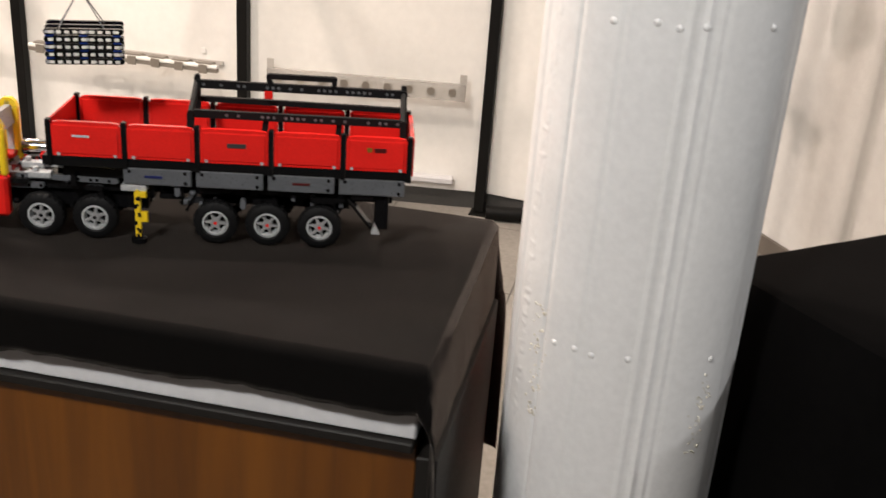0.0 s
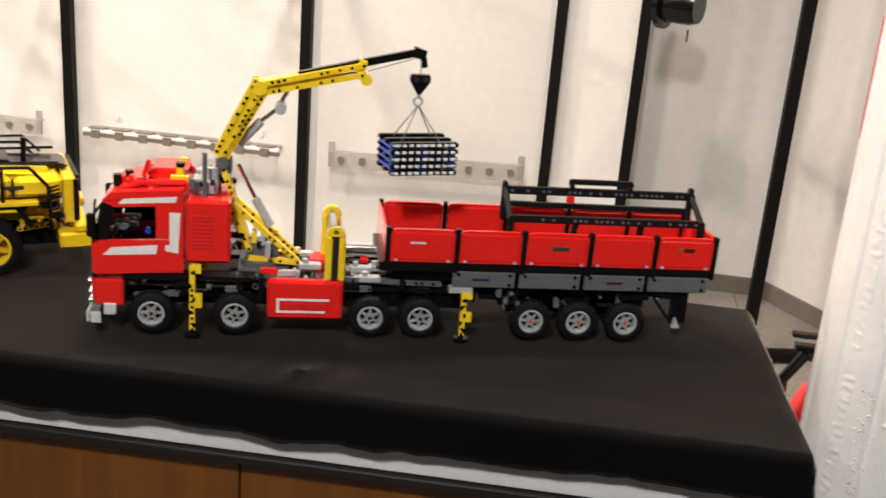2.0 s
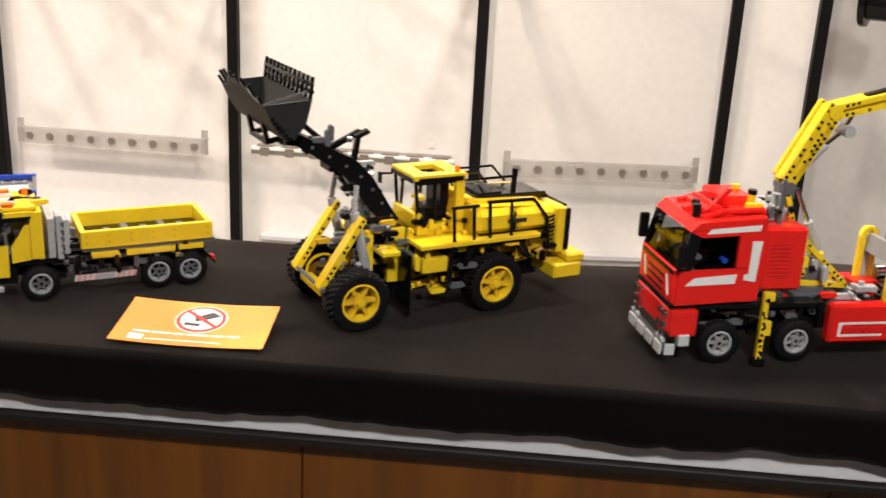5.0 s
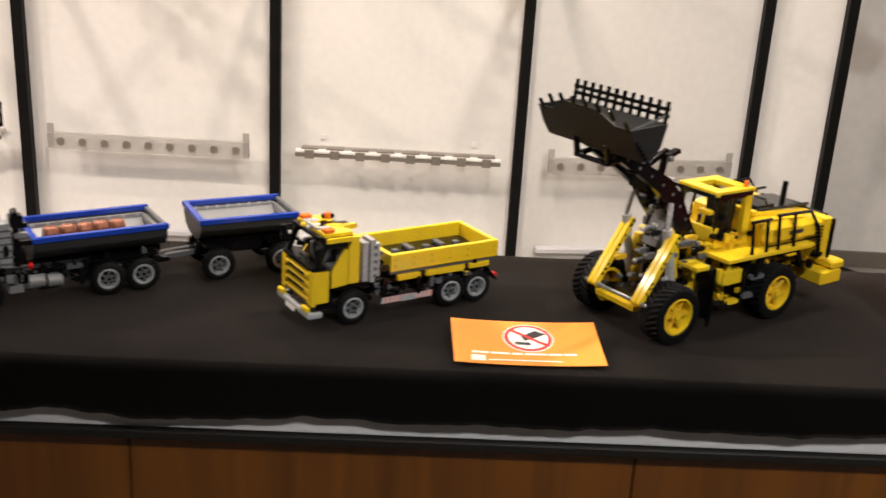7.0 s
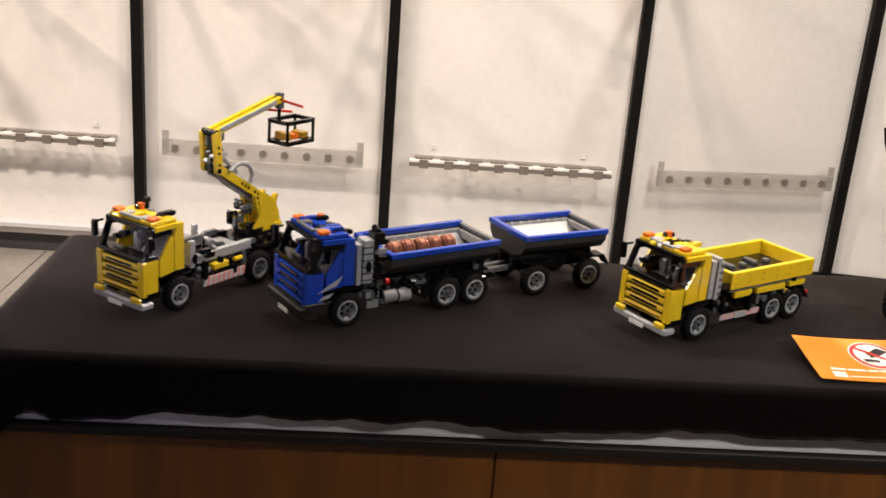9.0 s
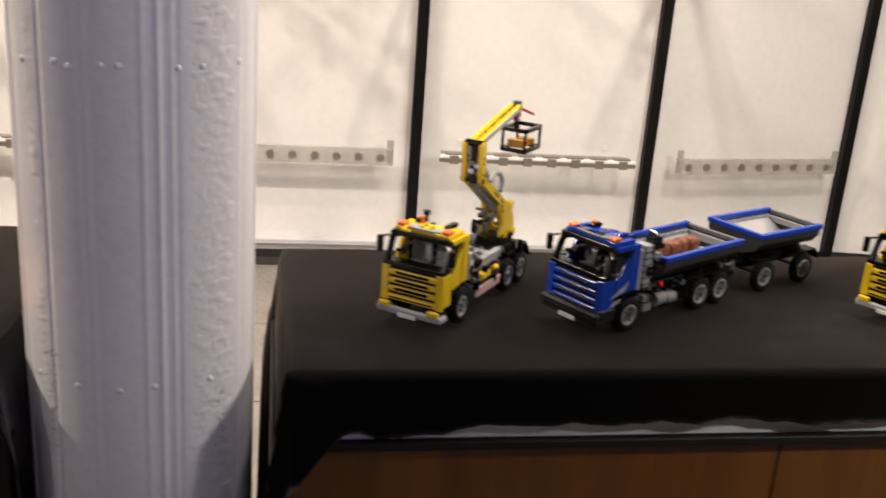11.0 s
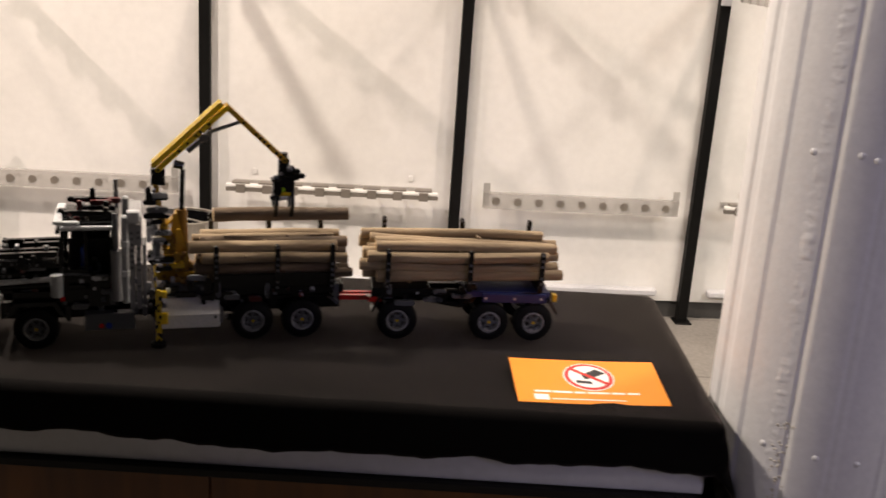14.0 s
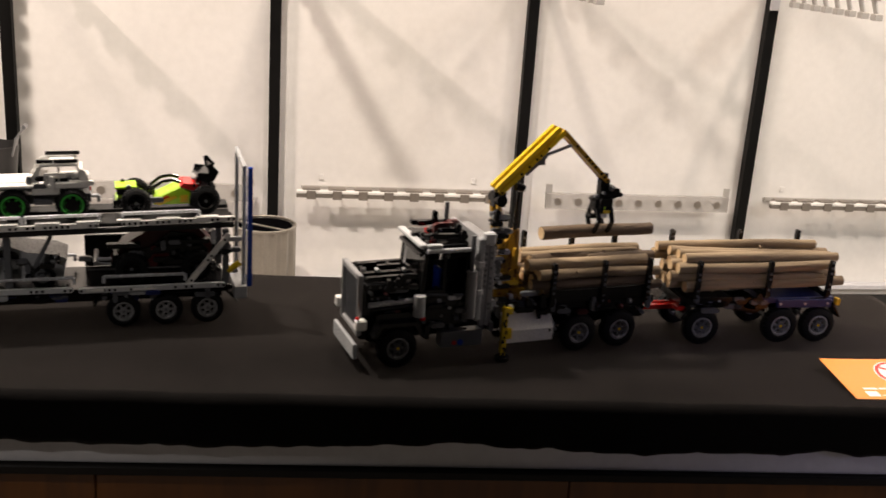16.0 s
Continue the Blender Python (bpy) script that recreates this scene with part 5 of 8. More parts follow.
# lifting gear
g, pins = Geo(), Geo()
curve = [(0.083, 0.148), (0.070, 0.166), (0.040, 0.214), (0.014, 0.240), (-0.030, 0.262), (-0.088, 0.290), (-0.094, 0.277), (-0.045, 0.248), (-0.004, 0.219), (0.018, 0.190), (0.058, 0.142)]
for y in (0.062, 0.111):
    g.prism(curve, y, y + 0.012)
    for x, z in ((0.07, 0.155), (0.055, 0.175), (0.04, 0.196), (0.022, 0.216), (0.0, 0.232), (-0.025, 0.247), (-0.05, 0.261), (-0.075, 0.275)):
        pins.rod((x, y - 0.0006, z), (x, y + 0.0126, z), 0.0024, 8)
g.box(-0.02, 0.02, 0.074, 0.111, 0.222, 0.238).rod((-0.088, 0.05, 0.284), (-0.088, 0.135, 0.284), 0.004, 10)
connectors(loader, 25, (-0.09, 0.0), (0.056, 0.12), (0.255, 0.270), 16, (BLACK, BLACK, GREY))
connectors(loader, 26, (0.0, 0.05), (0.06, 0.125), (0.15, 0.23), 30, (BLACK, GREY, LIGHT, SILVER))
lift = part("lift_arms", g, BLACK, loader, "black lift arms")
part("lift_pins", pins, GREY, lift, kind="stuff")
part("tilt_link", Geo().arm((0.030, 0.0925, 0.272), (-0.012, 0.0925, 0.252)).arm((0.030, 0.0925, 0.272), (0.022, 0.0925, 0.222)).arm((-0.012, 0.0925, 0.252), (-0.082, 0.0925, 0.312)).bar((0.018, 0.078, 0.268), (0.038, 0.078, 0.276), 0.012, 0.006), BLACK, lift)
part("lift_rams", Geo().rod((0.030, 0.050, 0.075), (0.008, 0.050, 0.168), 0.0068, 14).rod((0.030, 0.135, 0.075), (0.008, 0.135, 0.168), 0.0068, 14).rod((0.060, 0.0925, 0.11), (0.030, 0.0925, 0.19), 0.008, 14), LIGHT, loader, "light grey rams")
part("ram_rods", Geo().rod((0.008, 0.050, 0.168), (0.012, 0.054, 0.206), 0.0036, 10).rod((0.008, 0.135, 0.168), (0.012, 0.131, 0.206), 0.0036, 10).rod((0.030, 0.0925, 0.19), (0.024, 0.0925, 0.224), 0.0036, 10), SILVER, loader)
part("ram_plate", Geo().bar((0.022, 0.0925, 0.13), (0.046, 0.0925, 0.19), 0.03, 0.012), GREY, loader)
g, pins = Geo(), Geo()
for y in (0.036, 0.128):
    for dy in (0.0, 0.0095):
        g.arm((-0.046, y + dy, 0.070), (0.014, y + dy, 0.160), pins, w=0.0095)
part("front_struts", g, YELLOW, loader)
part("front_strut_pins", pins, BLACK, loader, kind="stuff")
part("front_strut_pins", Geo().rod((-0.046, 0.024, 0.07), (-0.046, 0.15, 0.07), 0.003, 8), GREY, loader)
# bucket
shell = [(-0.133, 0.346), (-0.122, 0.322), (-0.109, 0.303), (-0.090, 0.305), (-0.078, 0.320), (-0.070, 0.351)]
inner = [(-0.1298, 0.3458), (-0.1194, 0.3238), (-0.1078, 0.3066), (-0.0918, 0.3084), (-0.0812, 0.3212), (-0.0732, 0.351)]
bucket = part("bucket", Geo().prism(shell + inner[::-1], 0.002, LW - 0.002), BUCKET, loader, "matt black bucket with teeth", pose(-0.004, 0, -0.0135))
g = Geo()
for y in (-0.001, LW - 0.002):
    g.prism(shell, y, y + 0.003)
part("cheeks", g, BUCKET, bucket)
# spade nose in the plane of the front plate
nose = [(0.03, 0.0), (LW - 0.03, 0.0), (LW * 0.68, 0.019), (LW * 0.32, 0.019)]
lip = lambda y, up, off: (-0.1315 - 0.417 * up + off, y, 0.3455 + 0.909 * up)
part("nose_plate", Geo().add([lip(y, up, -0.0015) for y, up in nose] + [lip(y, up, 0.0015) for y, up in nose], [(0, 1, 2, 3), (4, 5, 6, 7), (0, 1, 5, 4), (1, 2, 6, 5), (2, 3, 7, 6), (3, 0, 4, 7)]), BUCKET, bucket)
part("edge_strip", Geo().box(-0.1335, -0.0745, -0.0022, -0.0008, 0.3440, 0.3470, 0.0003, pose(-0.104, 0, 0.3455, 0, -15.2, 0) @ pose(0.104, 0, -0.3455) @ pose(0, 0, 0.009)), GREY, bucket, "grey edge strip of the side plate")
g = Geo()
for k in range(8):
    y = 0.008 + (LW - 0.016) * k / 7
    up = 0.0 if k in (0, 7) else (0.012 if k in (1, 6) else 0.018)
    g.bar(lip(y, up - 0.004, 0), lip(y, up + 0.011, -0.002), 0.005, 0.004)
part("teeth", g, BLACK, bucket)
g = Geo()
for k in range(6):
    g.box(-0.126 + 0.0045 * k, -0.120 + 0.0045 * k, -0.0035, -0.0012, 0.327 - 0.0052 * k, 0.331 - 0.0052 * k, 0.0004)
part("side_steps", g, BLACK, bucket)
g = Geo()
for k in range(12):
    y = 0.004 + (LW - 0.008) * k / 11
    g.bar((-0.0715, y, 0.350), (-0.0680, y, 0.3790), 0.0045, 0.0045)
for z in (0.3600, 0.3690):
    g.bar((-0.0693, 0.0, z), (-0.0693, LW, z), 0.0042, 0.0048, (1, 0, 0))
part("spill_guard", g, BLACK, bucket)
part("coupler", Geo().bar((-0.118, 0.062, 0.300), (-0.112, 0.062, 0.272), 0.008, 0.006).bar((-0.118, 0.123, 0.300), (-0.112, 0.123, 0.272), 0.008, 0.006).bar((-0.113, 0.058, 0.273), (-0.113, 0.127, 0.273), 0.006, 0.006, (1, 0, 0)).bar((-0.112, 0.062, 0.273), (-0.080, 0.062, 0.279), 0.008, 0.006).bar((-0.112, 0.123, 0.273), (-0.080, 0.123, 0.279), 0.008, 0.006).box(-0.110, -0.080, 0.070, 0.115, 0.286, 0.3035, 0.002), BLACK, loader, "black bucket coupler")


# ---- small forward-control cab, shared by three trucks ----
def small_cab(truck, main, width, trim, glazed):
    """Cab from x = -0.062 to 0.008 with grille, open windows and roof lamps."""
    g = Geo()
    for y0, y1 in ((0.002, 0.008), (width - 0.008, width - 0.002)):
        g.prism([(-0.060, 0.040), (-0.041, 0.040), (-0.040, 0.087), (-0.062, 0.087)], y0, y1)
        g.prism([(-0.036, 0.060), (-0.010, 0.063), (-0.010, 0.116), (-0.016, 0.116), (-0.036, 0.084)], y0 + 0.001, y1 - 0.001)
        g.prism([(-0.0095, 0.064), (0.008, 0.064), (0.008, 0.134), (-0.004, 0.134), (-0.0095, 0.118)], y0, y1)
        g.prism([(-0.044, 0.1285), (-0.0045, 0.1285), (-0.004, 0.135), (-0.042, 0.135)], y0, y1)
    g.box(0.002, 0.0078, 0.0082, width - 0.0082, 0.06, 0.134)
    g.box(-0.046, 0.0, 0.0082, 0.024, 0.1355, 0.141).box(-0.046, 0.0, width - 0.024, width - 0.0082, 0.1355, 0.141).box(-0.046, -0.034, 0.0242, width - 0.0242, 0.1355, 0.141).box(-0.024, -0.004, 0.0242, width - 0.0242, 0.1355, 0.1415)
    shell = part("cab", g, main, truck)
    g = Geo()
    for k in range(4):
        g.box(-0.068, -0.0605, 0.0142, width - 0.0142, 0.038 + 0.0125 * k, 0.0455 + 0.0125 * k, 0.0012)
    g.box(-0.0675, -0.0602, 0.002, 0.014, 0.036, 0.088, 0.001).box(-0.0675, -0.0602, width - 0.014, width - 0.002, 0.036, 0.088, 0.001)
    part("grille", g, main, shell)
    part("grille_gaps", Geo().box(-0.0625, -0.060, 0.012, width - 0.012, 0.038, 0.086), BLACK, shell)
    slots = Geo()
    for k in range(3):
        slots.box(-0.0692, -0.0678, width * 0.24, width * 0.76, 0.053 + 0.0125 * k, 0.0572 + 0.0125 * k, 0.0003)
    slots.box(-0.0692, -0.0678, 0.017, width - 0.017, 0.0405, 0.0425, 0.0003)
    part("slots", slots, BLACK, shell)
    if main is BLUE:
        bars = Geo()
        for k in range(3):
            bars.box(-0.0702, -0.0693, width * 0.27, width * 0.73, 0.0545 + 0.0125 * k, 0.0560 + 0.0125 * k, 0.0003)
        part("grille_bars", bars, SLATE, shell)
        part("chin_guard", Geo().box(-0.0775, -0.0600, -0.001, width + 0.001, 0.0265, 0.040, 0.003).box(-0.070, -0.036, -0.001, 0.006, 0.0265, 0.044, 0.002), BUCKET, shell, "black lower front")
    part("visor", Geo().box(-0.054, -0.0465, 0.008, width - 0.008, 0.1342, 0.1375, 0.001).box(-0.042, -0.024, 0.0245, width - 0.0245, 0.1315, 0.1350, 0.0005), BLACK, shell)
    part("shutters", Geo().box(-0.045, -0.0105, 0.0050, 0.0062, 0.120, 0.1284).box(-0.045, -0.0105, width - 0.0062, width - 0.0050, 0.120, 0.1284).box(-0.0008, 0.0018, 0.0085, width - 0.0085, 0.062, 0.1335).box(-0.050, 0.0, 0.0085, width - 0.0085, 0.0684, 0.0716), BLACK, shell)
    connectors(shell, 31 + int(width * 1000) + (3 if glazed else 0), (-0.05, -0.006), (0.016, width - 0.02), (0.1385, 0.1415), 14, (BLACK, main, main, WHITE if main is YELLOW else GREY, BLACK), True)
    connectors(shell, 37 + (3 if glazed else 0), (-0.054, -0.03), (0.014, width - 0.02), (0.096, 0.110), 10, (BLACK, GREY, trim))
    connectors(shell, 39 + (5 if glazed else 0), (-0.012, 0.004), (0.04, width - 0.02), (0.140, 0.144), 2, (BLACK, BLACK, GREY), True)
    part("dash", Geo().box(-0.0665, -0.044, 0.003, width - 0.003, 0.0885, 0.0945).prism([(-0.063, 0.0945), (-0.054, 0.0945), (-0.040, 0.128), (-0.049, 0.128)], 0.003, 0.009).prism([(-0.063, 0.0945), (-0.054, 0.0945), (-0.040, 0.128), (-0.049, 0.128)], width - 0.009, width - 0.003).box(-0.050, -0.0445, 0.003, width - 0.003, 0.1285, 0.1340), BLACK, shell)
    if glazed:
        part("windscreen", Geo().box(-0.0605, -0.0592, 0.010, width - 0.010, 0.0955, 0.1275, 0.0002), CLEAR, shell, "clear windscreen")
    part("seats", Geo().box(-0.026, -0.002, 0.018, 0.046, 0.07, 0.084).box(-0.008, 0.0, 0.018, 0.046, 0.084, 0.112).box(-0.026, -0.002, width - 0.046, width - 0.018, 0.07, 0.084).box(-0.008, 0.0, width - 0.046, width - 0.018, 0.084, 0.112), trim, shell)
    part("steering_wheel", Geo().rod((-0.046, 0.034, 0.094), (-0.036, 0.034, 0.106), 0.002, 6).lathe([(0.008, -0.001), (0.010, 0), (0.008, 0.001), (0.007, 0)], 16, pose(-0.035, 0.034, 0.107, 45, 0, 90)), GREY, shell)
    part("roof_lamps", Geo().box(-0.044, -0.028, 0.010, 0.022, 0.1412, 0.147, 0.002).box(-0.044, -0.028, width - 0.022, width - 0.010, 0.1412, 0.147, 0.002).rod((-0.008, width - 0.03, 0.1415), (-0.008, width - 0.03, 0.150), 0.005, 10), ORANGE, shell, "orange roof lamps")
    part("roof_ribs", Geo().box(-0.041, -0.025, 0.026, 0.04, 0.138, 0.1435).box(-0.041, -0.025, width - 0.04, width - 0.026, 0.138, 0.1435).box(-0.0475, -0.043, 0.03, width - 0.03, 0.1412, 0.145), LIGHT if main is YELLOW else GREY, shell)
    part("mirrors", Geo().box(-0.066, -0.058, -0.010, -0.002, 0.104, 0.128, 0.001).box(-0.066, -0.058, width + 0.002, width + 0.010, 0.104, 0.128, 0.001).rod((-0.062, -0.004, 0.126), (-0.056, 0.006, 0.130), 0.0018, 6).rod((-0.062, width + 0.004, 0.126), (-0.056, width - 0.006, 0.130), 0.0018, 6), BLACK, shell)
    if trim is LIGHT:
        part("horn", Geo().rod((0.000, 0.07, 0.1415), (0.000, 0.07, 0.152), 0.003, 8).rod((0.0, 0.07, 0.152), (0.0, 0.07, 0.158), 0.0055, 10), BLACK, shell)
    part("bumper", Geo().box(-0.074, -0.066, 0.0, width, 0.019, 0.029, 0.002).box(-0.072, -0.050, 0.0, 0.008, 0.018, 0.027, 0.002).box(-0.072, -0.050, width - 0.008, width, 0.018, 0.027, 0.002), LIGHT if main is not BLUE else BUCKET, truck)
    part("bumper_lamps", Geo().box(-0.0755, -0.0685, 0.004, 0.022, 0.0275, 0.036, 0.002).box(-0.0755, -0.0685, width - 0.022, width - 0.004, 0.0275, 0.036, 0.002), main, truck)
    part("number_bar", Geo().box(-0.0775, -0.0762, width * 0.36, width * 0.64, 0.018, 0.0245, 0.0002), PAPER, truck)
    part("wheel_arch", Geo().box(-0.028, 0.030, 0.010, 0.03, 0.0525, 0.060).box(-0.028, 0.030, width - 0.03, width - 0.010, 0.0525, 0.060).box(-0.058, -0.030, 0.01, 0.035, 0.027, 0.052).box(-0.058, -0.030, width - 0.035, width - 0.01, 0.027, 0.052).box(-0.03, 0.0, 0.0085, width - 0.0085, 0.06, 0.068), BLACK, truck)
    return shell


def small_chassis(truck, length, width):
    g, pins = Geo(), Geo()
    g.box(-0.05, length, 0.034, 0.044, 0.030, 0.050).box(-0.05, length, width - 0.044, width - 0.034, 0.030, 0.050).box(0.03, 0.14, 0.044, width - 0.044, 0.024, 0.046)
    part("chassis", g, BLACK, truck)
    g = Geo()
    for y in (0.022, width - 0.022):
        g.arm((0.03, y, 0.052), (length - 0.004, y, 0.052), pins).arm((0.06, y, 0.036), (0.12, y, 0.036), pins)
    part("side_beams", g, SLATE, truck)
    part("side_pins", pins, BLACK, truck)
    connectors(truck, int(length * 1000), (0.03, length - 0.01), (0.004, 0.016), (0.030, 0.056), 30, (BLACK, BLACK, BLACK, GREY))
    connectors(truck, int(length * 1000) + 7, (0.01, 0.055), (0.006, 0.03), (0.03, 0.10), 12, (GREY, BLACK, BLACK))


SW = 0.108
# yellow dump truck
dump = thing("dump_truck", pose(-2.060, 1.070, TOP + 0.0035, 0, 0, 32.6), "yellow toy dump truck with an open yellow tipping bed", "toy truck")
wheels(dump, SMALL, HUB_GREY, (0.0, 0.169, 0.217), 0.025, SW)
small_cab(dump, YELLOW, SW, GREY, False)
small_chassis(dump, 0.245, SW)
part("engine_stack", Geo().box(0.014, 0.024, 0.004, SW - 0.004, 0.062, 0.122).box(0.026, 0.034, 0.002, 0.030, 0.060, 0.126).box(0.036, 0.044, 0.006, 0.028, 0.066, 0.118).box(0.026, 0.040, 0.04, SW - 0.02, 0.062, 0.11), LIGHT, dump, "light grey stack behind the cab")
g = Geo()
for k in range(5):
    g.rod((0.034, 0.0005, 0.070 + 0.011 * k), (0.034, 0.006, 0.070 + 0.011 * k), 0.003, 8).rod((0.046, 0.016, 0.070 + 0.010 * k), (0.0475, 0.016, 0.070 + 0.010 * k), 0.0035, 8)
part("stack_bolts", g, GREY, dump)
BX0, BX1, BZ0, BZ1 = 0.058, 0.252, 0.072, 0.099
bed = part("tipping_bed", Geo().box(BX0, BX1, -0.001, 0.007, BZ0, BZ1, 0.001).box(BX0, BX1, SW - 0.007, SW + 0.001, BZ0, BZ1, 0.001).box(BX0, BX0 + 0.008, 0.0072, SW - 0.0072, BZ0, BZ1 - 0.0005, 0.001).box(BX1 - 0.008, BX1, 0.0072, SW - 0.0072, BZ0, BZ1 - 0.0005, 0.001), YELLOW, dump, "yellow bed walls")
part("bed_floor", Geo().box(BX0 + 0.009, BX1 - 0.009, 0.0075, SW - 0.0075, BZ0 + 0.001, BZ0 + 0.005), BLACK, bed)
g = Geo()
for k in range(5):
    g.box(BX0 + 0.04 + 0.028 * k, BX0 + 0.050 + 0.028 * k, 0.06, 0.07 + 0.016 * (k % 2), BZ0 + 0.0052, BZ0 + 0.010)
part("bed_fittings", g, GREY, bed)
part("bed_pins", spot_bolts([(x, -0.001, z) for x in (0.066, 0.098, 0.130, 0.162, 0.194, 0.244) for z in (0.081, 0.091)], -0.0008, 0.0022), GOLD, bed)
part("bed_sill", Geo().box(BX0 + 0.002, BX1 + 0.004, 0.003, SW - 0.003, 0.0662, 0.0715), GREY, bed)
part("side_flaps", Geo().box(0.072, 0.112, 0.0, 0.008, 0.056, 0.0658, 0.001).box(0.122, 0.190, 0.0, 0.008, 0.056, 0.0658, 0.001).box(0.200, 0.238, 0.0, 0.008, 0.057, 0.0658, 0.001).box(0.072, 0.238, SW - 0.008, SW, 0.056, 0.0658, 0.001), YELLOW, dump)
stripes(dump, 0.046, 0.134, 0.001, 0.0235, 0.032, (PALE, PINK), 22)
part("stripe_label", Geo().box(0.078, 0.104, -0.0005, 0.0008, 0.0235, 0.0315, 0.0002), LIGHT, dump)
part("mudguards", Geo().bar((0.238, 0.014, 0.052), (0.256, 0.014, 0.030), 0.024, 0.003).bar((0.238, SW - 0.014, 0.052), (0.256, SW - 0.014, 0.030), 0.024, 0.003).box(0.145, 0.24, 0.006, 0.028, 0.0535, 0.0555), BLACK, dump)
connectors(dump, 61, (0.10, 0.23), (0.002, 0.012), (0.044, 0.056), 14, (BLACK, BLACK, GREY, YELLOW))
part("tail_lamps", Geo().box(0.250, 0.256, 0.004, 0.014, 0.034, 0.042).box(0.250, 0.256, SW - 0.014, SW - 0.004, 0.034, 0.042), RED, dump)

# yellow truck with a folding crane
SW = 0.104
hoist = thing("hoist_truck", pose(-2.828, 1.064, TOP + 0.0032, 0, 0, 55), "yellow toy truck with a folded yellow crane and basket", "toy truck")
wheels(hoist, SMALL, HUB_GREY, (0.0, 0.166, 0.214), 0.025, SW)
small_cab(hoist, YELLOW, SW, LIGHT, False)
small_chassis(hoist, 0.245, SW)
part("flat_deck", Geo().box(0.036, 0.16, 0.016, 0.026, 0.056, 0.070).box(0.036, 0.16, SW - 0.026, SW - 0.016, 0.056, 0.070).box(0.026, 0.036, 0.008, SW - 0.008, 0.056, 0.098).box(0.05, 0.06, 0.026, SW - 0.026, 0.058, 0.066).box(0.12, 0.14, 0.026, SW - 0.026, 0.058, 0.068), LIGHT, hoist, "light grey deck frame")
part("deck_black", Geo().box(0.06, 0.12, 0.03, SW - 0.03, 0.056, 0.064).box(0.165, 0.245, 0.006, 0.034, 0.0535, 0.061).box(0.165, 0.245, SW - 0.034, SW - 0.006, 0.0535, 0.061).box(0.15, 0.245, 0.034, SW - 0.034, 0.052, 0.068).bar((0.240, 0.016, 0.057), (0.256, 0.016, 0.035), 0.026, 0.003), BLACK, hoist)
part("side_box", Geo().box(0.07, 0.10, 0.004, 0.016, 0.044, 0.053).rod((0.115, 0.008, 0.05), (0.13, 0.008, 0.05), 0.004, 8), YELLOW, hoist)
stripes(hoist, 0.046, 0.130, 0.001, 0.024, 0.037, (PALE, PINK), 16)
HY = SW / 2
g, pins = Geo(), Geo()
for y in (HY - 0.014, HY + 0.014):
    g.arm((0.185, y, 0.072), (0.228, y, 0.074), pins).arm((0.210, y, 0.075), (0.192, y, 0.128), pins, w=0.011).arm((0.222, y, 0.078), (0.236, y, 0.124), pins)
    g.arm((0.200, y, 0.130), (0.114, y, 0.186), pins, w=0.013).arm((0.110, y, 0.186), (0.106, y, 0.240), pins, w=0.0125)
    g.arm((0.110, y * 0.5 + HY * 0.5, 0.243), (0.250, y * 0.5 + HY * 0.5, 0.279), pins, w=0.009)
g.box(0.228, 0.246, HY - 0.022, HY + 0.022, 0.070, 0.080)
part("crane_beams", g, YELLOW, hoist, "yellow crane beams")
part("crane_pins", pins, BLACK, hoist, kind="stuff")
g = Geo()
for y in (HY - 0.006, HY + 0.006):
    g.arm((0.200, y, 0.120), (0.120, y, 0.176)).arm((0.212, y, 0.112), (0.140, y, 0.160))
g.rod((0.150, HY, 0.166), (0.180, HY, 0.150), 0.006, 12).rod((0.120, HY - 0.012, 0.205), (0.150, HY - 0.012, 0.176), 0.0035, 10)
part("crane_links", g, LIGHT, hoist)
connectors(hoist, 71, (0.10, 0.125), (HY - 0.008, HY + 0.004), (0.18, 0.235), 12, (BLACK, SILVER, GREY))
connectors(hoist, 72, (0.16, 0.235), (HY - 0.024, HY + 0.02), (0.07, 0.12), 26, (BLACK, LIGHT, GREY, YELLOW))
connectors(hoist, 73, (0.04, 0.15), (0.012, SW - 0.024), (0.066, 0.076), 24, (LIGHT, GREY, BLACK))
part("straps", Geo().bar((0.245, HY - 0.006, 0.280), (0.300, HY - 0.012, 0.262), 0.004, 0.004).bar((0.235, HY + 0.006, 0.262), (0.300, HY + 0.012, 0.250), 0.004, 0.004), SIGNAL, hoist)
part("boom_side", Geo().arm((0.120, HY - 0.0115, 0.248), (0.235, HY - 0.0115, 0.276), None, (0, 1, 0), 0.006, 0.003), LIGHT, hoist)
part("crane_foot", Geo().prism([(0.178, 0.070), (0.246, 0.070), (0.240, 0.100), (0.226, 0.122), (0.206, 0.136), (0.194, 0.128), (0.198, 0.100)], HY - 0.019, HY - 0.0155).prism([(0.178, 0.070), (0.246, 0.070), (0.240, 0.100), (0.226, 0.122), (0.206, 0.136), (0.194, 0.128), (0.198, 0.100)], HY + 0.0155, HY + 0.019), YELLOW, hoist, "yellow crane foot plates")
ring = [Vector((0.150 + 0.026 * math.cos(a), HY - 0.020, 0.170 + 0.022 * math.sin(a))) for a in (-0.6, 0.0, 0.5, 1.0, 1.5, 2.0, 2.5)]
verts, n = [], 10
for p, a in zip(ring, (-0.6, 0.0, 0.5, 1.0, 1.5, 2.0, 2.5)):
    outward = Vector((math.cos(a), 0, math.sin(a)))
    verts += [p + 0.0036 * (math.cos(2 * math.pi * k / n) * outward + math.sin(2 * math.pi * k / n) * Vector((0, 1, 0))) for k in range(n)]
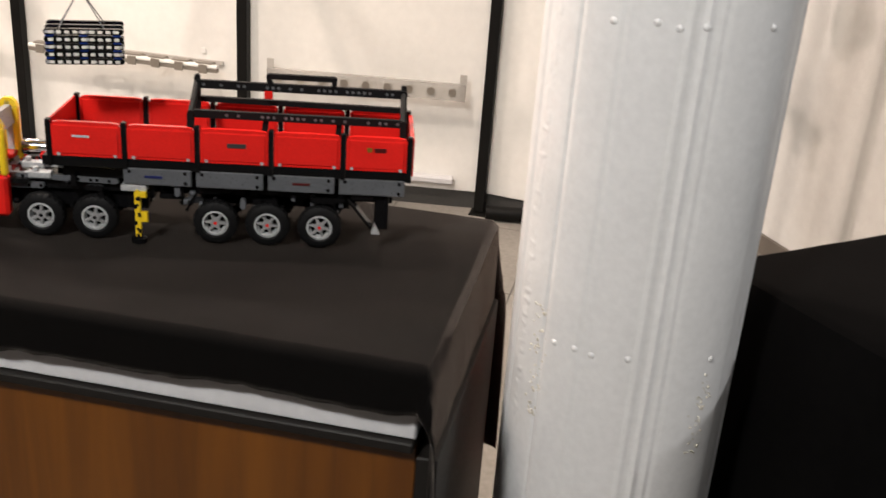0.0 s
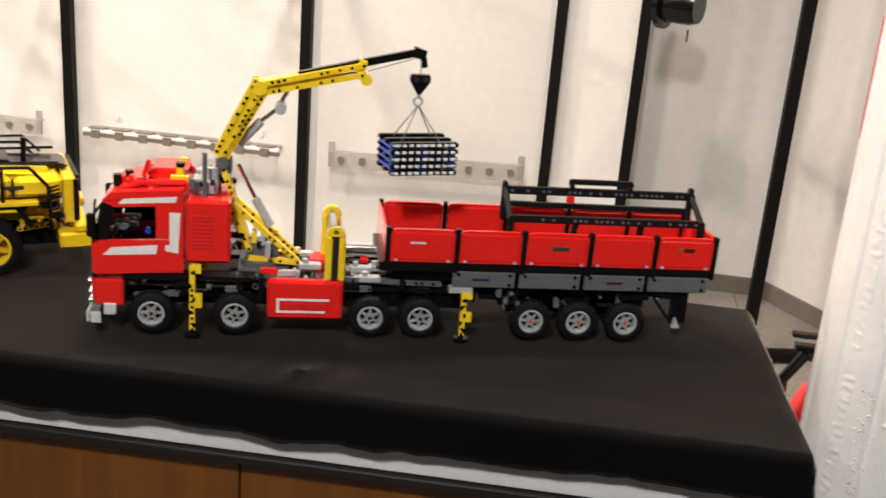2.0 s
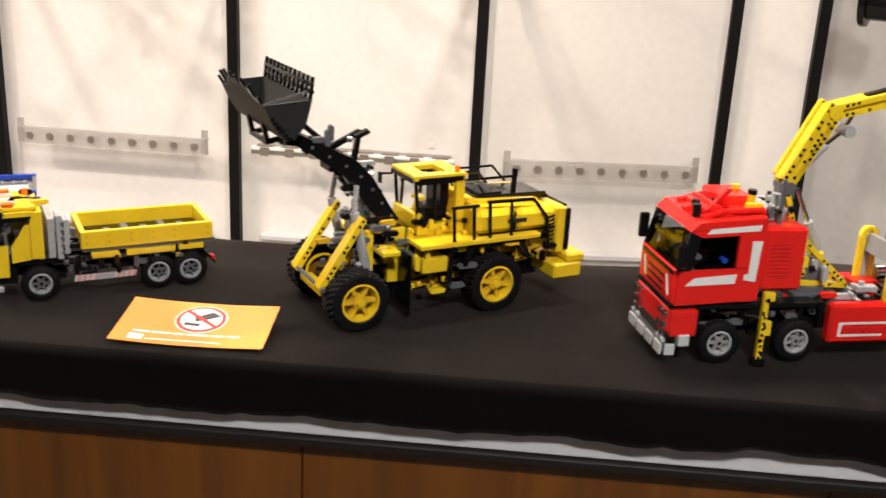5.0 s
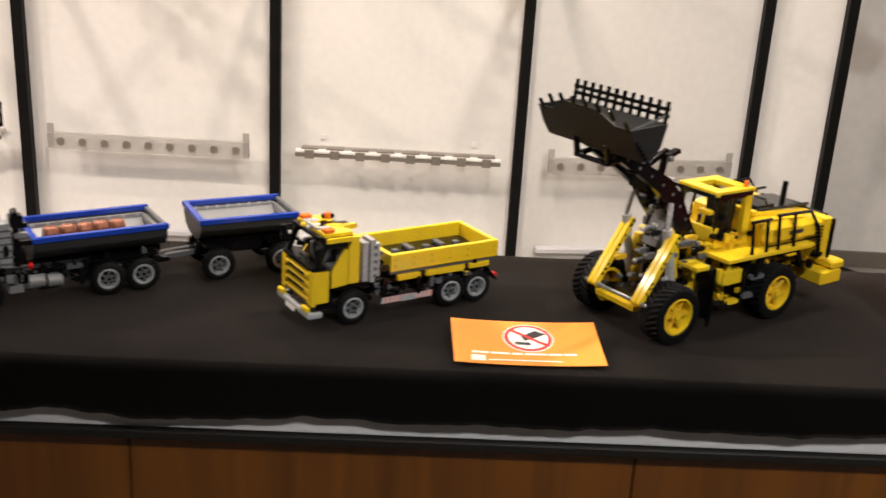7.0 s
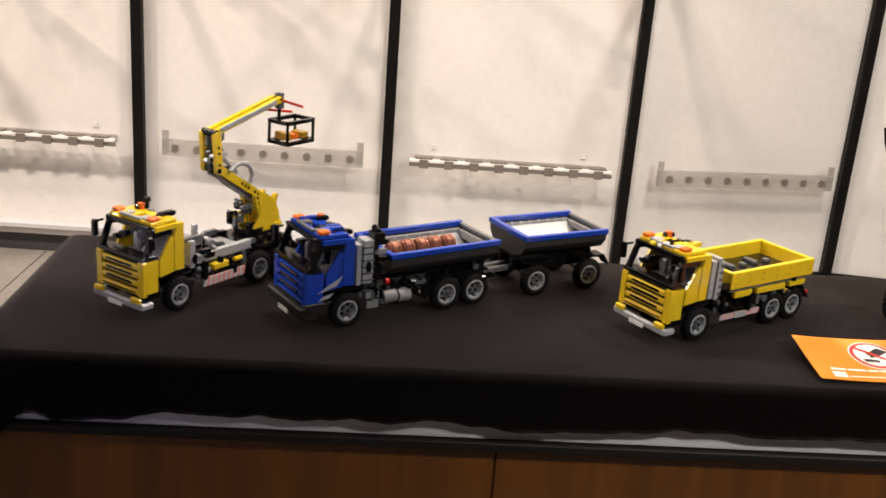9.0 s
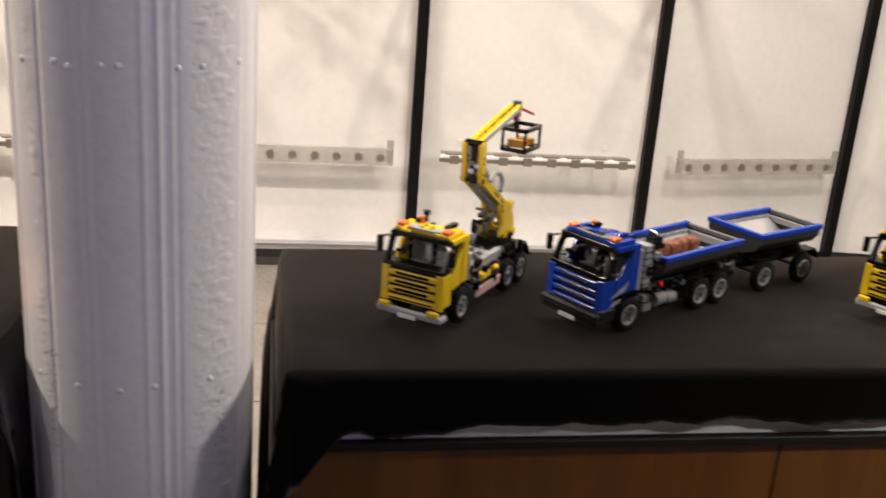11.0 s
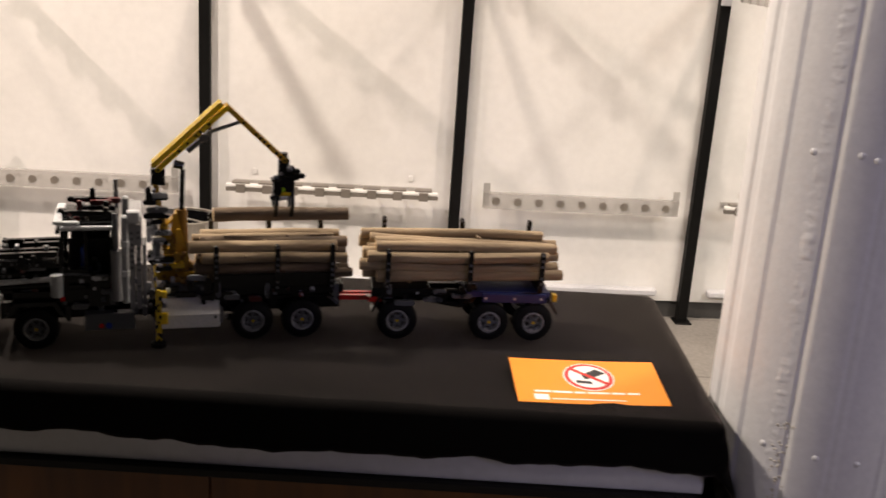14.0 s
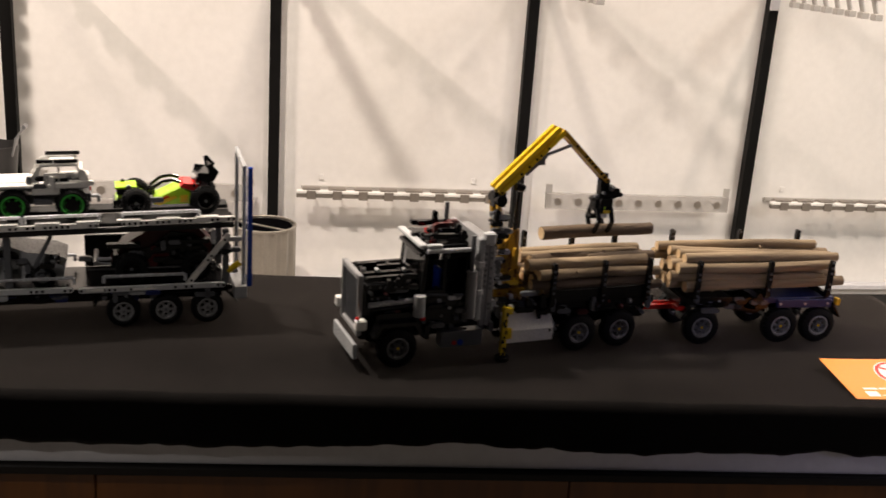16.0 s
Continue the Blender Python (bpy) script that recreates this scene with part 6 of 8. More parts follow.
g = Geo().add(verts, [(i * n + k, i * n + (k + 1) % n, (i + 1) * n + (k + 1) % n, (i + 1) * n + k) for i in range(6) for k in range(n)] + [tuple(range(n)), tuple(range(6 * n, 7 * n))])
part("bent_hose", g, LIGHT, hoist, "bent light grey hose")
part("crane_black", Geo().box(0.104, 0.114, HY - 0.005, HY + 0.005, 0.180, 0.246).rod((0.108, HY - 0.019, 0.186), (0.108, HY + 0.019, 0.186), 0.004, 10).rod((0.106, HY - 0.014, 0.243), (0.106, HY + 0.014, 0.243), 0.0055, 10).rod((0.19, HY, 0.068), (0.19, HY, 0.078), 0.024, 20), BLACK, hoist)
basket = part("basket", Geo().box(0.252, 0.262, HY - 0.006, HY + 0.006, 0.262, 0.288), GREY, hoist)
g = Geo()
for x in (0.256, 0.318):
    for y in (HY - 0.020, HY + 0.020):
        g.rod((x, y, 0.206), (x, y, 0.240), 0.0026, 8)
for z in (0.206, 0.240):
    for y in (HY - 0.020, HY + 0.020):
        g.arm((0.256, y, z), (0.318, y, z), None, (0, 0, 1), 0.006, 0.006)
    for x in (0.256, 0.318):
        g.arm((x, HY - 0.020, z), (x, HY + 0.020, z), None, (0, 0, 1), 0.006, 0.006)
g.rod((0.257, HY, 0.264), (0.257, HY, 0.242), 0.003, 8)
part("basket_cage", g, BLACK, basket, "black basket frame")
part("basket_goods", Geo().box(0.262, 0.272, HY - 0.014, HY + 0.014, 0.2095, 0.222).box(0.300, 0.314, HY - 0.014, HY + 0.014, 0.2095, 0.219), AMBER, basket)
part("basket_lamp", Geo().box(0.276, 0.292, HY - 0.012, HY + 0.012, 0.2095, 0.218), ORANGE, basket)

# blue tipper truck
SW = 0.112
tipper = thing("tipper_truck", pose(-2.582, 1.039, TOP + 0.0035, 0, 0, 32.5), "blue toy tipper truck carrying brown barrels", "toy truck")
wheels(tipper, SMALL, HUB_GREY, (0.0, 0.173, 0.226), 0.025, SW)
small_cab(tipper, BLUE, SW, GREY, False)
small_chassis(tipper, 0.255, SW)
part("cab_stickers", Geo().prism([(-0.050, 0.058), (-0.020, 0.066), (-0.010, 0.080), (-0.030, 0.070)], 0.0012, 0.0019).prism([(-0.048, 0.046), (-0.030, 0.050), (-0.024, 0.056), (-0.040, 0.053)], 0.0012, 0.0019), LIGHT, tipper)
part("engine_stack", Geo().box(0.014, 0.022, 0.006, SW - 0.006, 0.060, 0.122).box(0.024, 0.040, 0.004, 0.026, 0.062, 0.128).box(0.024, 0.040, SW - 0.026, SW - 0.004, 0.062, 0.118), LIGHT, tipper, "light grey stack behind the cab")
g = Geo()
for k in range(6):
    g.box(0.0225, 0.0415, 0.0028, 0.027, 0.066 + 0.010 * k, 0.069 + 0.010 * k, 0.0004)
part("stack_ribs", g, GREY, tipper)
part("intake", Geo().rod((0.048, 0.012, 0.06), (0.048, 0.012, 0.132), 0.0045, 10).box(0.040, 0.058, 0.003, 0.022, 0.124, 0.138).rod((0.048, 0.006, 0.138), (0.048, 0.02, 0.142), 0.005, 8), BLACK, tipper)
part("side_fittings", Geo().rod((0.060, 0.008, 0.036), (0.082, 0.008, 0.036), 0.0105, 14).rod((0.086, 0.008, 0.034), (0.106, 0.008, 0.034), 0.0105, 14).box(0.032, 0.052, 0.003, 0.016, 0.022, 0.034).box(0.030, 0.052, 0.003, 0.016, 0.038, 0.048), RIM, tipper)
connectors(tipper, 81, (0.012, 0.06), (0.004, 0.03), (0.06, 0.13), 16, (GREY, BLACK, RIM))
connectors(tipper, 82, (0.03, 0.14), (0.002, 0.012), (0.026, 0.056), 16, (BLACK, GREY, BLACK))
part("red_bush", Geo().rod((0.060, 0.002, 0.062), (0.066, 0.002, 0.062), 0.005, 10), RED, tipper)


def hopper(parent, x0, x1, width, z0, z1):
    """A dark half-round trough with a blue rim and a light grey inside."""
    side = [(0.034, z0), (0.012, z0 + 0.008), (0.001, z0 + 0.022), (0.0, z1), (0.006, z1), (0.007, z0 + 0.024), (0.016, z0 + 0.013), (0.036, z0 + 0.006)]
    g = Geo()
    for flip in (0, 1):
        pts = [((width - y) if flip else y, z) for y, z in side]
        n = len(pts)
        verts = [(x0, y, z) for y, z in pts] + [(x1, y, z) for y, z in pts]
        g.add(verts, [(k, (k + 1) % n, n + (k + 1) % n, n + k) for k in range(n)] + [tuple(range(n)), tuple(range(n, 2 * n))])
    g.box(x0, x1, 0.034, width - 0.034, z0, z0 + 0.006)
    for x in (x0 - 0.003, x1):
        n = 6
        outline = [(0.034, z0), (0.012, z0 + 0.008), (0.001, z0 + 0.022), (0.0, z1), (width, z1), (width - 0.001, z0 + 0.022), (width - 0.012, z0 + 0.008), (width - 0.034, z0)]
        k = len(outline)
        g.add([(x, y, z) for y, z in outline] + [(x + 0.003, y, z) for y, z in outline], [(i, (i + 1) % k, k + (i + 1) % k, k + i) for i in range(k)] + [tuple(range(k)), tuple(range(k, 2 * k))])
    trough = part("hopper", g, SLATE, parent, "dark grey hopper")
    part("hopper_rim", Geo().box(x0 - 0.005, x1 + 0.005, -0.003, 0.006, z1 + 0.0005, z1 + 0.009, 0.001).box(x0 - 0.005, x1 + 0.005, width - 0.006, width + 0.003, z1 + 0.0005, z1 + 0.009, 0.001).box(x0 - 0.005, x0 + 0.004, 0.0062, width - 0.0062, z1 + 0.0005, z1 + 0.009, 0.001), BLUE, trough, "blue rim")
    part("end_flap", Geo().box(x1 - 0.002, x1 + 0.005, 0.0062, width - 0.0062, z1 + 0.0005, z1 + 0.007, 0.001), GREY, trough)
    g = Geo().box(x0 + 0.001, x1 - 0.001, 0.0365, width - 0.0365, z0 + 0.0062, z0 + 0.009).box(x0 + 0.004, x1 - 0.004, width - 0.012, width - 0.0075, z0 + 0.026, z1 - 0.001).box(x1 - 0.008, x1 - 0.0005, 0.012, width - 0.0125, z0 + 0.02, z1 - 0.002)
    g.box(x0 + 0.0005, x0 + 0.004, 0.012, width - 0.0125, z0 + 0.02, z1 - 0.002)
    for flip in (0, 1):
        a, b = ((width - 0.037, width - 0.010) if flip else (0.037, 0.010))
        g.bar((x0 + 0.002, (a + b) / 2, z0 + 0.0178), (x1 - 0.002, (a + b) / 2, z0 + 0.0178), 0.0322, 0.0015, (0, b - a, 0.0185))
    part("hopper_lining", g, RIM, trough)
    g = Geo()
    for k in range(8):
        x = x0 + 0.014 + (x1 - x0 - 0.028) * k / 7
        g.rod((x, width - 0.0128, z0 + 0.031), (x, width - 0.0118, z0 + 0.031), 0.0032, 8).box(x - 0.004, x + 0.004, 0.045, width - 0.045, z0 + 0.0092, z0 + 0.013)
    part("lining_studs", g, SILVER, trough)


hopper(tipper, 0.072, 0.262, SW, 0.060, 0.094)
part("hopper_cradle", Geo().box(0.066, 0.262, 0.03, SW - 0.03, 0.050, 0.0595).box(0.148, 0.250, 0.004, 0.030, 0.0535, 0.057).box(0.148, 0.250, SW - 0.030, SW - 0.004, 0.0535, 0.057), BLACK, tipper)
for k in range(5):
    solid("toy_barrel", Geo().lathe([(0.0001, -0.0108), (0.0105, -0.0108), (0.0120, -0.0075), (0.0134, -0.006), (0.0134, -0.004), (0.0126, -0.003), (0.0126, 0.003), (0.0134, 0.004), (0.0134, 0.006), (0.0120, 0.0075), (0.0105, 0.0108), (0.0001, 0.0108)], 22, pose(0, 0, 0, 0, 0, 90)), COPPER, tipper.matrix_basis @ pose(0.104 + 0.0245 * k, 0.054 + 0.002 * (k % 2), 0.0895), "small brown plastic barrel lying in the blue tipper", "toy barrel", "barrels in the tipper")

# trailer of the blue truck
drawn = thing("tipper_trailer", pose(-2.288, 1.221, TOP + 0.0025, 0, 0, 27.5), "dark grey toy trailer with a blue-rimmed hopper", "toy trailer")
wheels(drawn, SMALL, HUB_GREY, (0.0, 0.105), 0.025, SW)
g, pins = Geo(), Geo()
g.box(-0.03, 0.13, 0.034, 0.044, 0.034, 0.054).box(-0.03, 0.13, SW - 0.044, SW - 0.034, 0.034, 0.054).box(-0.025, 0.125, 0.03, SW - 0.03, 0.054, 0.0615).bar((-0.03, SW / 2, 0.034), (-0.075, SW / 2, 0.034), 0.014, 0.008)
g.box(-0.022, 0.03, 0.004, 0.03, 0.0535, 0.057).box(0.08, 0.135, 0.004, 0.03, 0.0535, 0.057).bar((0.133, 0.014, 0.056), (0.146, 0.014, 0.038), 0.022, 0.003)
part("chassis", g, BLACK, drawn)
part("drawbar", Geo().arm((-0.075, SW / 2 - 0.01, 0.034), (-0.02, SW / 2 - 0.01, 0.038)).arm((-0.075, SW / 2 + 0.01, 0.034), (-0.02, SW / 2 + 0.01, 0.038)), GREY, drawn)
hopper(drawn, -0.026, 0.128, SW, 0.062, 0.094)

# ---- black log truck ----
LOGM = pose(-4.390, 1.077, TOP_LEFT + 0.001, 0, 0, 12.7) @ Matrix.Scale(0.985, 4)
GW = 0.118
LY = GW / 2
logger = thing("log_truck", LOGM, "black toy log truck with grey trim and a yellow loading crane", "toy truck")
wheels(logger, LOGGER, HUB_TAN, (0.0, 0.303, 0.377), 0.0312, GW)
part("chassis", Geo().box(-0.05, 0.44, 0.036, 0.048, 0.036, 0.060).box(-0.05, 0.44, GW - 0.048, GW - 0.036, 0.036, 0.060).box(0.0, 0.28, 0.048, GW - 0.048, 0.03, 0.056).box(0.28, 0.42, 0.008, 0.032, 0.064, 0.068).box(0.28, 0.42, GW - 0.032, GW - 0.008, 0.064, 0.068).box(0.245, 0.44, 0.01, GW - 0.01, 0.069, 0.082), BLACK, logger)
hood = part("hood", Geo().box(-0.048, 0.030, 0.026, GW - 0.026, 0.074, 0.126, 0.004).box(-0.03, 0.044, 0.010, 0.020, 0.064, 0.085).box(-0.03, 0.044, GW - 0.020, GW - 0.010, 0.064, 0.085), BLACK, logger, "glossy black hood")
g, pins = Geo(), Geo()
for y in (0.024, 0.044, GW - 0.044, GW - 0.024):
    g.arm((-0.044, y, 0.1345), (0.028, y, 0.136), None)
for y in (0.0165, GW - 0.0165):
    g.arm((-0.044, y, 0.126), (0.028, y, 0.122), pins).arm((-0.040, y, 0.108), (0.028, y, 0.106), pins).rod((-0.044, y - 0.002, 0.092), (0.022, y - 0.002, 0.094), 0.006, 12)
part("hood_beams", g, BLACK, hood)
connectors(logger, 91, (-0.044, 0.02), (0.010, 0.022), (0.074, 0.130), 26, (BLACK, BLACK, BLACK, GREY, DEEP_RED))
connectors(logger, 92, (0.04, 0.112), (0.010, 0.06), (0.066, 0.12), 34, (BLACK, BLACK, GREY, NAVY))
connectors(logger, 93, (0.034, 0.104), (0.016, 0.09), (0.190, 0.200), 22, (BLACK, GREY, BLACK, DEEP_RED, BLACK))
connectors(logger, 94, (0.04, 0.30), (0.004, 0.02), (0.030, 0.066), 40, (BLACK, BLACK, GREY))
connectors(logger, 95, (0.165, 0.24), (0.02, 0.09), (0.072, 0.10), 34, (OCHRE, GOLD, BLACK, LIGHT, GREY, WHITE))
connectors(logger, 100, (0.152, 0.168), (LY - 0.030, LY - 0.012), (0.10, 0.226), 46, (BLACK, BLACK, GREY, PALE, LIGHT))
connectors(logger, 101, (0.170, 0.215), (LY - 0.024, LY - 0.012), (0.090, 0.150), 22, (AMBER, OCHRE, AMBER, YELLOW, WHITE))
connectors(logger, 106, (0.036, 0.108), (0.002, 0.010), (0.064, 0.112), 26, (BLACK, BLACK, GREY, BLACK, SILVER))
connectors(logger, 107, (0.150, 0.26), (0.002, 0.020), (0.070, 0.082), 18, (WHITE, LIGHT, BLACK, BLACK, GREY))
connectors(logger, 96, (0.24, 0.43), (0.004, 0.014), (0.062, 0.080), 24, (BLACK, BLACK, DEEP_RED, BLACK, GREY))
# the pale pieces on the hood top stand in for highlights
connectors(logger, 99, (-0.048, 0.02), (0.022, 0.09), (0.138, 0.142), 9, (RIM, BLACK, LIGHT))
# silver rods added for the reflected line along the glossy hood
part("hood_glints", Geo().rod((-0.046, 0.0085, 0.100), (0.026, 0.0085, 0.104), 0.0042, 12).rod((-0.046, GW - 0.0085, 0.100), (0.026, GW - 0.0085, 0.104), 0.0042, 12), SILVER, hood, "silver rod standing in for a reflection along the hood")
part("hood_pins", pins, GREY, hood, kind="stuff")
g = Geo().box(-0.061, -0.053, 0.016, 0.022, 0.050, 0.144, 0.002).box(-0.061, -0.053, GW - 0.022, GW - 0.016, 0.050, 0.144, 0.002).box(-0.061, -0.052, 0.022, GW - 0.022, 0.134, 0.144, 0.002).box(-0.060, -0.052, 0.022, GW - 0.022, 0.050, 0.058, 0.002)
grille = part("grille_frame", g, RIM, logger, "grey grille frame")
g = Geo()
for k in range(8):
    g.box(-0.0575, -0.054, 0.028 + 0.0084 * k, 0.0315 + 0.0084 * k, 0.060, 0.130, 0.0004)
part("grille_bars", g, GREY, grille)
part("bumper", Geo().box(-0.068, -0.062, 0.006, GW - 0.006, 0.018, 0.042, 0.002), LIGHT, logger, "light grey bumper")
part("lamps", Geo().box(-0.066, -0.050, 0.000, 0.014, 0.064, 0.080, 0.002).box(-0.066, -0.050, GW - 0.014, GW, 0.064, 0.080, 0.002), WHITE, logger)
part("turn_lamps", Geo().box(-0.0665, -0.061, 0.002, 0.006, 0.081, 0.085, 0.001).rod((0.034, 0.006, 0.074), (0.040, 0.006, 0.074), 0.0035, 8), RED, logger)
part("fenders", Geo().prism([(-0.040, 0.05), (-0.034, 0.05), (-0.024, 0.066), (0.024, 0.066), (0.034, 0.05), (0.040, 0.05), (0.028, 0.072), (-0.028, 0.072)], 0.0, 0.022).prism([(-0.040, 0.05), (-0.034, 0.05), (-0.024, 0.066), (0.024, 0.066), (0.034, 0.05), (0.040, 0.05), (0.028, 0.072), (-0.028, 0.072)], GW - 0.022, GW), BLACK, logger)
cab = Geo()
for y0, y1 in ((0.008, 0.014), (GW - 0.014, GW - 0.008)):
    cab.prism([(0.034, 0.062), (0.112, 0.062), (0.112, 0.108), (0.034, 0.114)], y0, y1)
    cab.prism([(0.102, 0.108), (0.112, 0.108), (0.112, 0.176), (0.104, 0.176)], y0, y1)
    cab.bar((0.036, (y0 + y1) / 2, 0.114), (0.040, (y0 + y1) / 2, 0.172), 0.006, 0.006).bar((0.070, (y0 + y1) / 2, 0.110), (0.070, (y0 + y1) / 2, 0.172), 0.005, 0.005)
cab.box(0.108, 0.1125, 0.0142, GW - 0.0142, 0.062, 0.176).box(0.036, 0.112, 0.008, GW - 0.008, 0.1725, 0.181, 0.002).box(0.036, 0.108, 0.0142, GW - 0.0142, 0.058, 0.064)
cab = part("cab", cab, BLACK, logger, "black cab")
# black panels added in place of the shade inside the cab
part("cab_dark_fill", Geo().box(0.044, 0.100, GW - 0.0125, GW - 0.0095, 0.110, 0.1715).box(0.044, 0.106, 0.05, 0.054, 0.066, 0.15), BUCKET, cab)
part("windscreen", Geo().prism([(0.034, 0.115), (0.0355, 0.115), (0.0395, 0.172), (0.038, 0.172)], 0.016, GW - 0.016), CLEAR, cab)
part("blue_seat", Geo().box(0.062, 0.070, 0.022, 0.040, 0.100, 0.146, 0.003).box(0.052, 0.07, 0.022, 0.040, 0.092, 0.0995, 0.003), BLUE, cab, "blue seat")
part("roof_fairing", Geo().box(0.040, 0.052, 0.014, GW - 0.014, 0.1815, 0.187).box(0.030, 0.0355, 0.012, GW - 0.012, 0.168, 0.174, 0.001), BLACK, cab, "black sun visor")
part("roof_front", Geo().box(0.028, 0.040, 0.008, GW - 0.008, 0.1822, 0.1880, 0.002).box(0.040, 0.062, 0.004, 0.012, 0.1822, 0.1880, 0.001), PALE, cab, "pale roof edge")
part("roof_tubes", Geo().rod((0.038, 0.005, 0.1785), (0.108, 0.005, 0.1785), 0.0036, 12).rod((0.038, GW - 0.005, 0.1785), (0.108, GW - 0.005, 0.1785), 0.0036, 12), SILVER, cab, "silver roof tube")
part("door_bar", Geo().rod((0.040, 0.0055, 0.112), (0.100, 0.0055, 0.108), 0.0022, 8), GREY, cab)
part("roof_beams", Geo().arm((0.050, 0.024, 0.196), (0.104, 0.024, 0.194)).arm((0.046, GW - 0.024, 0.198), (0.108, GW - 0.024, 0.196)).arm((0.060, GW / 2, 0.194), (0.106, GW / 2, 0.192)).box(0.052, 0.108, 0.016, GW - 0.016, 0.1815, 0.186), BLACK, cab)
part("roof_lamps", Geo().box(0.054, 0.062, 0.032, 0.040, 0.1866, 0.193).box(0.060, 0.068, GW - 0.05, GW - 0.04, 0.1866, 0.193), SIGNAL, cab)
part("air_cleaner", Geo().rod((0.030, 0.003, 0.080), (0.030, 0.003, 0.112), 0.0088, 16).rod((0.030, GW - 0.003, 0.080), (0.030, GW - 0.003, 0.112), 0.0088, 16), LIGHT, logger, "silver air cleaner")
part("pipes", Geo().rod((0.110, 0.003, 0.145), (0.110, 0.003, 0.200), 0.0034, 10).rod((0.110, GW - 0.003, 0.145), (0.110, GW - 0.003, 0.222), 0.0034, 10), GREY, logger)
part("muffler", Geo().rod((0.1115, 0.003, 0.072), (0.1115, 0.003, 0.146), 0.0085, 16), RIM, logger, "grey muffler")
g, pins = Geo(), Geo()
for y in (0.006, GW - 0.006):
    g.arm((0.132, y, 0.060), (0.132, y, 0.188), pins).arm((0.141, y, 0.060), (0.141, y, 0.180), pins)
g.box(0.128, 0.146, 0.012, GW - 0.012, 0.150, 0.192).box(0.146, 0.152, 0.012, 0.05, 0.06, 0.15)
part("headboard", g, RIM, logger, "light grey headboard behind the cab")
part("headboard_panels", Geo().box(0.118, 0.1275, -0.002, 0.012, 0.066, 0.196, 0.003).box(0.118, 0.1275, GW - 0.012, GW + 0.002, 0.066, 0.196, 0.003), LIGHT, logger, "light grey upright stack")
part("stack_caps", Geo().box(0.1165, 0.129, -0.0035, 0.0135, 0.106, 0.118, 0.003).box(0.1165, 0.129, -0.0035, 0.0135, 0.150, 0.162, 0.003).box(0.126, 0.144, -0.003, 0.010, 0.186, 0.204, 0.002), PALE, logger)
part("headboard_pins", pins, GREY, logger, kind="stuff")
part("step", Geo().box(0.066, 0.134, 0.000, 0.018, 0.027, 0.052, 0.001).box(0.066, 0.134, GW - 0.018, GW, 0.027, 0.052, 0.001), GREY, logger)
part("blue_bush", Geo().rod((0.098, -0.0015, 0.034), (0.098, 0.0, 0.034), 0.0045, 10), BLUE, logger)
part("red_bush", Geo().rod((0.088, -0.0015, 0.034), (0.088, 0.0, 0.034), 0.0035, 10), RED, logger)
part("fuel_tank", Geo().prism([(-0.002, 0.026), (0.020, 0.022), (0.022, 0.068), (0.012, 0.068), (-0.002, 0.046)], -0.254, -0.172, pose(0, 0, 0, 0, 0, 90)).prism([(GW - 0.020, 0.022), (GW + 0.002, 0.026), (GW + 0.002, 0.046), (GW - 0.012, 0.068), (GW - 0.022, 0.068)], -0.254, -0.172, pose(0, 0, 0, 0, 0, 90)), WHITE, logger, "white tank")
part("tank_pins", spot_bolts([(0.178, -0.002, 0.042), (0.248, -0.002, 0.042)]), BLACK, logger)
stabiliser(logger, 0.167, -0.006, 0.084)
stabiliser(logger, 0.167, GW + 0.006, 0.084)
part("crane_foot", Geo().box(0.165, 0.235, LY - 0.024, LY + 0.024, 0.0625, 0.078).rod((0.195, LY, 0.078), (0.195, LY, 0.086), 0.023, 20), GREY, logger)
g, pins = Geo(), Geo()
for y in (LY - 0.012, LY + 0.012):
    g.arm((0.176, y, 0.090), (0.220, y, 0.090), pins).arm((0.206, y, 0.092), (0.172, y, 0.186), pins).arm((0.184, y, 0.092), (0.166, y, 0.236), pins).arm((0.172, y, 0.092), (0.190, y, 0.13), pins)
for z in (0.105, 0.125, 0.145, 0.165):
    g.bar((0.178, LY, z), (0.196 - 0.1 * (z - 0.105), LY, z + 0.012), 0.02, 0.004)
g.box(0.166, 0.220, LY - 0.018, LY + 0.018, 0.0865, 0.098)
part("mast_block", Geo().prism([(0.176, 0.0985), (0.222, 0.0985), (0.214, 0.112), (0.205, 0.150), (0.196, 0.186), (0.190, 0.186), (0.186, 0.140)], LY - 0.011, LY + 0.011), AMBER, logger, "amber crane mast")
part("column_ram", Geo().rod((0.206, LY, 0.098), (0.203, LY, 0.190), 0.0078, 12), OCHRE, logger, "brown ochre ram")
part("crane_beams", g, AMBER, logger, "amber lattice column")
part("column_pins", pins, OCHRE, logger, kind="stuff")
part("crane_joint", Geo().rod((0.169, LY - 0.017, 0.240), (0.169, LY + 0.017, 0.240), 0.009, 14).box(0.160, 0.180, LY - 0.008, LY + 0.008, 0.228, 0.252).rod((0.203, LY, 0.190), (0.205, LY, 0.250), 0.0038, 8).rod((0.192, LY - 0.012, 0.262), (0.206, LY - 0.012, 0.258), 0.006, 10), BLACK, logger)
g, pins = Geo(), Geo()
for y in (LY - 0.009, LY + 0.009):
    g.arm((0.170, y, 0.252), (0.266, y, 0.342), pins).arm((0.164, y, 0.259), (0.258, y, 0.348))
part("main_boom", g, YELLOW, logger, "yellow main boom")
part("boom_pins", pins, BLACK, logger, kind="stuff")
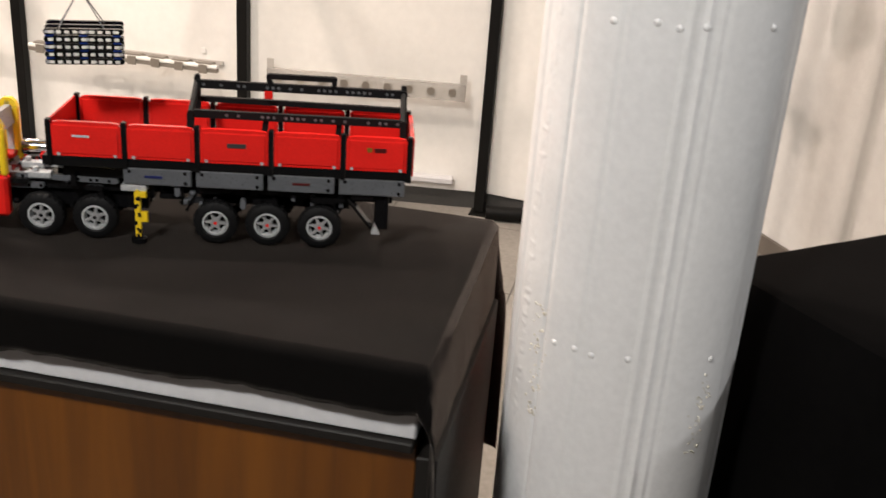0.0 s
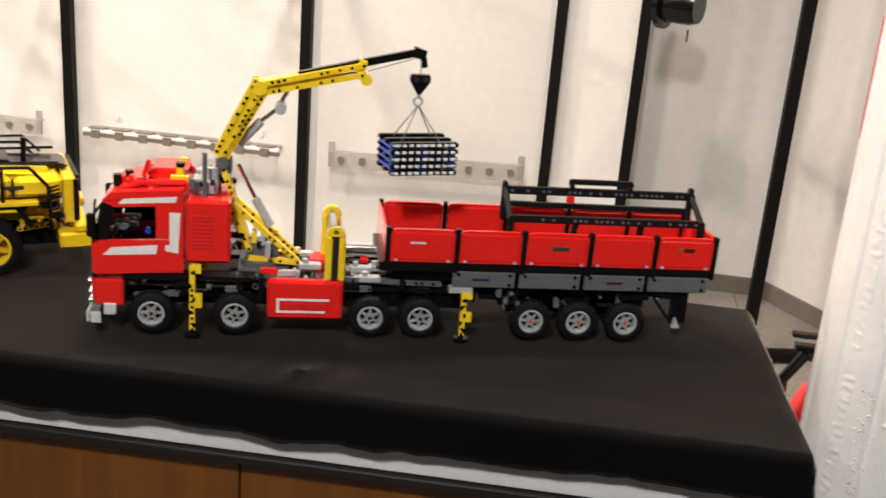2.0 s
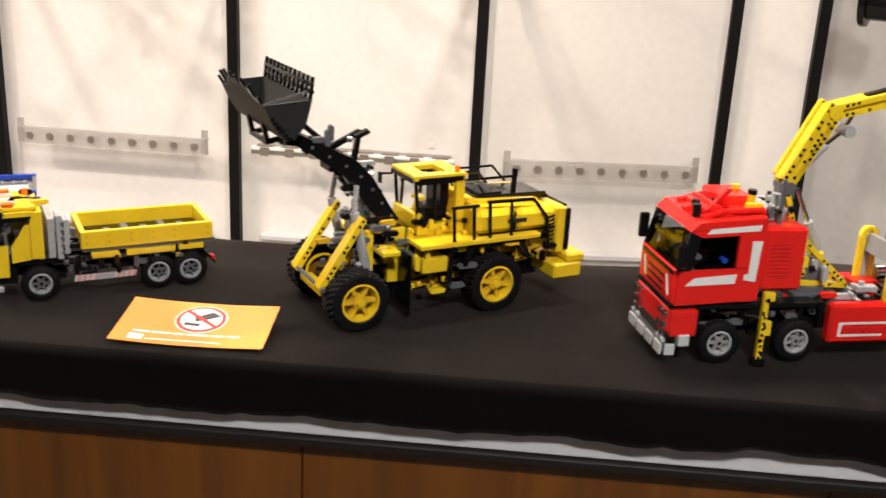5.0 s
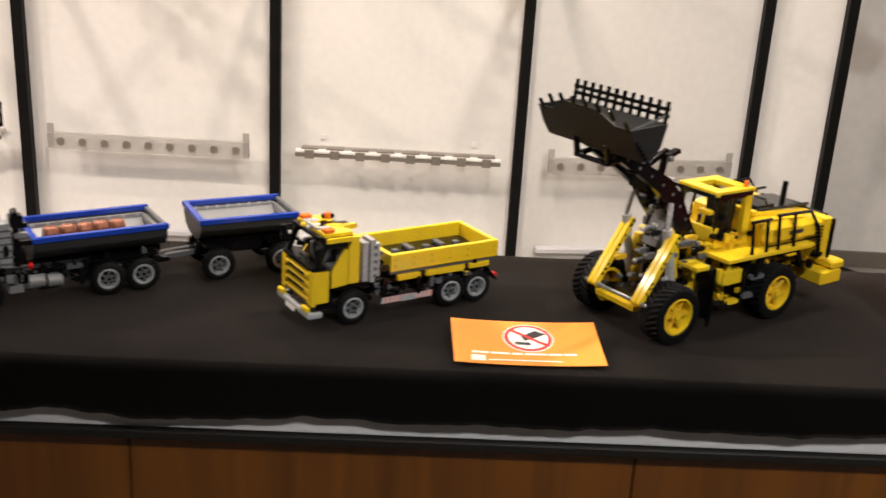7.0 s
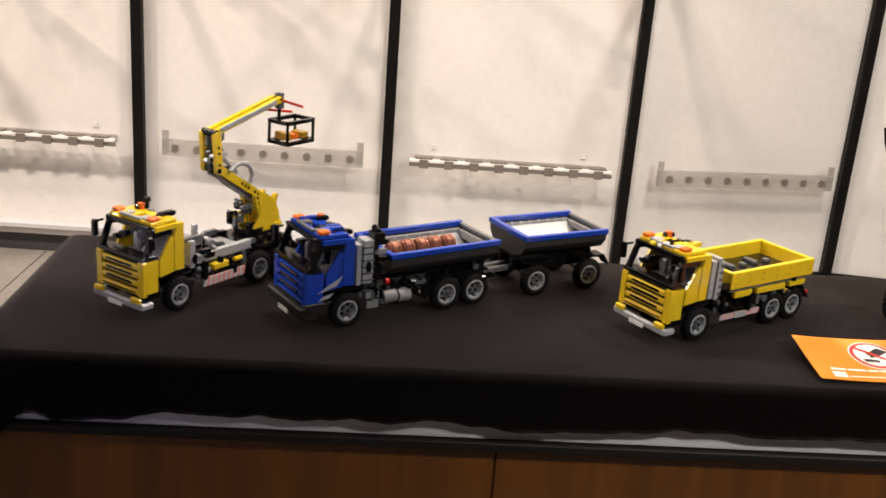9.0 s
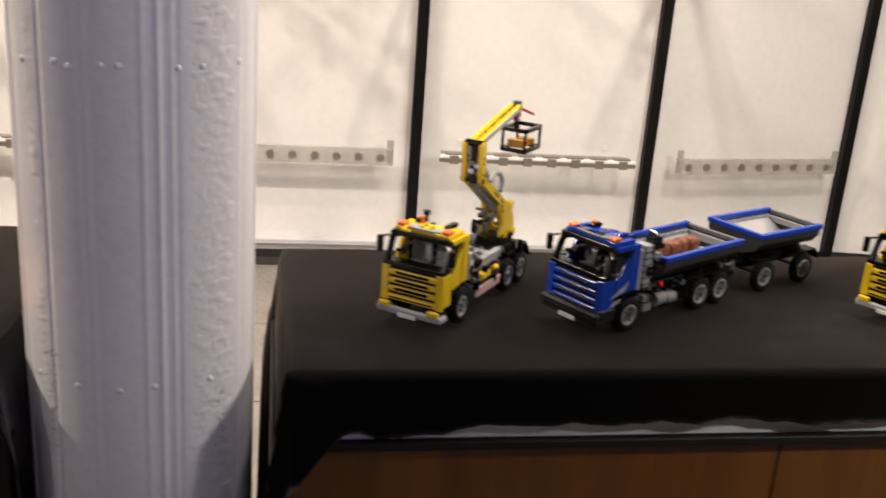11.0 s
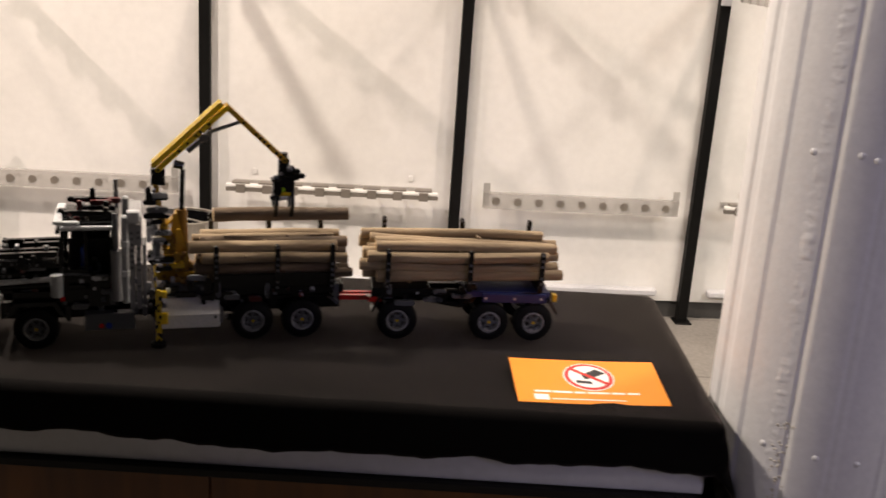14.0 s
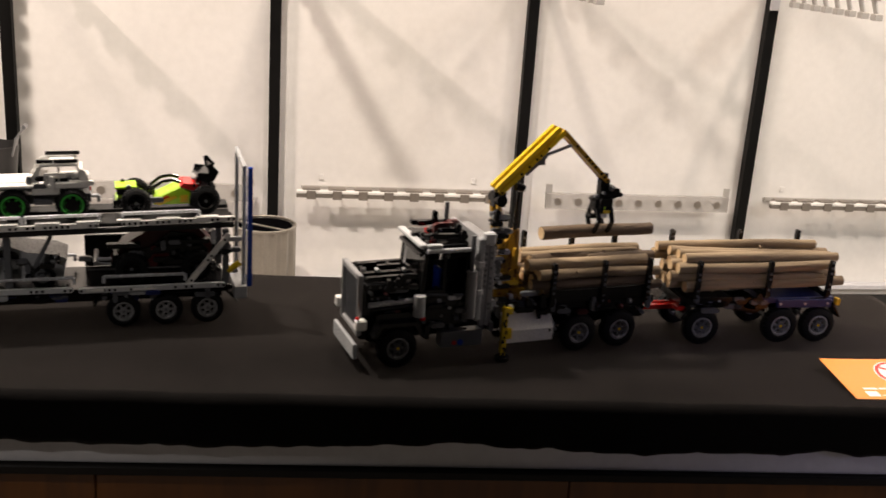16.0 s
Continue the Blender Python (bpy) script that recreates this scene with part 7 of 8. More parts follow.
part("boom_ram", Geo().rod((0.212, LY, 0.278), (0.244, LY, 0.306), 0.005, 10).rod((0.244, LY, 0.306), (0.292, LY, 0.323), 0.0028, 8).box(0.228, 0.242, LY - 0.006, LY + 0.006, 0.292, 0.304), GREY, logger)
g, pins = Geo(), Geo()
g.arm((0.268, LY - 0.007, 0.344), (0.352, LY - 0.007, 0.266), pins).arm((0.268, LY + 0.007, 0.344), (0.352, LY + 0.007, 0.266), pins)
part("outer_boom", g, AMBER, logger)
part("outer_pins", pins, BLACK, logger, kind="stuff")
g = Geo().box(0.344, 0.360, LY - 0.008, LY + 0.008, 0.236, 0.268, 0.002).box(0.336, 0.368, LY - 0.011, LY + 0.011, 0.216, 0.238, 0.002).rod((0.352, LY, 0.268), (0.352, LY, 0.276), 0.006, 10)
for x in (0.340, 0.364):
    for s in (-1, 1):
        g.bar((x, LY + s * 0.010, 0.222), (x, LY + s * 0.019, 0.200), 0.006, 0.006, (1, 0, 0)).bar((x, LY + s * 0.019, 0.202), (x, LY + s * 0.006, 0.180), 0.006, 0.006, (1, 0, 0))
part("crane_links", g, BLACK, logger)
connectors(logger, 97, (0.336, 0.364), (LY - 0.014, LY + 0.006), (0.206, 0.262), 16, (BLACK, BLACK, GREY))
part("grab_label", Geo().box(0.346, 0.358, LY - 0.0135, LY - 0.0115, 0.206, 0.212, 0.0003), WHITE, logger)
part("grab_label", Geo().box(0.340, 0.362, LY - 0.0133, LY - 0.0115, 0.213, 0.218, 0.0003), YELLOW, logger)
part("grab_bush", Geo().rod((0.350, LY - 0.0125, 0.222), (0.350, LY - 0.011, 0.222), 0.0035, 8), LIME, logger)


def stakes(parent, xs, width, z0, z1):
    for x in xs:
        for y in (0.002, width - 0.002):
            g, pins = Geo(), Geo()
            g.arm((x, y, z0), (x, y, z1 + (0.020 if y > 0.05 else 0.0)), pins)
            g = part("stake", g, BLACK, parent)
            part("stake_pins", pins, GREY, g)
        part("bolster", Geo().box(x - 0.004, x + 0.004, 0.0, width, z0 - 0.006, z0 + 0.002), BLACK, parent)


stakes(logger, (0.249, 0.338, 0.420), GW, 0.084, 0.146)
for y in (0.0045, GW - 0.0085):
    part("bed_side", Geo().box(0.252, 0.418, y, y + 0.004, 0.0825, 0.104, 0.001), BLACK, logger, "black bed side")


def log(m, length, r, seed, label, group, bark_mat=BARK):
    """A crooked stick with bark, knots and pale cut ends."""
    rng = random.Random(seed)
    n, k = 14, 18
    stick = thing("log", m, label, "log", group)
    verts, bend = [], [rng.uniform(-0.0034, 0.0034) for _ in range(4)]
    for i in range(k + 1):
        s = i / k
        cy = bend[0] * math.sin(3.1 * s) + bend[1] * math.sin(6.5 * s + 1)
        cz = bend[2] * math.sin(3.1 * s) * 0.5 + bend[3] * math.sin(5.5 * s) * 0.3
        for j in range(n):
            a = 2 * math.pi * j / n
            rr = r * (1.04 - 0.12 * s) * (1 + 0.10 * noise.noise((s * 9 + seed, math.cos(a) * 1.4, math.sin(a) * 1.4)))
            verts.append((s * length, cy + rr * math.cos(a), cz + rr * math.sin(a)))
    faces = [(i * n + j, i * n + (j + 1) % n, (i + 1) * n + (j + 1) % n, (i + 1) * n + j) for i in range(k) for j in range(n)]
    bark = Geo().add(verts, faces + [tuple(range(n)), tuple(range(k * n, (k + 1) * n))])
    for _ in range(rng.randint(1, 2)):
        s, a = rng.uniform(0.15, 0.85), rng.uniform(0, 6.28)
        bark.rod((s * length, 0.7 * r * math.cos(a), 0.7 * r * math.sin(a)), (s * length + 0.003, 1.25 * r * math.cos(a), 1.25 * r * math.sin(a)), 0.0035, 8, 0.002)
    part("bark", bark, bark_mat, stick)
    for i, x in ((0, -0.0006), (k, 0.0006)):
        c = [Vector(v) for v in verts[i * n:(i + 1) * n]]
        mid = sum(c, Vector()) / n
        ring = [mid + (p - mid) * 0.9 + Vector((x, 0, 0)) for p in c]
        back = [mid + (p - mid) * 0.9 for p in c]
        part("cut_end", Geo().add(ring + back, [tuple(range(n)), tuple(range(n, 2 * n))] + [(j, (j + 1) % n, n + (j + 1) % n, n + j) for j in range(n)]), CUT, stick, "pale cut end")
    return stick


def log_stack(base, x0, length, width, z0, seed, group):
    rng = random.Random(seed)
    r = 0.0092
    rows = ((5, z0 + r), (5, z0 + r + 0.0156), (5, z0 + r + 0.0306), (4, z0 + r + 0.0448))
    for level, (count, z) in enumerate(rows):
        for k in range(count):
            rad = r * rng.uniform(0.86, 1.0)
            span = width - 0.014 - 2 * r
            y = 0.007 + r + span * ((k + (0.25 if level % 2 else 0.0)) / (count - 1 + 0.25) if count > 4 else (0.1 + 0.26 * k))
            dx = rng.uniform(-0.016, 0.016)
            # lower truck rows take the darker bark in place of shade
            log(base @ pose(x0 + dx, y, z + rng.uniform(-0.001, 0.001), 0, rng.uniform(-1.4, 1.4), rng.uniform(-2.4, 2.4)), length * rng.uniform(0.94, 1.0), rad, seed * 40 + level * 9 + k, "peeled grey-brown wooden stick stacked as a log between stakes", group, DARK_SHADED_BARK if seed == 1 and (level < 2 or k == 1) else BARK)


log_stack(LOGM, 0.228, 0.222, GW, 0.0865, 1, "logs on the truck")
log(LOGM @ pose(0.249, LY, 0.1815, 0, 0.4, 1.5), 0.204, 0.0105, 77, "brown wooden stick held as a log in the crane grab", "", DARK_SHADED_BARK)

TRLM = pose(-3.886, 1.167, TOP_LEFT + 0.001, 0, 0, 3.6) @ Matrix.Scale(0.987, 4)
cart = thing("log_trailer", TRLM, "dark blue and black toy trailer loaded with logs", "toy trailer")
wheels(cart, LOGGER, HUB_TAN, (0.0, 0.143, 0.213), 0.0312, GW)
part("chassis", Geo().box(-0.03, 0.245, 0.036, 0.048, 0.052, 0.070).box(-0.03, 0.245, GW - 0.048, GW - 0.036, 0.052, 0.070).box(-0.04, 0.05, 0.012, GW - 0.012, 0.066, 0.080).bar((0.045, 0.02, 0.062), (0.10, 0.02, 0.052), 0.008, 0.008).bar((0.100, 0.02, 0.052), (0.120, 0.02, 0.066), 0.008, 0.008).bar((0.234, 0.014, 0.070), (0.25, 0.014, 0.045), 0.024, 0.004).bar((-0.026, 0.014, 0.070), (-0.04, 0.014, 0.045), 0.024, 0.004), BLACK, cart)
part("blue_frame", Geo().box(0.105, 0.236, 0.006, GW - 0.006, 0.0705, 0.080, 0.001).box(0.13, 0.23, 0.0, 0.006, 0.064, 0.078, 0.001), NAVY, cart, "dark blue frame")
part("frame_bolts", spot_bolts([(0.135, 0.0, 0.071), (0.18, 0.0, 0.071), (0.222, 0.0, 0.071), (0.03, 0.012, 0.073)]), SILVER, cart)
part("drawbar", Geo().arm((-0.135, GW / 2 - 0.008, 0.050), (-0.02, GW / 2 - 0.008, 0.052)).arm((-0.135, GW / 2 + 0.008, 0.050), (-0.02, GW / 2 + 0.008, 0.052)).box(-0.045, -0.025, 0.01, 0.03, 0.058, 0.065), RED, cart, "red drawbar")
part("hitch", Geo().bar((-0.125, GW / 2, 0.075), (-0.09, GW / 2, 0.045), 0.05, 0.005).box(-0.02, -0.006, 0.02, 0.03, 0.06, 0.066), GREY, cart)
part("tail_clips", Geo().box(0.240, 0.247, 0.002, 0.012, 0.066, 0.078).box(0.240, 0.247, GW - 0.012, GW - 0.002, 0.066, 0.078), GOLD, cart)
connectors(cart, 98, (-0.03, 0.24), (0.004, 0.018), (0.060, 0.078), 34, (BLACK, BLACK, NAVY, GREY))
stakes(cart, (-0.018, 0.108, 0.219), GW, 0.087, 0.142)
log_stack(TRLM, -0.048, 0.295, GW, 0.0895, 2, "logs on the trailer")

# ---- car carrier ----
CARM = pose(-4.7345, 1.243, TOP_LEFT + 0.001, 0, 0, 9.5) @ Matrix.Scale(0.985, 4)
KW = 0.125
carrier = thing("car_carrier", CARM, "black toy car carrier trailer with grey rails and blue gate", "toy trailer")
CAR = wheel_meshes(0.0262, 0.018, 0.0150, RIM)
HUB_CAR = CAR[2].mesh("hub", GREY)
wheels(carrier, CAR, HUB_CAR, (-0.064, 0.0, 0.064, -0.60, -0.66), 0.0262, KW)
part("lower_deck", Geo().box(-0.74, 0.095, 0.006, KW - 0.006, 0.056, 0.064).box(-0.74, 0.09, 0.034, 0.046, 0.034, 0.056).box(-0.74, 0.09, KW - 0.046, KW - 0.034, 0.034, 0.056).box(-0.10, 0.096, 0.0, 0.022, 0.0535, 0.0558).box(-0.10, 0.096, KW - 0.022, KW, 0.0535, 0.0558).bar((0.094, 0.012, 0.054), (0.112, 0.012, 0.032), 0.022, 0.003).bar((-0.096, 0.012, 0.054), (-0.108, 0.012, 0.036), 0.022, 0.003), BLACK, carrier, "black lower deck")
UP = pose(-0.23, 0, 0.166, 0, -1.3, 0) @ pose(0.23, 0, -0.160)
upper = part("upper_deck", Geo().box(-0.74, 0.105, 0.004, 0.040, 0.154, 0.160).box(-0.74, 0.105, KW - 0.040, KW - 0.004, 0.154, 0.160).box(-0.74, 0.105, 0.04, KW - 0.04, 0.150, 0.1535).box(-0.74, 0.105, -0.002, 0.005, 0.146, 0.1535), BUCKET, carrier, "black upper deck", UP)
for name, z, segs in (("lower_rail", 0.074, ((-0.30, -0.135), (-0.092, 0.030))), ("upper_rail", 0.164, ((-0.36, -0.205), (-0.20, -0.095), (-0.062, 0.052)))):
    for a, b in segs:
        part(name, Geo().rod((a, 0.004, z + 0.010), (b, 0.004, z + 0.010), 0.0028, 8).rod((a, 0.004, z), (a, 0.004, z + 0.010), 0.0028, 8).rod((b, 0.004, z), (b, 0.004, z + 0.010), 0.0028, 8), SILVER, carrier, "light grey rail", UP if name == "upper_rail" else None)
        part(name, Geo().rod((a, KW - 0.004, z + 0.010), (b, KW - 0.004, z + 0.010), 0.0028, 8).rod((a, KW - 0.004, z), (a, KW - 0.004, z + 0.010), 0.0028, 8).rod((b, KW - 0.004, z), (b, KW - 0.004, z + 0.010), 0.0028, 8), SILVER, carrier, "", UP if name == "upper_rail" else None)
g, pins = Geo(), Geo()
g.arm((-0.74, 0.000, 0.0695), (-0.14, 0.000, 0.0665), pins).arm((-0.125, 0.000, 0.0645), (0.088, 0.000, 0.0655), pins)
part("deck_edge_beams", g, PALE, carrier)
part("deck_edge_pins", pins, BLACK, carrier, kind="stuff")
g, pins = Geo(), Geo()
g.arm((-0.74, -0.001, 0.1585), (-0.10, -0.001, 0.1595), pins).arm((-0.06, -0.001, 0.160), (0.104, -0.001, 0.161), pins)
for k in range(8):
    g.box(-0.36 + 0.058 * k, -0.325 + 0.058 * k, -0.004, 0.006, 0.1632, 0.1662, 0.0006)
part("deck_edge_beams", g, WHITE, carrier, "", UP)
part("deck_edge_pins", pins, BLACK, carrier, "", UP)
connectors(carrier, 102, (-0.36, 0.09), (-0.002, 0.012), (0.046, 0.060), 40, (BLACK, BLACK, GREY, NAVY, LIGHT))
connectors(carrier, 103, (-0.32, -0.12), (0.004, 0.02), (0.068, 0.13), 16, (BLACK, BLACK, GREY))
connectors(carrier, 104, (0.07, 0.10), (0.004, 0.02), (0.066, 0.15), 14, (BLACK, GREY, LIGHT, PALE))
part("edge_labels", Geo().box(-0.118, -0.092, -0.0046, -0.0038, 0.0625, 0.0665, 0.0002).box(-0.05, -0.015, -0.0046, -0.0038, 0.0625, 0.0665, 0.0002), WHITE, carrier)
g, pins = Geo(), Geo()
for y in (0.002, KW - 0.002):
    g.arm((0.034, y, 0.068), (0.096, y, 0.146), pins)
part("diagonal_struts", g, WHITE, carrier, "white diagonal strut")
part("strut_pins", pins, BLACK, carrier, kind="stuff")
part("deck_posts", Geo().box(0.088, 0.098, 0.006, 0.016, 0.064, 0.1535).box(0.088, 0.098, KW - 0.016, KW - 0.006, 0.064, 0.1535).box(-0.232, -0.222, 0.006, 0.016, 0.064, 0.1535).box(-0.232, -0.222, KW - 0.016, KW - 0.006, 0.064, 0.1535).bar((-0.19, 0.012, 0.10), (-0.165, 0.012, 0.15), 0.006, 0.006), GREY, carrier)
# black sheet added to darken the gap between the decks
part("deck_gap_shade", Geo().box(-0.12, 0.088, KW - 0.008, KW - 0.004, 0.0645, 0.118, 0.001), BUCKET, carrier)
part("yellow_ram", Geo().rod((0.096, 0.010, 0.084), (0.116, 0.010, 0.098), 0.005, 10), YELLOW, carrier)
gate = part("end_gate", Geo().box(0.119, 0.125, 0.010, 0.016, 0.060, 0.250, 0.002).box(0.119, 0.125, KW - 0.022, KW - 0.016, 0.060, 0.258, 0.002).bar((0.122, 0.010, 0.252), (0.122, KW - 0.016, 0.262), 0.006, 0.007, (1, 0, 0)).box(0.106, 0.126, 0.0, KW, 0.04, 0.0595), LIGHT, carrier, "light grey end gate")
g, pins = Geo(), Geo()
g.arm((0.130, 0.003, 0.062), (0.130, 0.003, 0.252), pins, (1, 0, 0), 0.006)
part("gate_edge", g, BLUE, gate, "blue gate edge")
part("gate_pins", pins, GREY, gate, kind="stuff")


HUB_JEEP = Geo().rod((0, 0.0012, 0), (0, 0.006, 0), 0.0098, 18).mesh("hub", BLACK)


def toy_car(name, x, y, z, label, wheel_r, wheel_w, rim_mat, span, width, build):
    car = thing(name, CARM @ (UP if z > 0.1 else Matrix()) @ pose(x, y, z), label, "toy car", "cars on the carrier")
    kind = wheel_meshes(wheel_r, wheel_w, wheel_r * (0.66 if rim_mat is GREEN else 0.55), rim_mat, 24)
    wheels(car, kind, HUB_JEEP if rim_mat is GREEN else HUB_CAR, (0.0, span), wheel_r, width)
    build(car)
    return car


TALL = Matrix.Diagonal((1, 1, 1.12, 1))


def white_jeep(car):
    w = 0.09
    part("body", Geo().box(-0.030, 0.034, 0.020, w - 0.020, 0.040, 0.052, 0.002).box(-0.034, 0.03, 0.004, 0.022, 0.046, 0.050).box(-0.034, 0.03, w - 0.022, w - 0.004, 0.046, 0.050).box(0.060, 0.108, 0.006, w - 0.006, 0.044, 0.052, 0.001).prism([(0.028, 0.044), (0.066, 0.044), (0.066, 0.036), (0.028, 0.036)], 0.008, w - 0.008).prism([(0.022, 0.052), (0.034, 0.052), (0.044, 0.074), (0.038, 0.074)], 0.014, 0.020).prism([(0.022, 0.052), (0.034, 0.052), (0.044, 0.074), (0.038, 0.074)], w - 0.020, w - 0.014).box(0.094, 0.100, 0.012, w - 0.012, 0.052, 0.066).prism([(0.098, 0.052), (0.110, 0.050), (0.104, 0.066), (0.096, 0.070)], 0.010, 0.016), WHITE, car, "white body", TALL)
    part("cage", Geo().rod((0.040, 0.016, 0.074), (0.092, 0.016, 0.074), 0.002, 8).rod((0.040, w - 0.016, 0.074), (0.092, w - 0.016, 0.074), 0.002, 8).rod((0.092, 0.016, 0.074), (0.098, 0.016, 0.052), 0.002, 8).rod((0.066, 0.016, 0.044), (0.066, 0.016, 0.074), 0.002, 8).box(0.052, 0.088, 0.024, w - 0.024, 0.0735, 0.0755).rod((0.06, 0.016, 0.074), (0.06, 0.016, 0.079), 0.0015, 6).rod((0.088, w - 0.016, 0.074), (0.088, w - 0.016, 0.079), 0.0015, 6), WHITE, car, "", TALL)
    part("rack_bars", Geo().rod((0.036, 0.018, 0.0790), (0.094, 0.018, 0.0790), 0.0028, 8).rod((0.046, w - 0.018, 0.0800), (0.096, w - 0.018, 0.0800), 0.0028, 8), BLACK, car, "", TALL)
    connectors(car, 111, (0.02, 0.10), (0.010, 0.02), (0.040, 0.07), 20, (WHITE, BLACK, GREY, WHITE))
    part("underframe", Geo().box(-0.025, 0.11, 0.026, w - 0.026, 0.022, 0.036).box(0.03, 0.055, 0.01, w - 0.01, 0.024, 0.032).rod((0.0, 0.02, 0.022), (0.012, 0.024, 0.046), 0.004, 8).rod((0.085, 0.02, 0.022), (0.076, 0.024, 0.046), 0.004, 8), GREY, car)
    part("red_lamp", Geo().box(0.108, 0.111, 0.01, 0.018, 0.044, 0.05), RED, car)


def green_buggy(car):
    w = 0.085
    part("body", Geo().prism([(0.026, 0.016), (0.080, 0.016), (0.082, 0.034), (0.066, 0.041), (0.050, 0.034), (0.028, 0.024)], 0.016, w - 0.016).prism([(-0.030, 0.024), (0.012, 0.026), (0.012, 0.031), (-0.026, 0.030)], 0.022, w - 0.022), LIME, car, "lime green body")
    part("red_cowl", Geo().prism([(0.066, 0.0425), (0.0825, 0.0365), (0.100, 0.030), (0.090, 0.046), (0.072, 0.048)], 0.018, w - 0.018).prism([(0.028, 0.022), (0.048, 0.030), (0.052, 0.026), (0.034, 0.018)], 0.0148, 0.0158), RED, car, "red engine cowl")
    part("flash", Geo().prism([(0.026, 0.018), (0.058, 0.030), (0.062, 0.026), (0.034, 0.015)], 0.0145, 0.0157).box(0.066, 0.078, 0.0147, 0.0158, 0.018, 0.03), YELLOW, car)
    g = Geo().box(-0.034, 0.016, 0.024, w - 0.024, 0.010, 0.022).box(-0.028, 0.012, 0.014, 0.024, 0.016, 0.027).box(0.080, 0.112, 0.022, w - 0.022, 0.010, 0.028)
    arch = [(0.018, 0.026), (0.026, 0.040), (0.040, 0.050), (0.056, 0.052), (0.068, 0.048)]
    for y in (0.026, w - 0.026):
        for (a, b), (c, d) in zip(arch, arch[1:]):
            g.rod((a, y, b), (c, y, d), 0.0026, 8)
    part("frame", g, BLACK, car)
    wing = Geo().bar((0.092, w / 2, 0.056), (0.120, w / 2, 0.066), w - 0.02, 0.003).bar((0.112, w / 2, 0.074), (0.122, w / 2, 0.062), w - 0.02, 0.003)
    for y in (0.010, w - 0.013):
        wing.prism([(0.090, 0.052), (0.118, 0.052), (0.126, 0.066), (0.114, 0.080), (0.108, 0.078), (0.110, 0.064), (0.094, 0.066)], y, y + 0.003)
    connectors(car, 114, (-0.03, 0.03), (0.016, w - 0.024), (0.016, 0.030), 14, (BLACK, BLACK, BLACK, GREY))
    part("nose_top", Geo().box(-0.030, 0.002, 0.022, w - 0.022, 0.0405, 0.0445, 0.001), LIME, car)
    part("nose_block", Geo().box(-0.028, 0.0, 0.024, w - 0.024, 0.0315, 0.0403, 0.001), BLACK, car)
    connectors(car, 115, (0.08, 0.11), (0.016, w - 0.024), (0.020, 0.046), 12, (BLACK, BLACK, GREY))
    part("wing", wing.rod((0.100, w / 2, 0.04), (0.106, w / 2, 0.06), 0.003, 8), BLACK, car, "black rear wing")


def dark_buggy(car):
    w = 0.09
    part("shell", Geo().prism([(-0.03, 0.030), (0.118, 0.030), (0.126, 0.058), (0.104, 0.084), (0.030, 0.084), (-0.012, 0.060)], 0.022, w - 0.022), DEEP_RED, car, "very dark red shell")
    part("body", Geo().prism([(-0.03, 0.020), (0.11, 0.020), (0.118, 0.040), (0.098, 0.062), (0.060, 0.066), (0.030, 0.046), (-0.026, 0.036)], 0.018, w - 0.018).box(-0.036, 0.014, 0.004, 0.018, 0.048, 0.054).box(0.074, 0.12, 0.004, 0.018, 0.052, 0.058), BLACK, car, "black body", Matrix.Diagonal((1.0, 1, 1.22, 1)))
    part("red_panels", Geo().prism([(0.02, 0.030), (0.062, 0.034), (0.056, 0.048), (0.034, 0.044)], 0.0158, 0.0178).box(0.030, 0.038, 0.012, 0.018, 0.052, 0.058), DEEP_RED, car)
    connectors(car, 112, (-0.02, 0.10), (0.006, 0.02), (0.03, 0.07), 20, (BLACK, BLACK, GREY, DEEP_RED))
    part("bumper", Geo().rod((-0.052, 0.02, 0.03), (-0.03, 0.02, 0.03), 0.003, 8).rod((-0.052, 0.02, 0.038), (-0.03, 0.02, 0.038), 0.003, 8).rod((-0.052, 0.012, 0.034), (-0.052, w - 0.012, 0.034), 0.004, 8), SILVER, car)


def grey_racer(car):
    w = 0.09
    part("body", Geo().prism([(-0.04, 0.016), (0.12, 0.016), (0.126, 0.044), (0.110, 0.052), (0.070, 0.056), (0.040, 0.068), (0.014, 0.062), (-0.02, 0.040)], 0.008, w - 0.008), LIGHT, car, "light grey body")
    connectors(car, 113, (-0.03, 0.11), (0.002, 0.008), (0.02, 0.05), 20, (BLACK, GREY, LIGHT, GREEN))
    part("window", Geo().prism([(0.014, 0.044), (0.060, 0.044), (0.056, 0.056), (0.040, 0.063), (0.020, 0.058)], 0.0070, 0.0079), BLACK, car)
    part("green_trim", Geo().box(-0.02, 0.01, 0.0068, 0.0078, 0.03, 0.036), GREEN, car)


toy_car("toy_jeep", -0.215, 0.012, 0.1632, "white toy off-roader with green rims on the upper deck", 0.0245, 0.020, GREEN, 0.083, 0.090, white_jeep)
toy_car("toy_buggy", -0.040, 0.014, 0.1632, "lime green and red toy buggy with a black wing", 0.0225, 0.020, BLACK, 0.104, 0.085, green_buggy)
toy_car("toy_buggy", -0.050, 0.014, 0.065, "black and dark red toy buggy on the lower deck", 0.0255, 0.022, BLACK, 0.100, 0.090, dark_buggy)
toy_car("toy_racer", -0.270, 0.014, 0.065, "light grey toy racing car on the lower deck", 0.0190, 0.018, GREY, 0.090, 0.090, grey_racer)

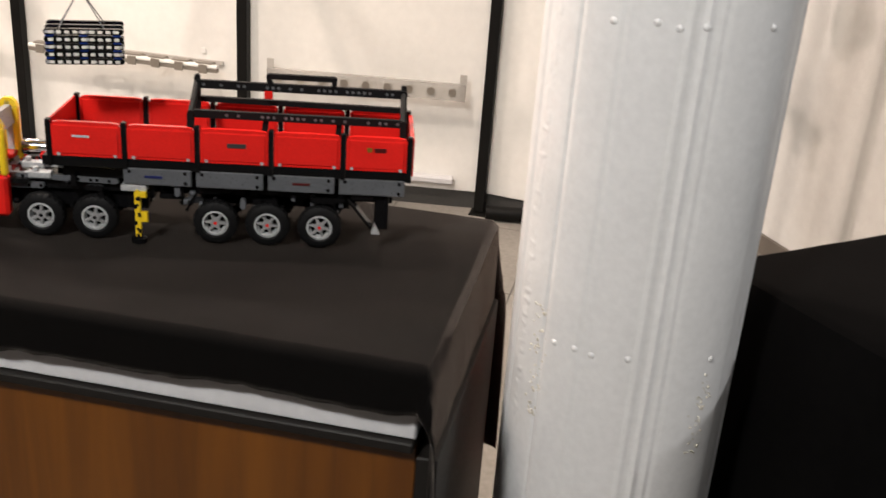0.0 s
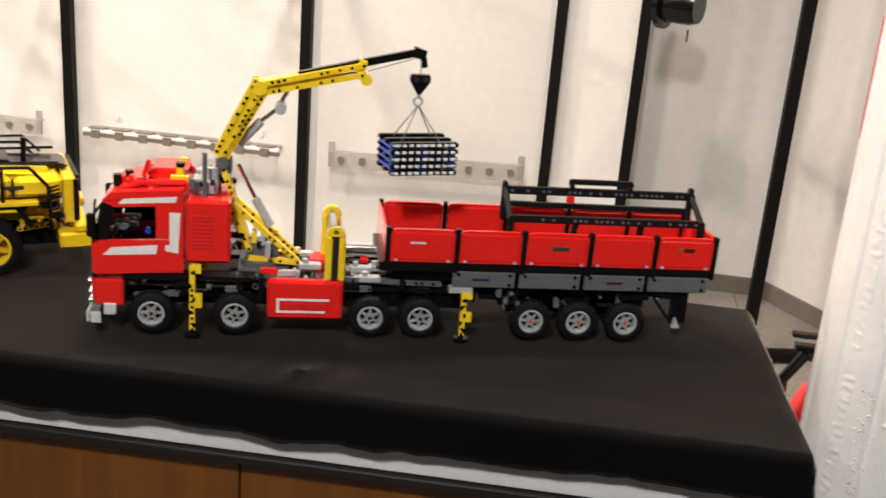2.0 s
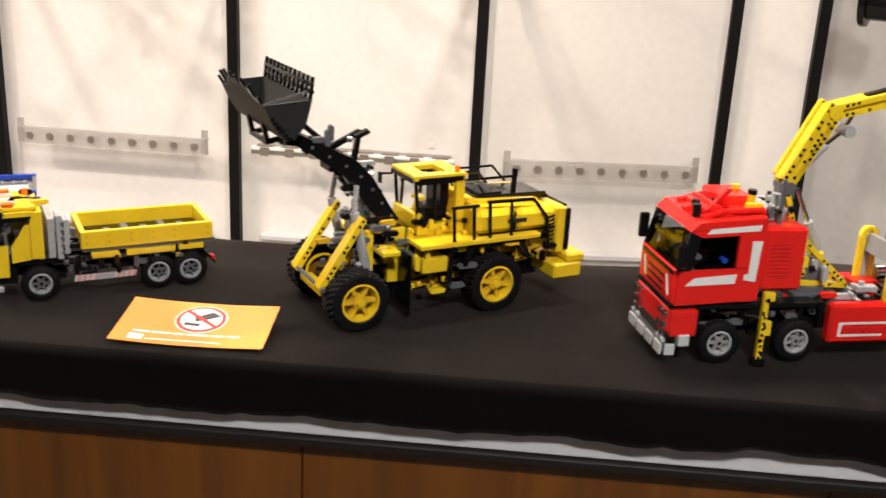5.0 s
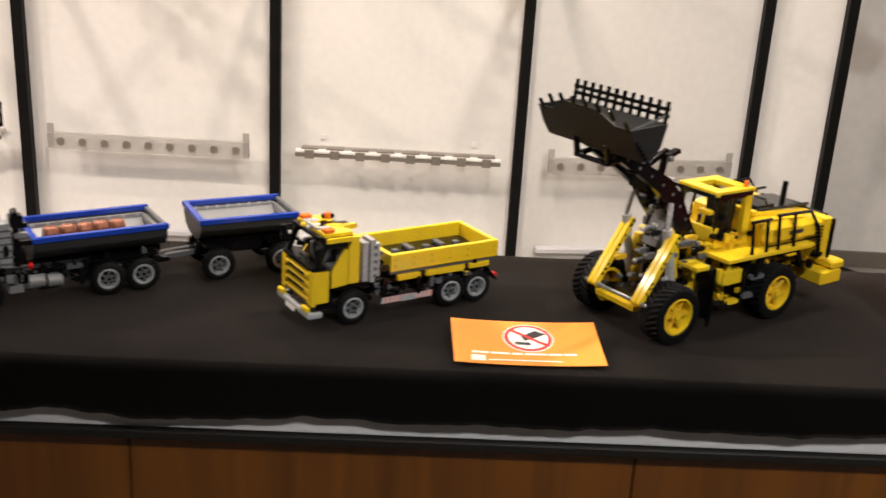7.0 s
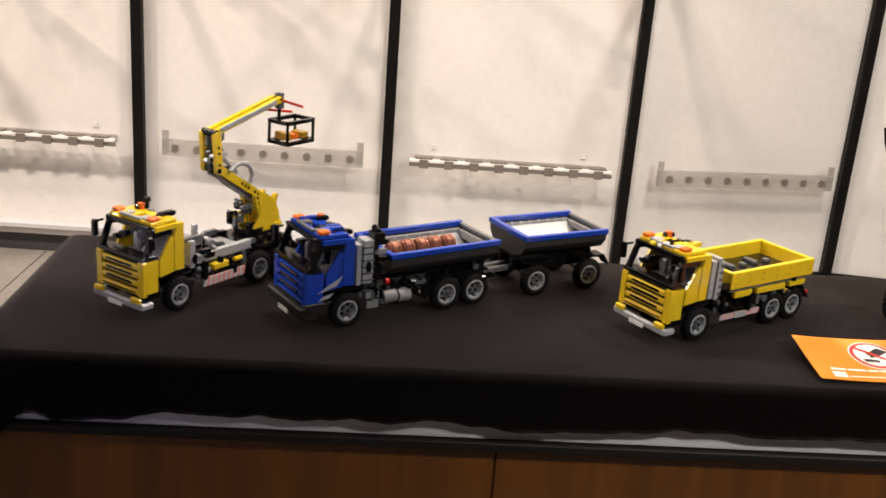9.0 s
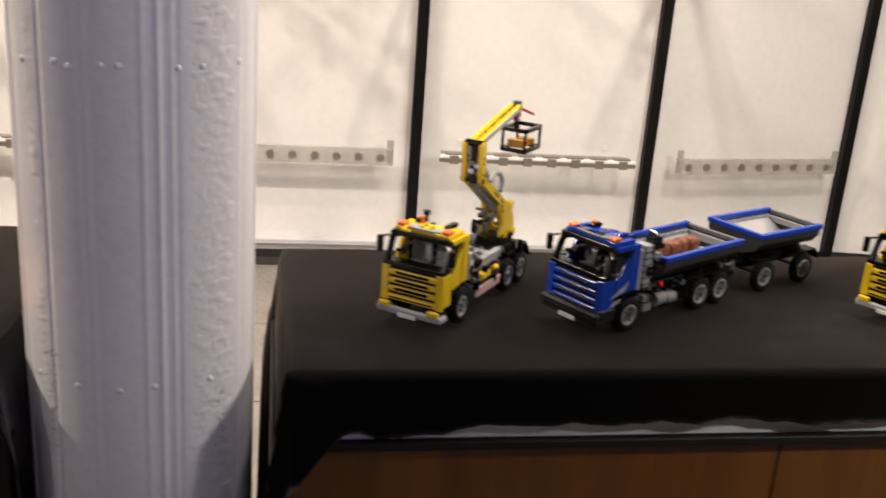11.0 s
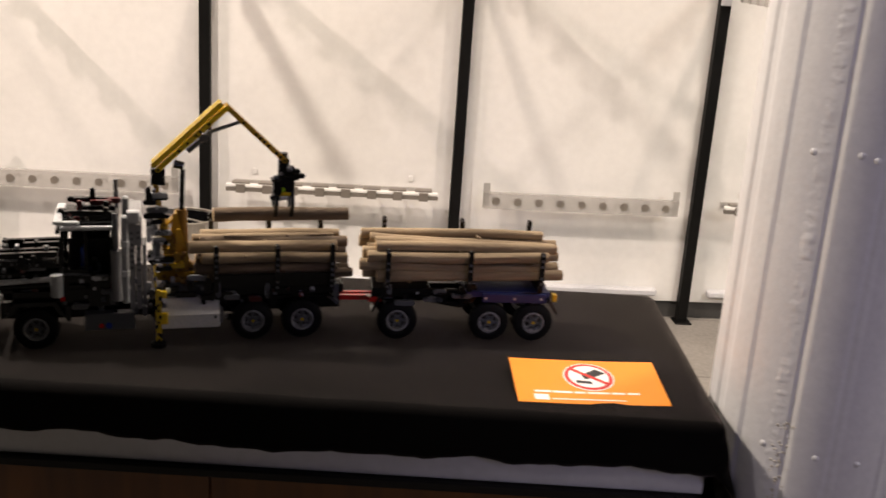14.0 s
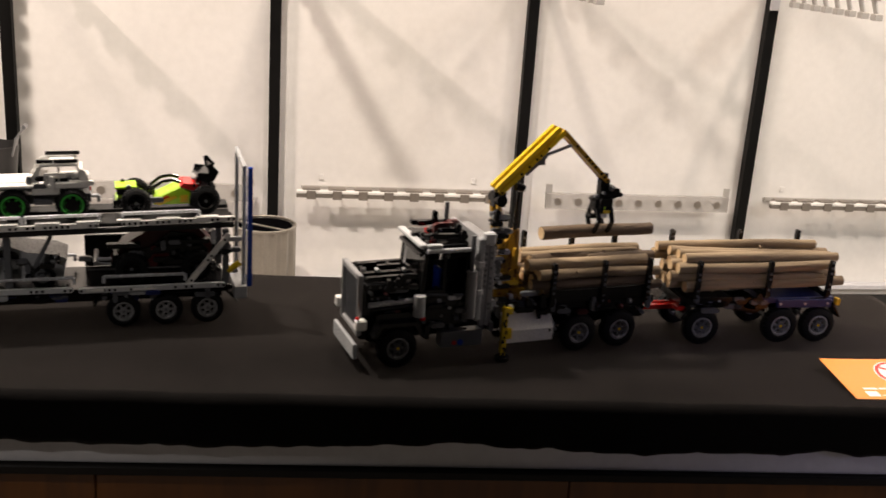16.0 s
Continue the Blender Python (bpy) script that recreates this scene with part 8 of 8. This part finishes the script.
# ---- steel bin on the floor behind the counter ----
bin_m = pose(-4.612, 3.42, 0)
basket = thing("waste_bin", bin_m, "round ribbed steel waste bin with a bar across its mouth", "waste bin")
verts, n = [], 96
for z, dr in ((0.0, 0.0), (0.432, 0.0), (0.432, -0.003), (0.005, -0.003)):
    for k in range(n):
        r = 0.112 + dr + 0.0042 * math.cos(k * 2 * math.pi / 6)
        verts.append((r * math.cos(2 * math.pi * k / n), r * math.sin(2 * math.pi * k / n), z))
faces = [(i * n + k, i * n + (k + 1) % n, (i + 1) * n + (k + 1) % n, (i + 1) * n + k) for i in range(3) for k in range(n)] + [tuple(range(n)), tuple(range(3 * n, 4 * n))]
part("body", Geo().add(verts, faces), STEEL, basket, "ribbed steel side")
part("rim", Geo().lathe([(0.110, 0.4325), (0.117, 0.4325), (0.118, 0.440), (0.112, 0.443), (0.109, 0.440)], 48, pose(0, 0, 0, 90)), STEEL, basket)
part("liner", Geo().lathe([(0.1000, 0.434), (0.1030, 0.434), (0.1020, 0.02), (0.0001, 0.02), (0.0001, 0.016), (0.1000, 0.016)], 40, pose(0, 0, 0, 90), False), BLACK, basket, "black liner")
part("cross_bar", Geo().bar((-0.098, 0.04, 0.436), (0.085, -0.062, 0.432), 0.012, 0.004, (0.4, 1, 0)), STEEL, basket)


# ---- orange no-touching cards ----
def card(m, bow):
    sign = thing("notice_card", m, "orange paper card with a round no-touching sign", "sign", "notice cards")
    wide, deep, n = 0.211, 0.116, 24
    lift = lambda x, y: 0.0012 + bow * ((x / wide - 0.5) ** 2 * 0.020 + (y / deep) ** 2 * 0.004) + 0.0125 * y / deep
    verts = [(x * wide / n, y * deep / 8, lift(x * wide / n, y * deep / 8) + s) for s in (0, 0.0006) for y in range(9) for x in range(n + 1)]
    w, top = n + 1, 9 * (n + 1)
    faces = [(j * w + i, j * w + i + 1, (j + 1) * w + i + 1, (j + 1) * w + i) for j in range(8) for i in range(n)]
    faces += [tuple(k + top for k in f[::-1]) for f in faces]
    rim = [i for i in range(n + 1)] + [j * w + n for j in range(1, 9)] + [8 * w + i for i in range(n - 1, -1, -1)] + [j * w for j in range(7, 0, -1)]
    faces += [(a, b, b + top, a + top) for a, b in zip(rim, rim[1:] + rim[:1])]
    part("card", Geo().add(verts, faces), CARD, sign, "bright orange card")

    def flat(points, up):
        return Geo().add([(x, y, lift(x, y) + 0.0006 + up) for x, y in points] + [(x, y, lift(x, y) + 0.0003 + up) for x, y in points], [tuple(range(len(points))), tuple(range(len(points), 2 * len(points)))] + [(k, (k + 1) % len(points), len(points) + (k + 1) % len(points), len(points) + k) for k in range(len(points))])

    cx, cy = 0.109, 0.071
    circle = lambda r: [(cx + r * math.cos(2 * math.pi * k / 36), cy + r * math.sin(2 * math.pi * k / 36)) for k in range(36)]
    part("sign_border", flat(circle(0.0365), 0.0002), PAPER, sign)
    part("sign_ring", flat(circle(0.0345), 0.0005), SIGNRED, sign, "red ring")
    part("sign_face", flat(circle(0.0290), 0.0008), PAPER, sign)
    part("sign_mark", flat([(cx - 0.010, cy + 0.004), (cx + 0.012, cy + 0.020), (cx + 0.026, cy + 0.010), (cx + 0.004, cy - 0.004), (cx - 0.006, cy - 0.008)], 0.0011), INK, sign)
    part("sign_mark", flat([(cx - 0.020, cy - 0.018), (cx + 0.002, cy - 0.020), (cx + 0.002, cy - 0.013), (cx - 0.020, cy - 0.011)], 0.0011), INK, sign)
    part("sign_slash", flat([(cx - 0.026, cy + 0.018), (cx - 0.022, cy + 0.022), (cx + 0.026, cy - 0.017), (cx + 0.022, cy - 0.021)], 0.0014), SIGNRED, sign)
    words = (0.026, 0.030, 0.018, 0.034, 0.022, 0.020)
    x = 0.026
    for width in words:
        part("text_bar", flat([(x, 0.0265), (x + width - 0.003, 0.0265), (x + width - 0.003, 0.0310), (x, 0.0310)], 0.0003), PAPER, sign)
        x += width
    part("logo_patch", flat([(0.024, 0.007), (0.044, 0.007), (0.044, 0.021), (0.024, 0.021)], 0.0003), PAPER, sign, "small white patch")
    part("text_bar", flat([(0.048, 0.009), (0.150, 0.009), (0.150, 0.0115), (0.048, 0.0115)], 0.0003), PAPER, sign)


card(pose(-1.912, 0.955, TOP + 0.002, 0, 0, 3.0), 0.65)
card(pose(-3.724, 0.967, TOP_LEFT - 0.002, 0, 0, 0.2), 0.3)
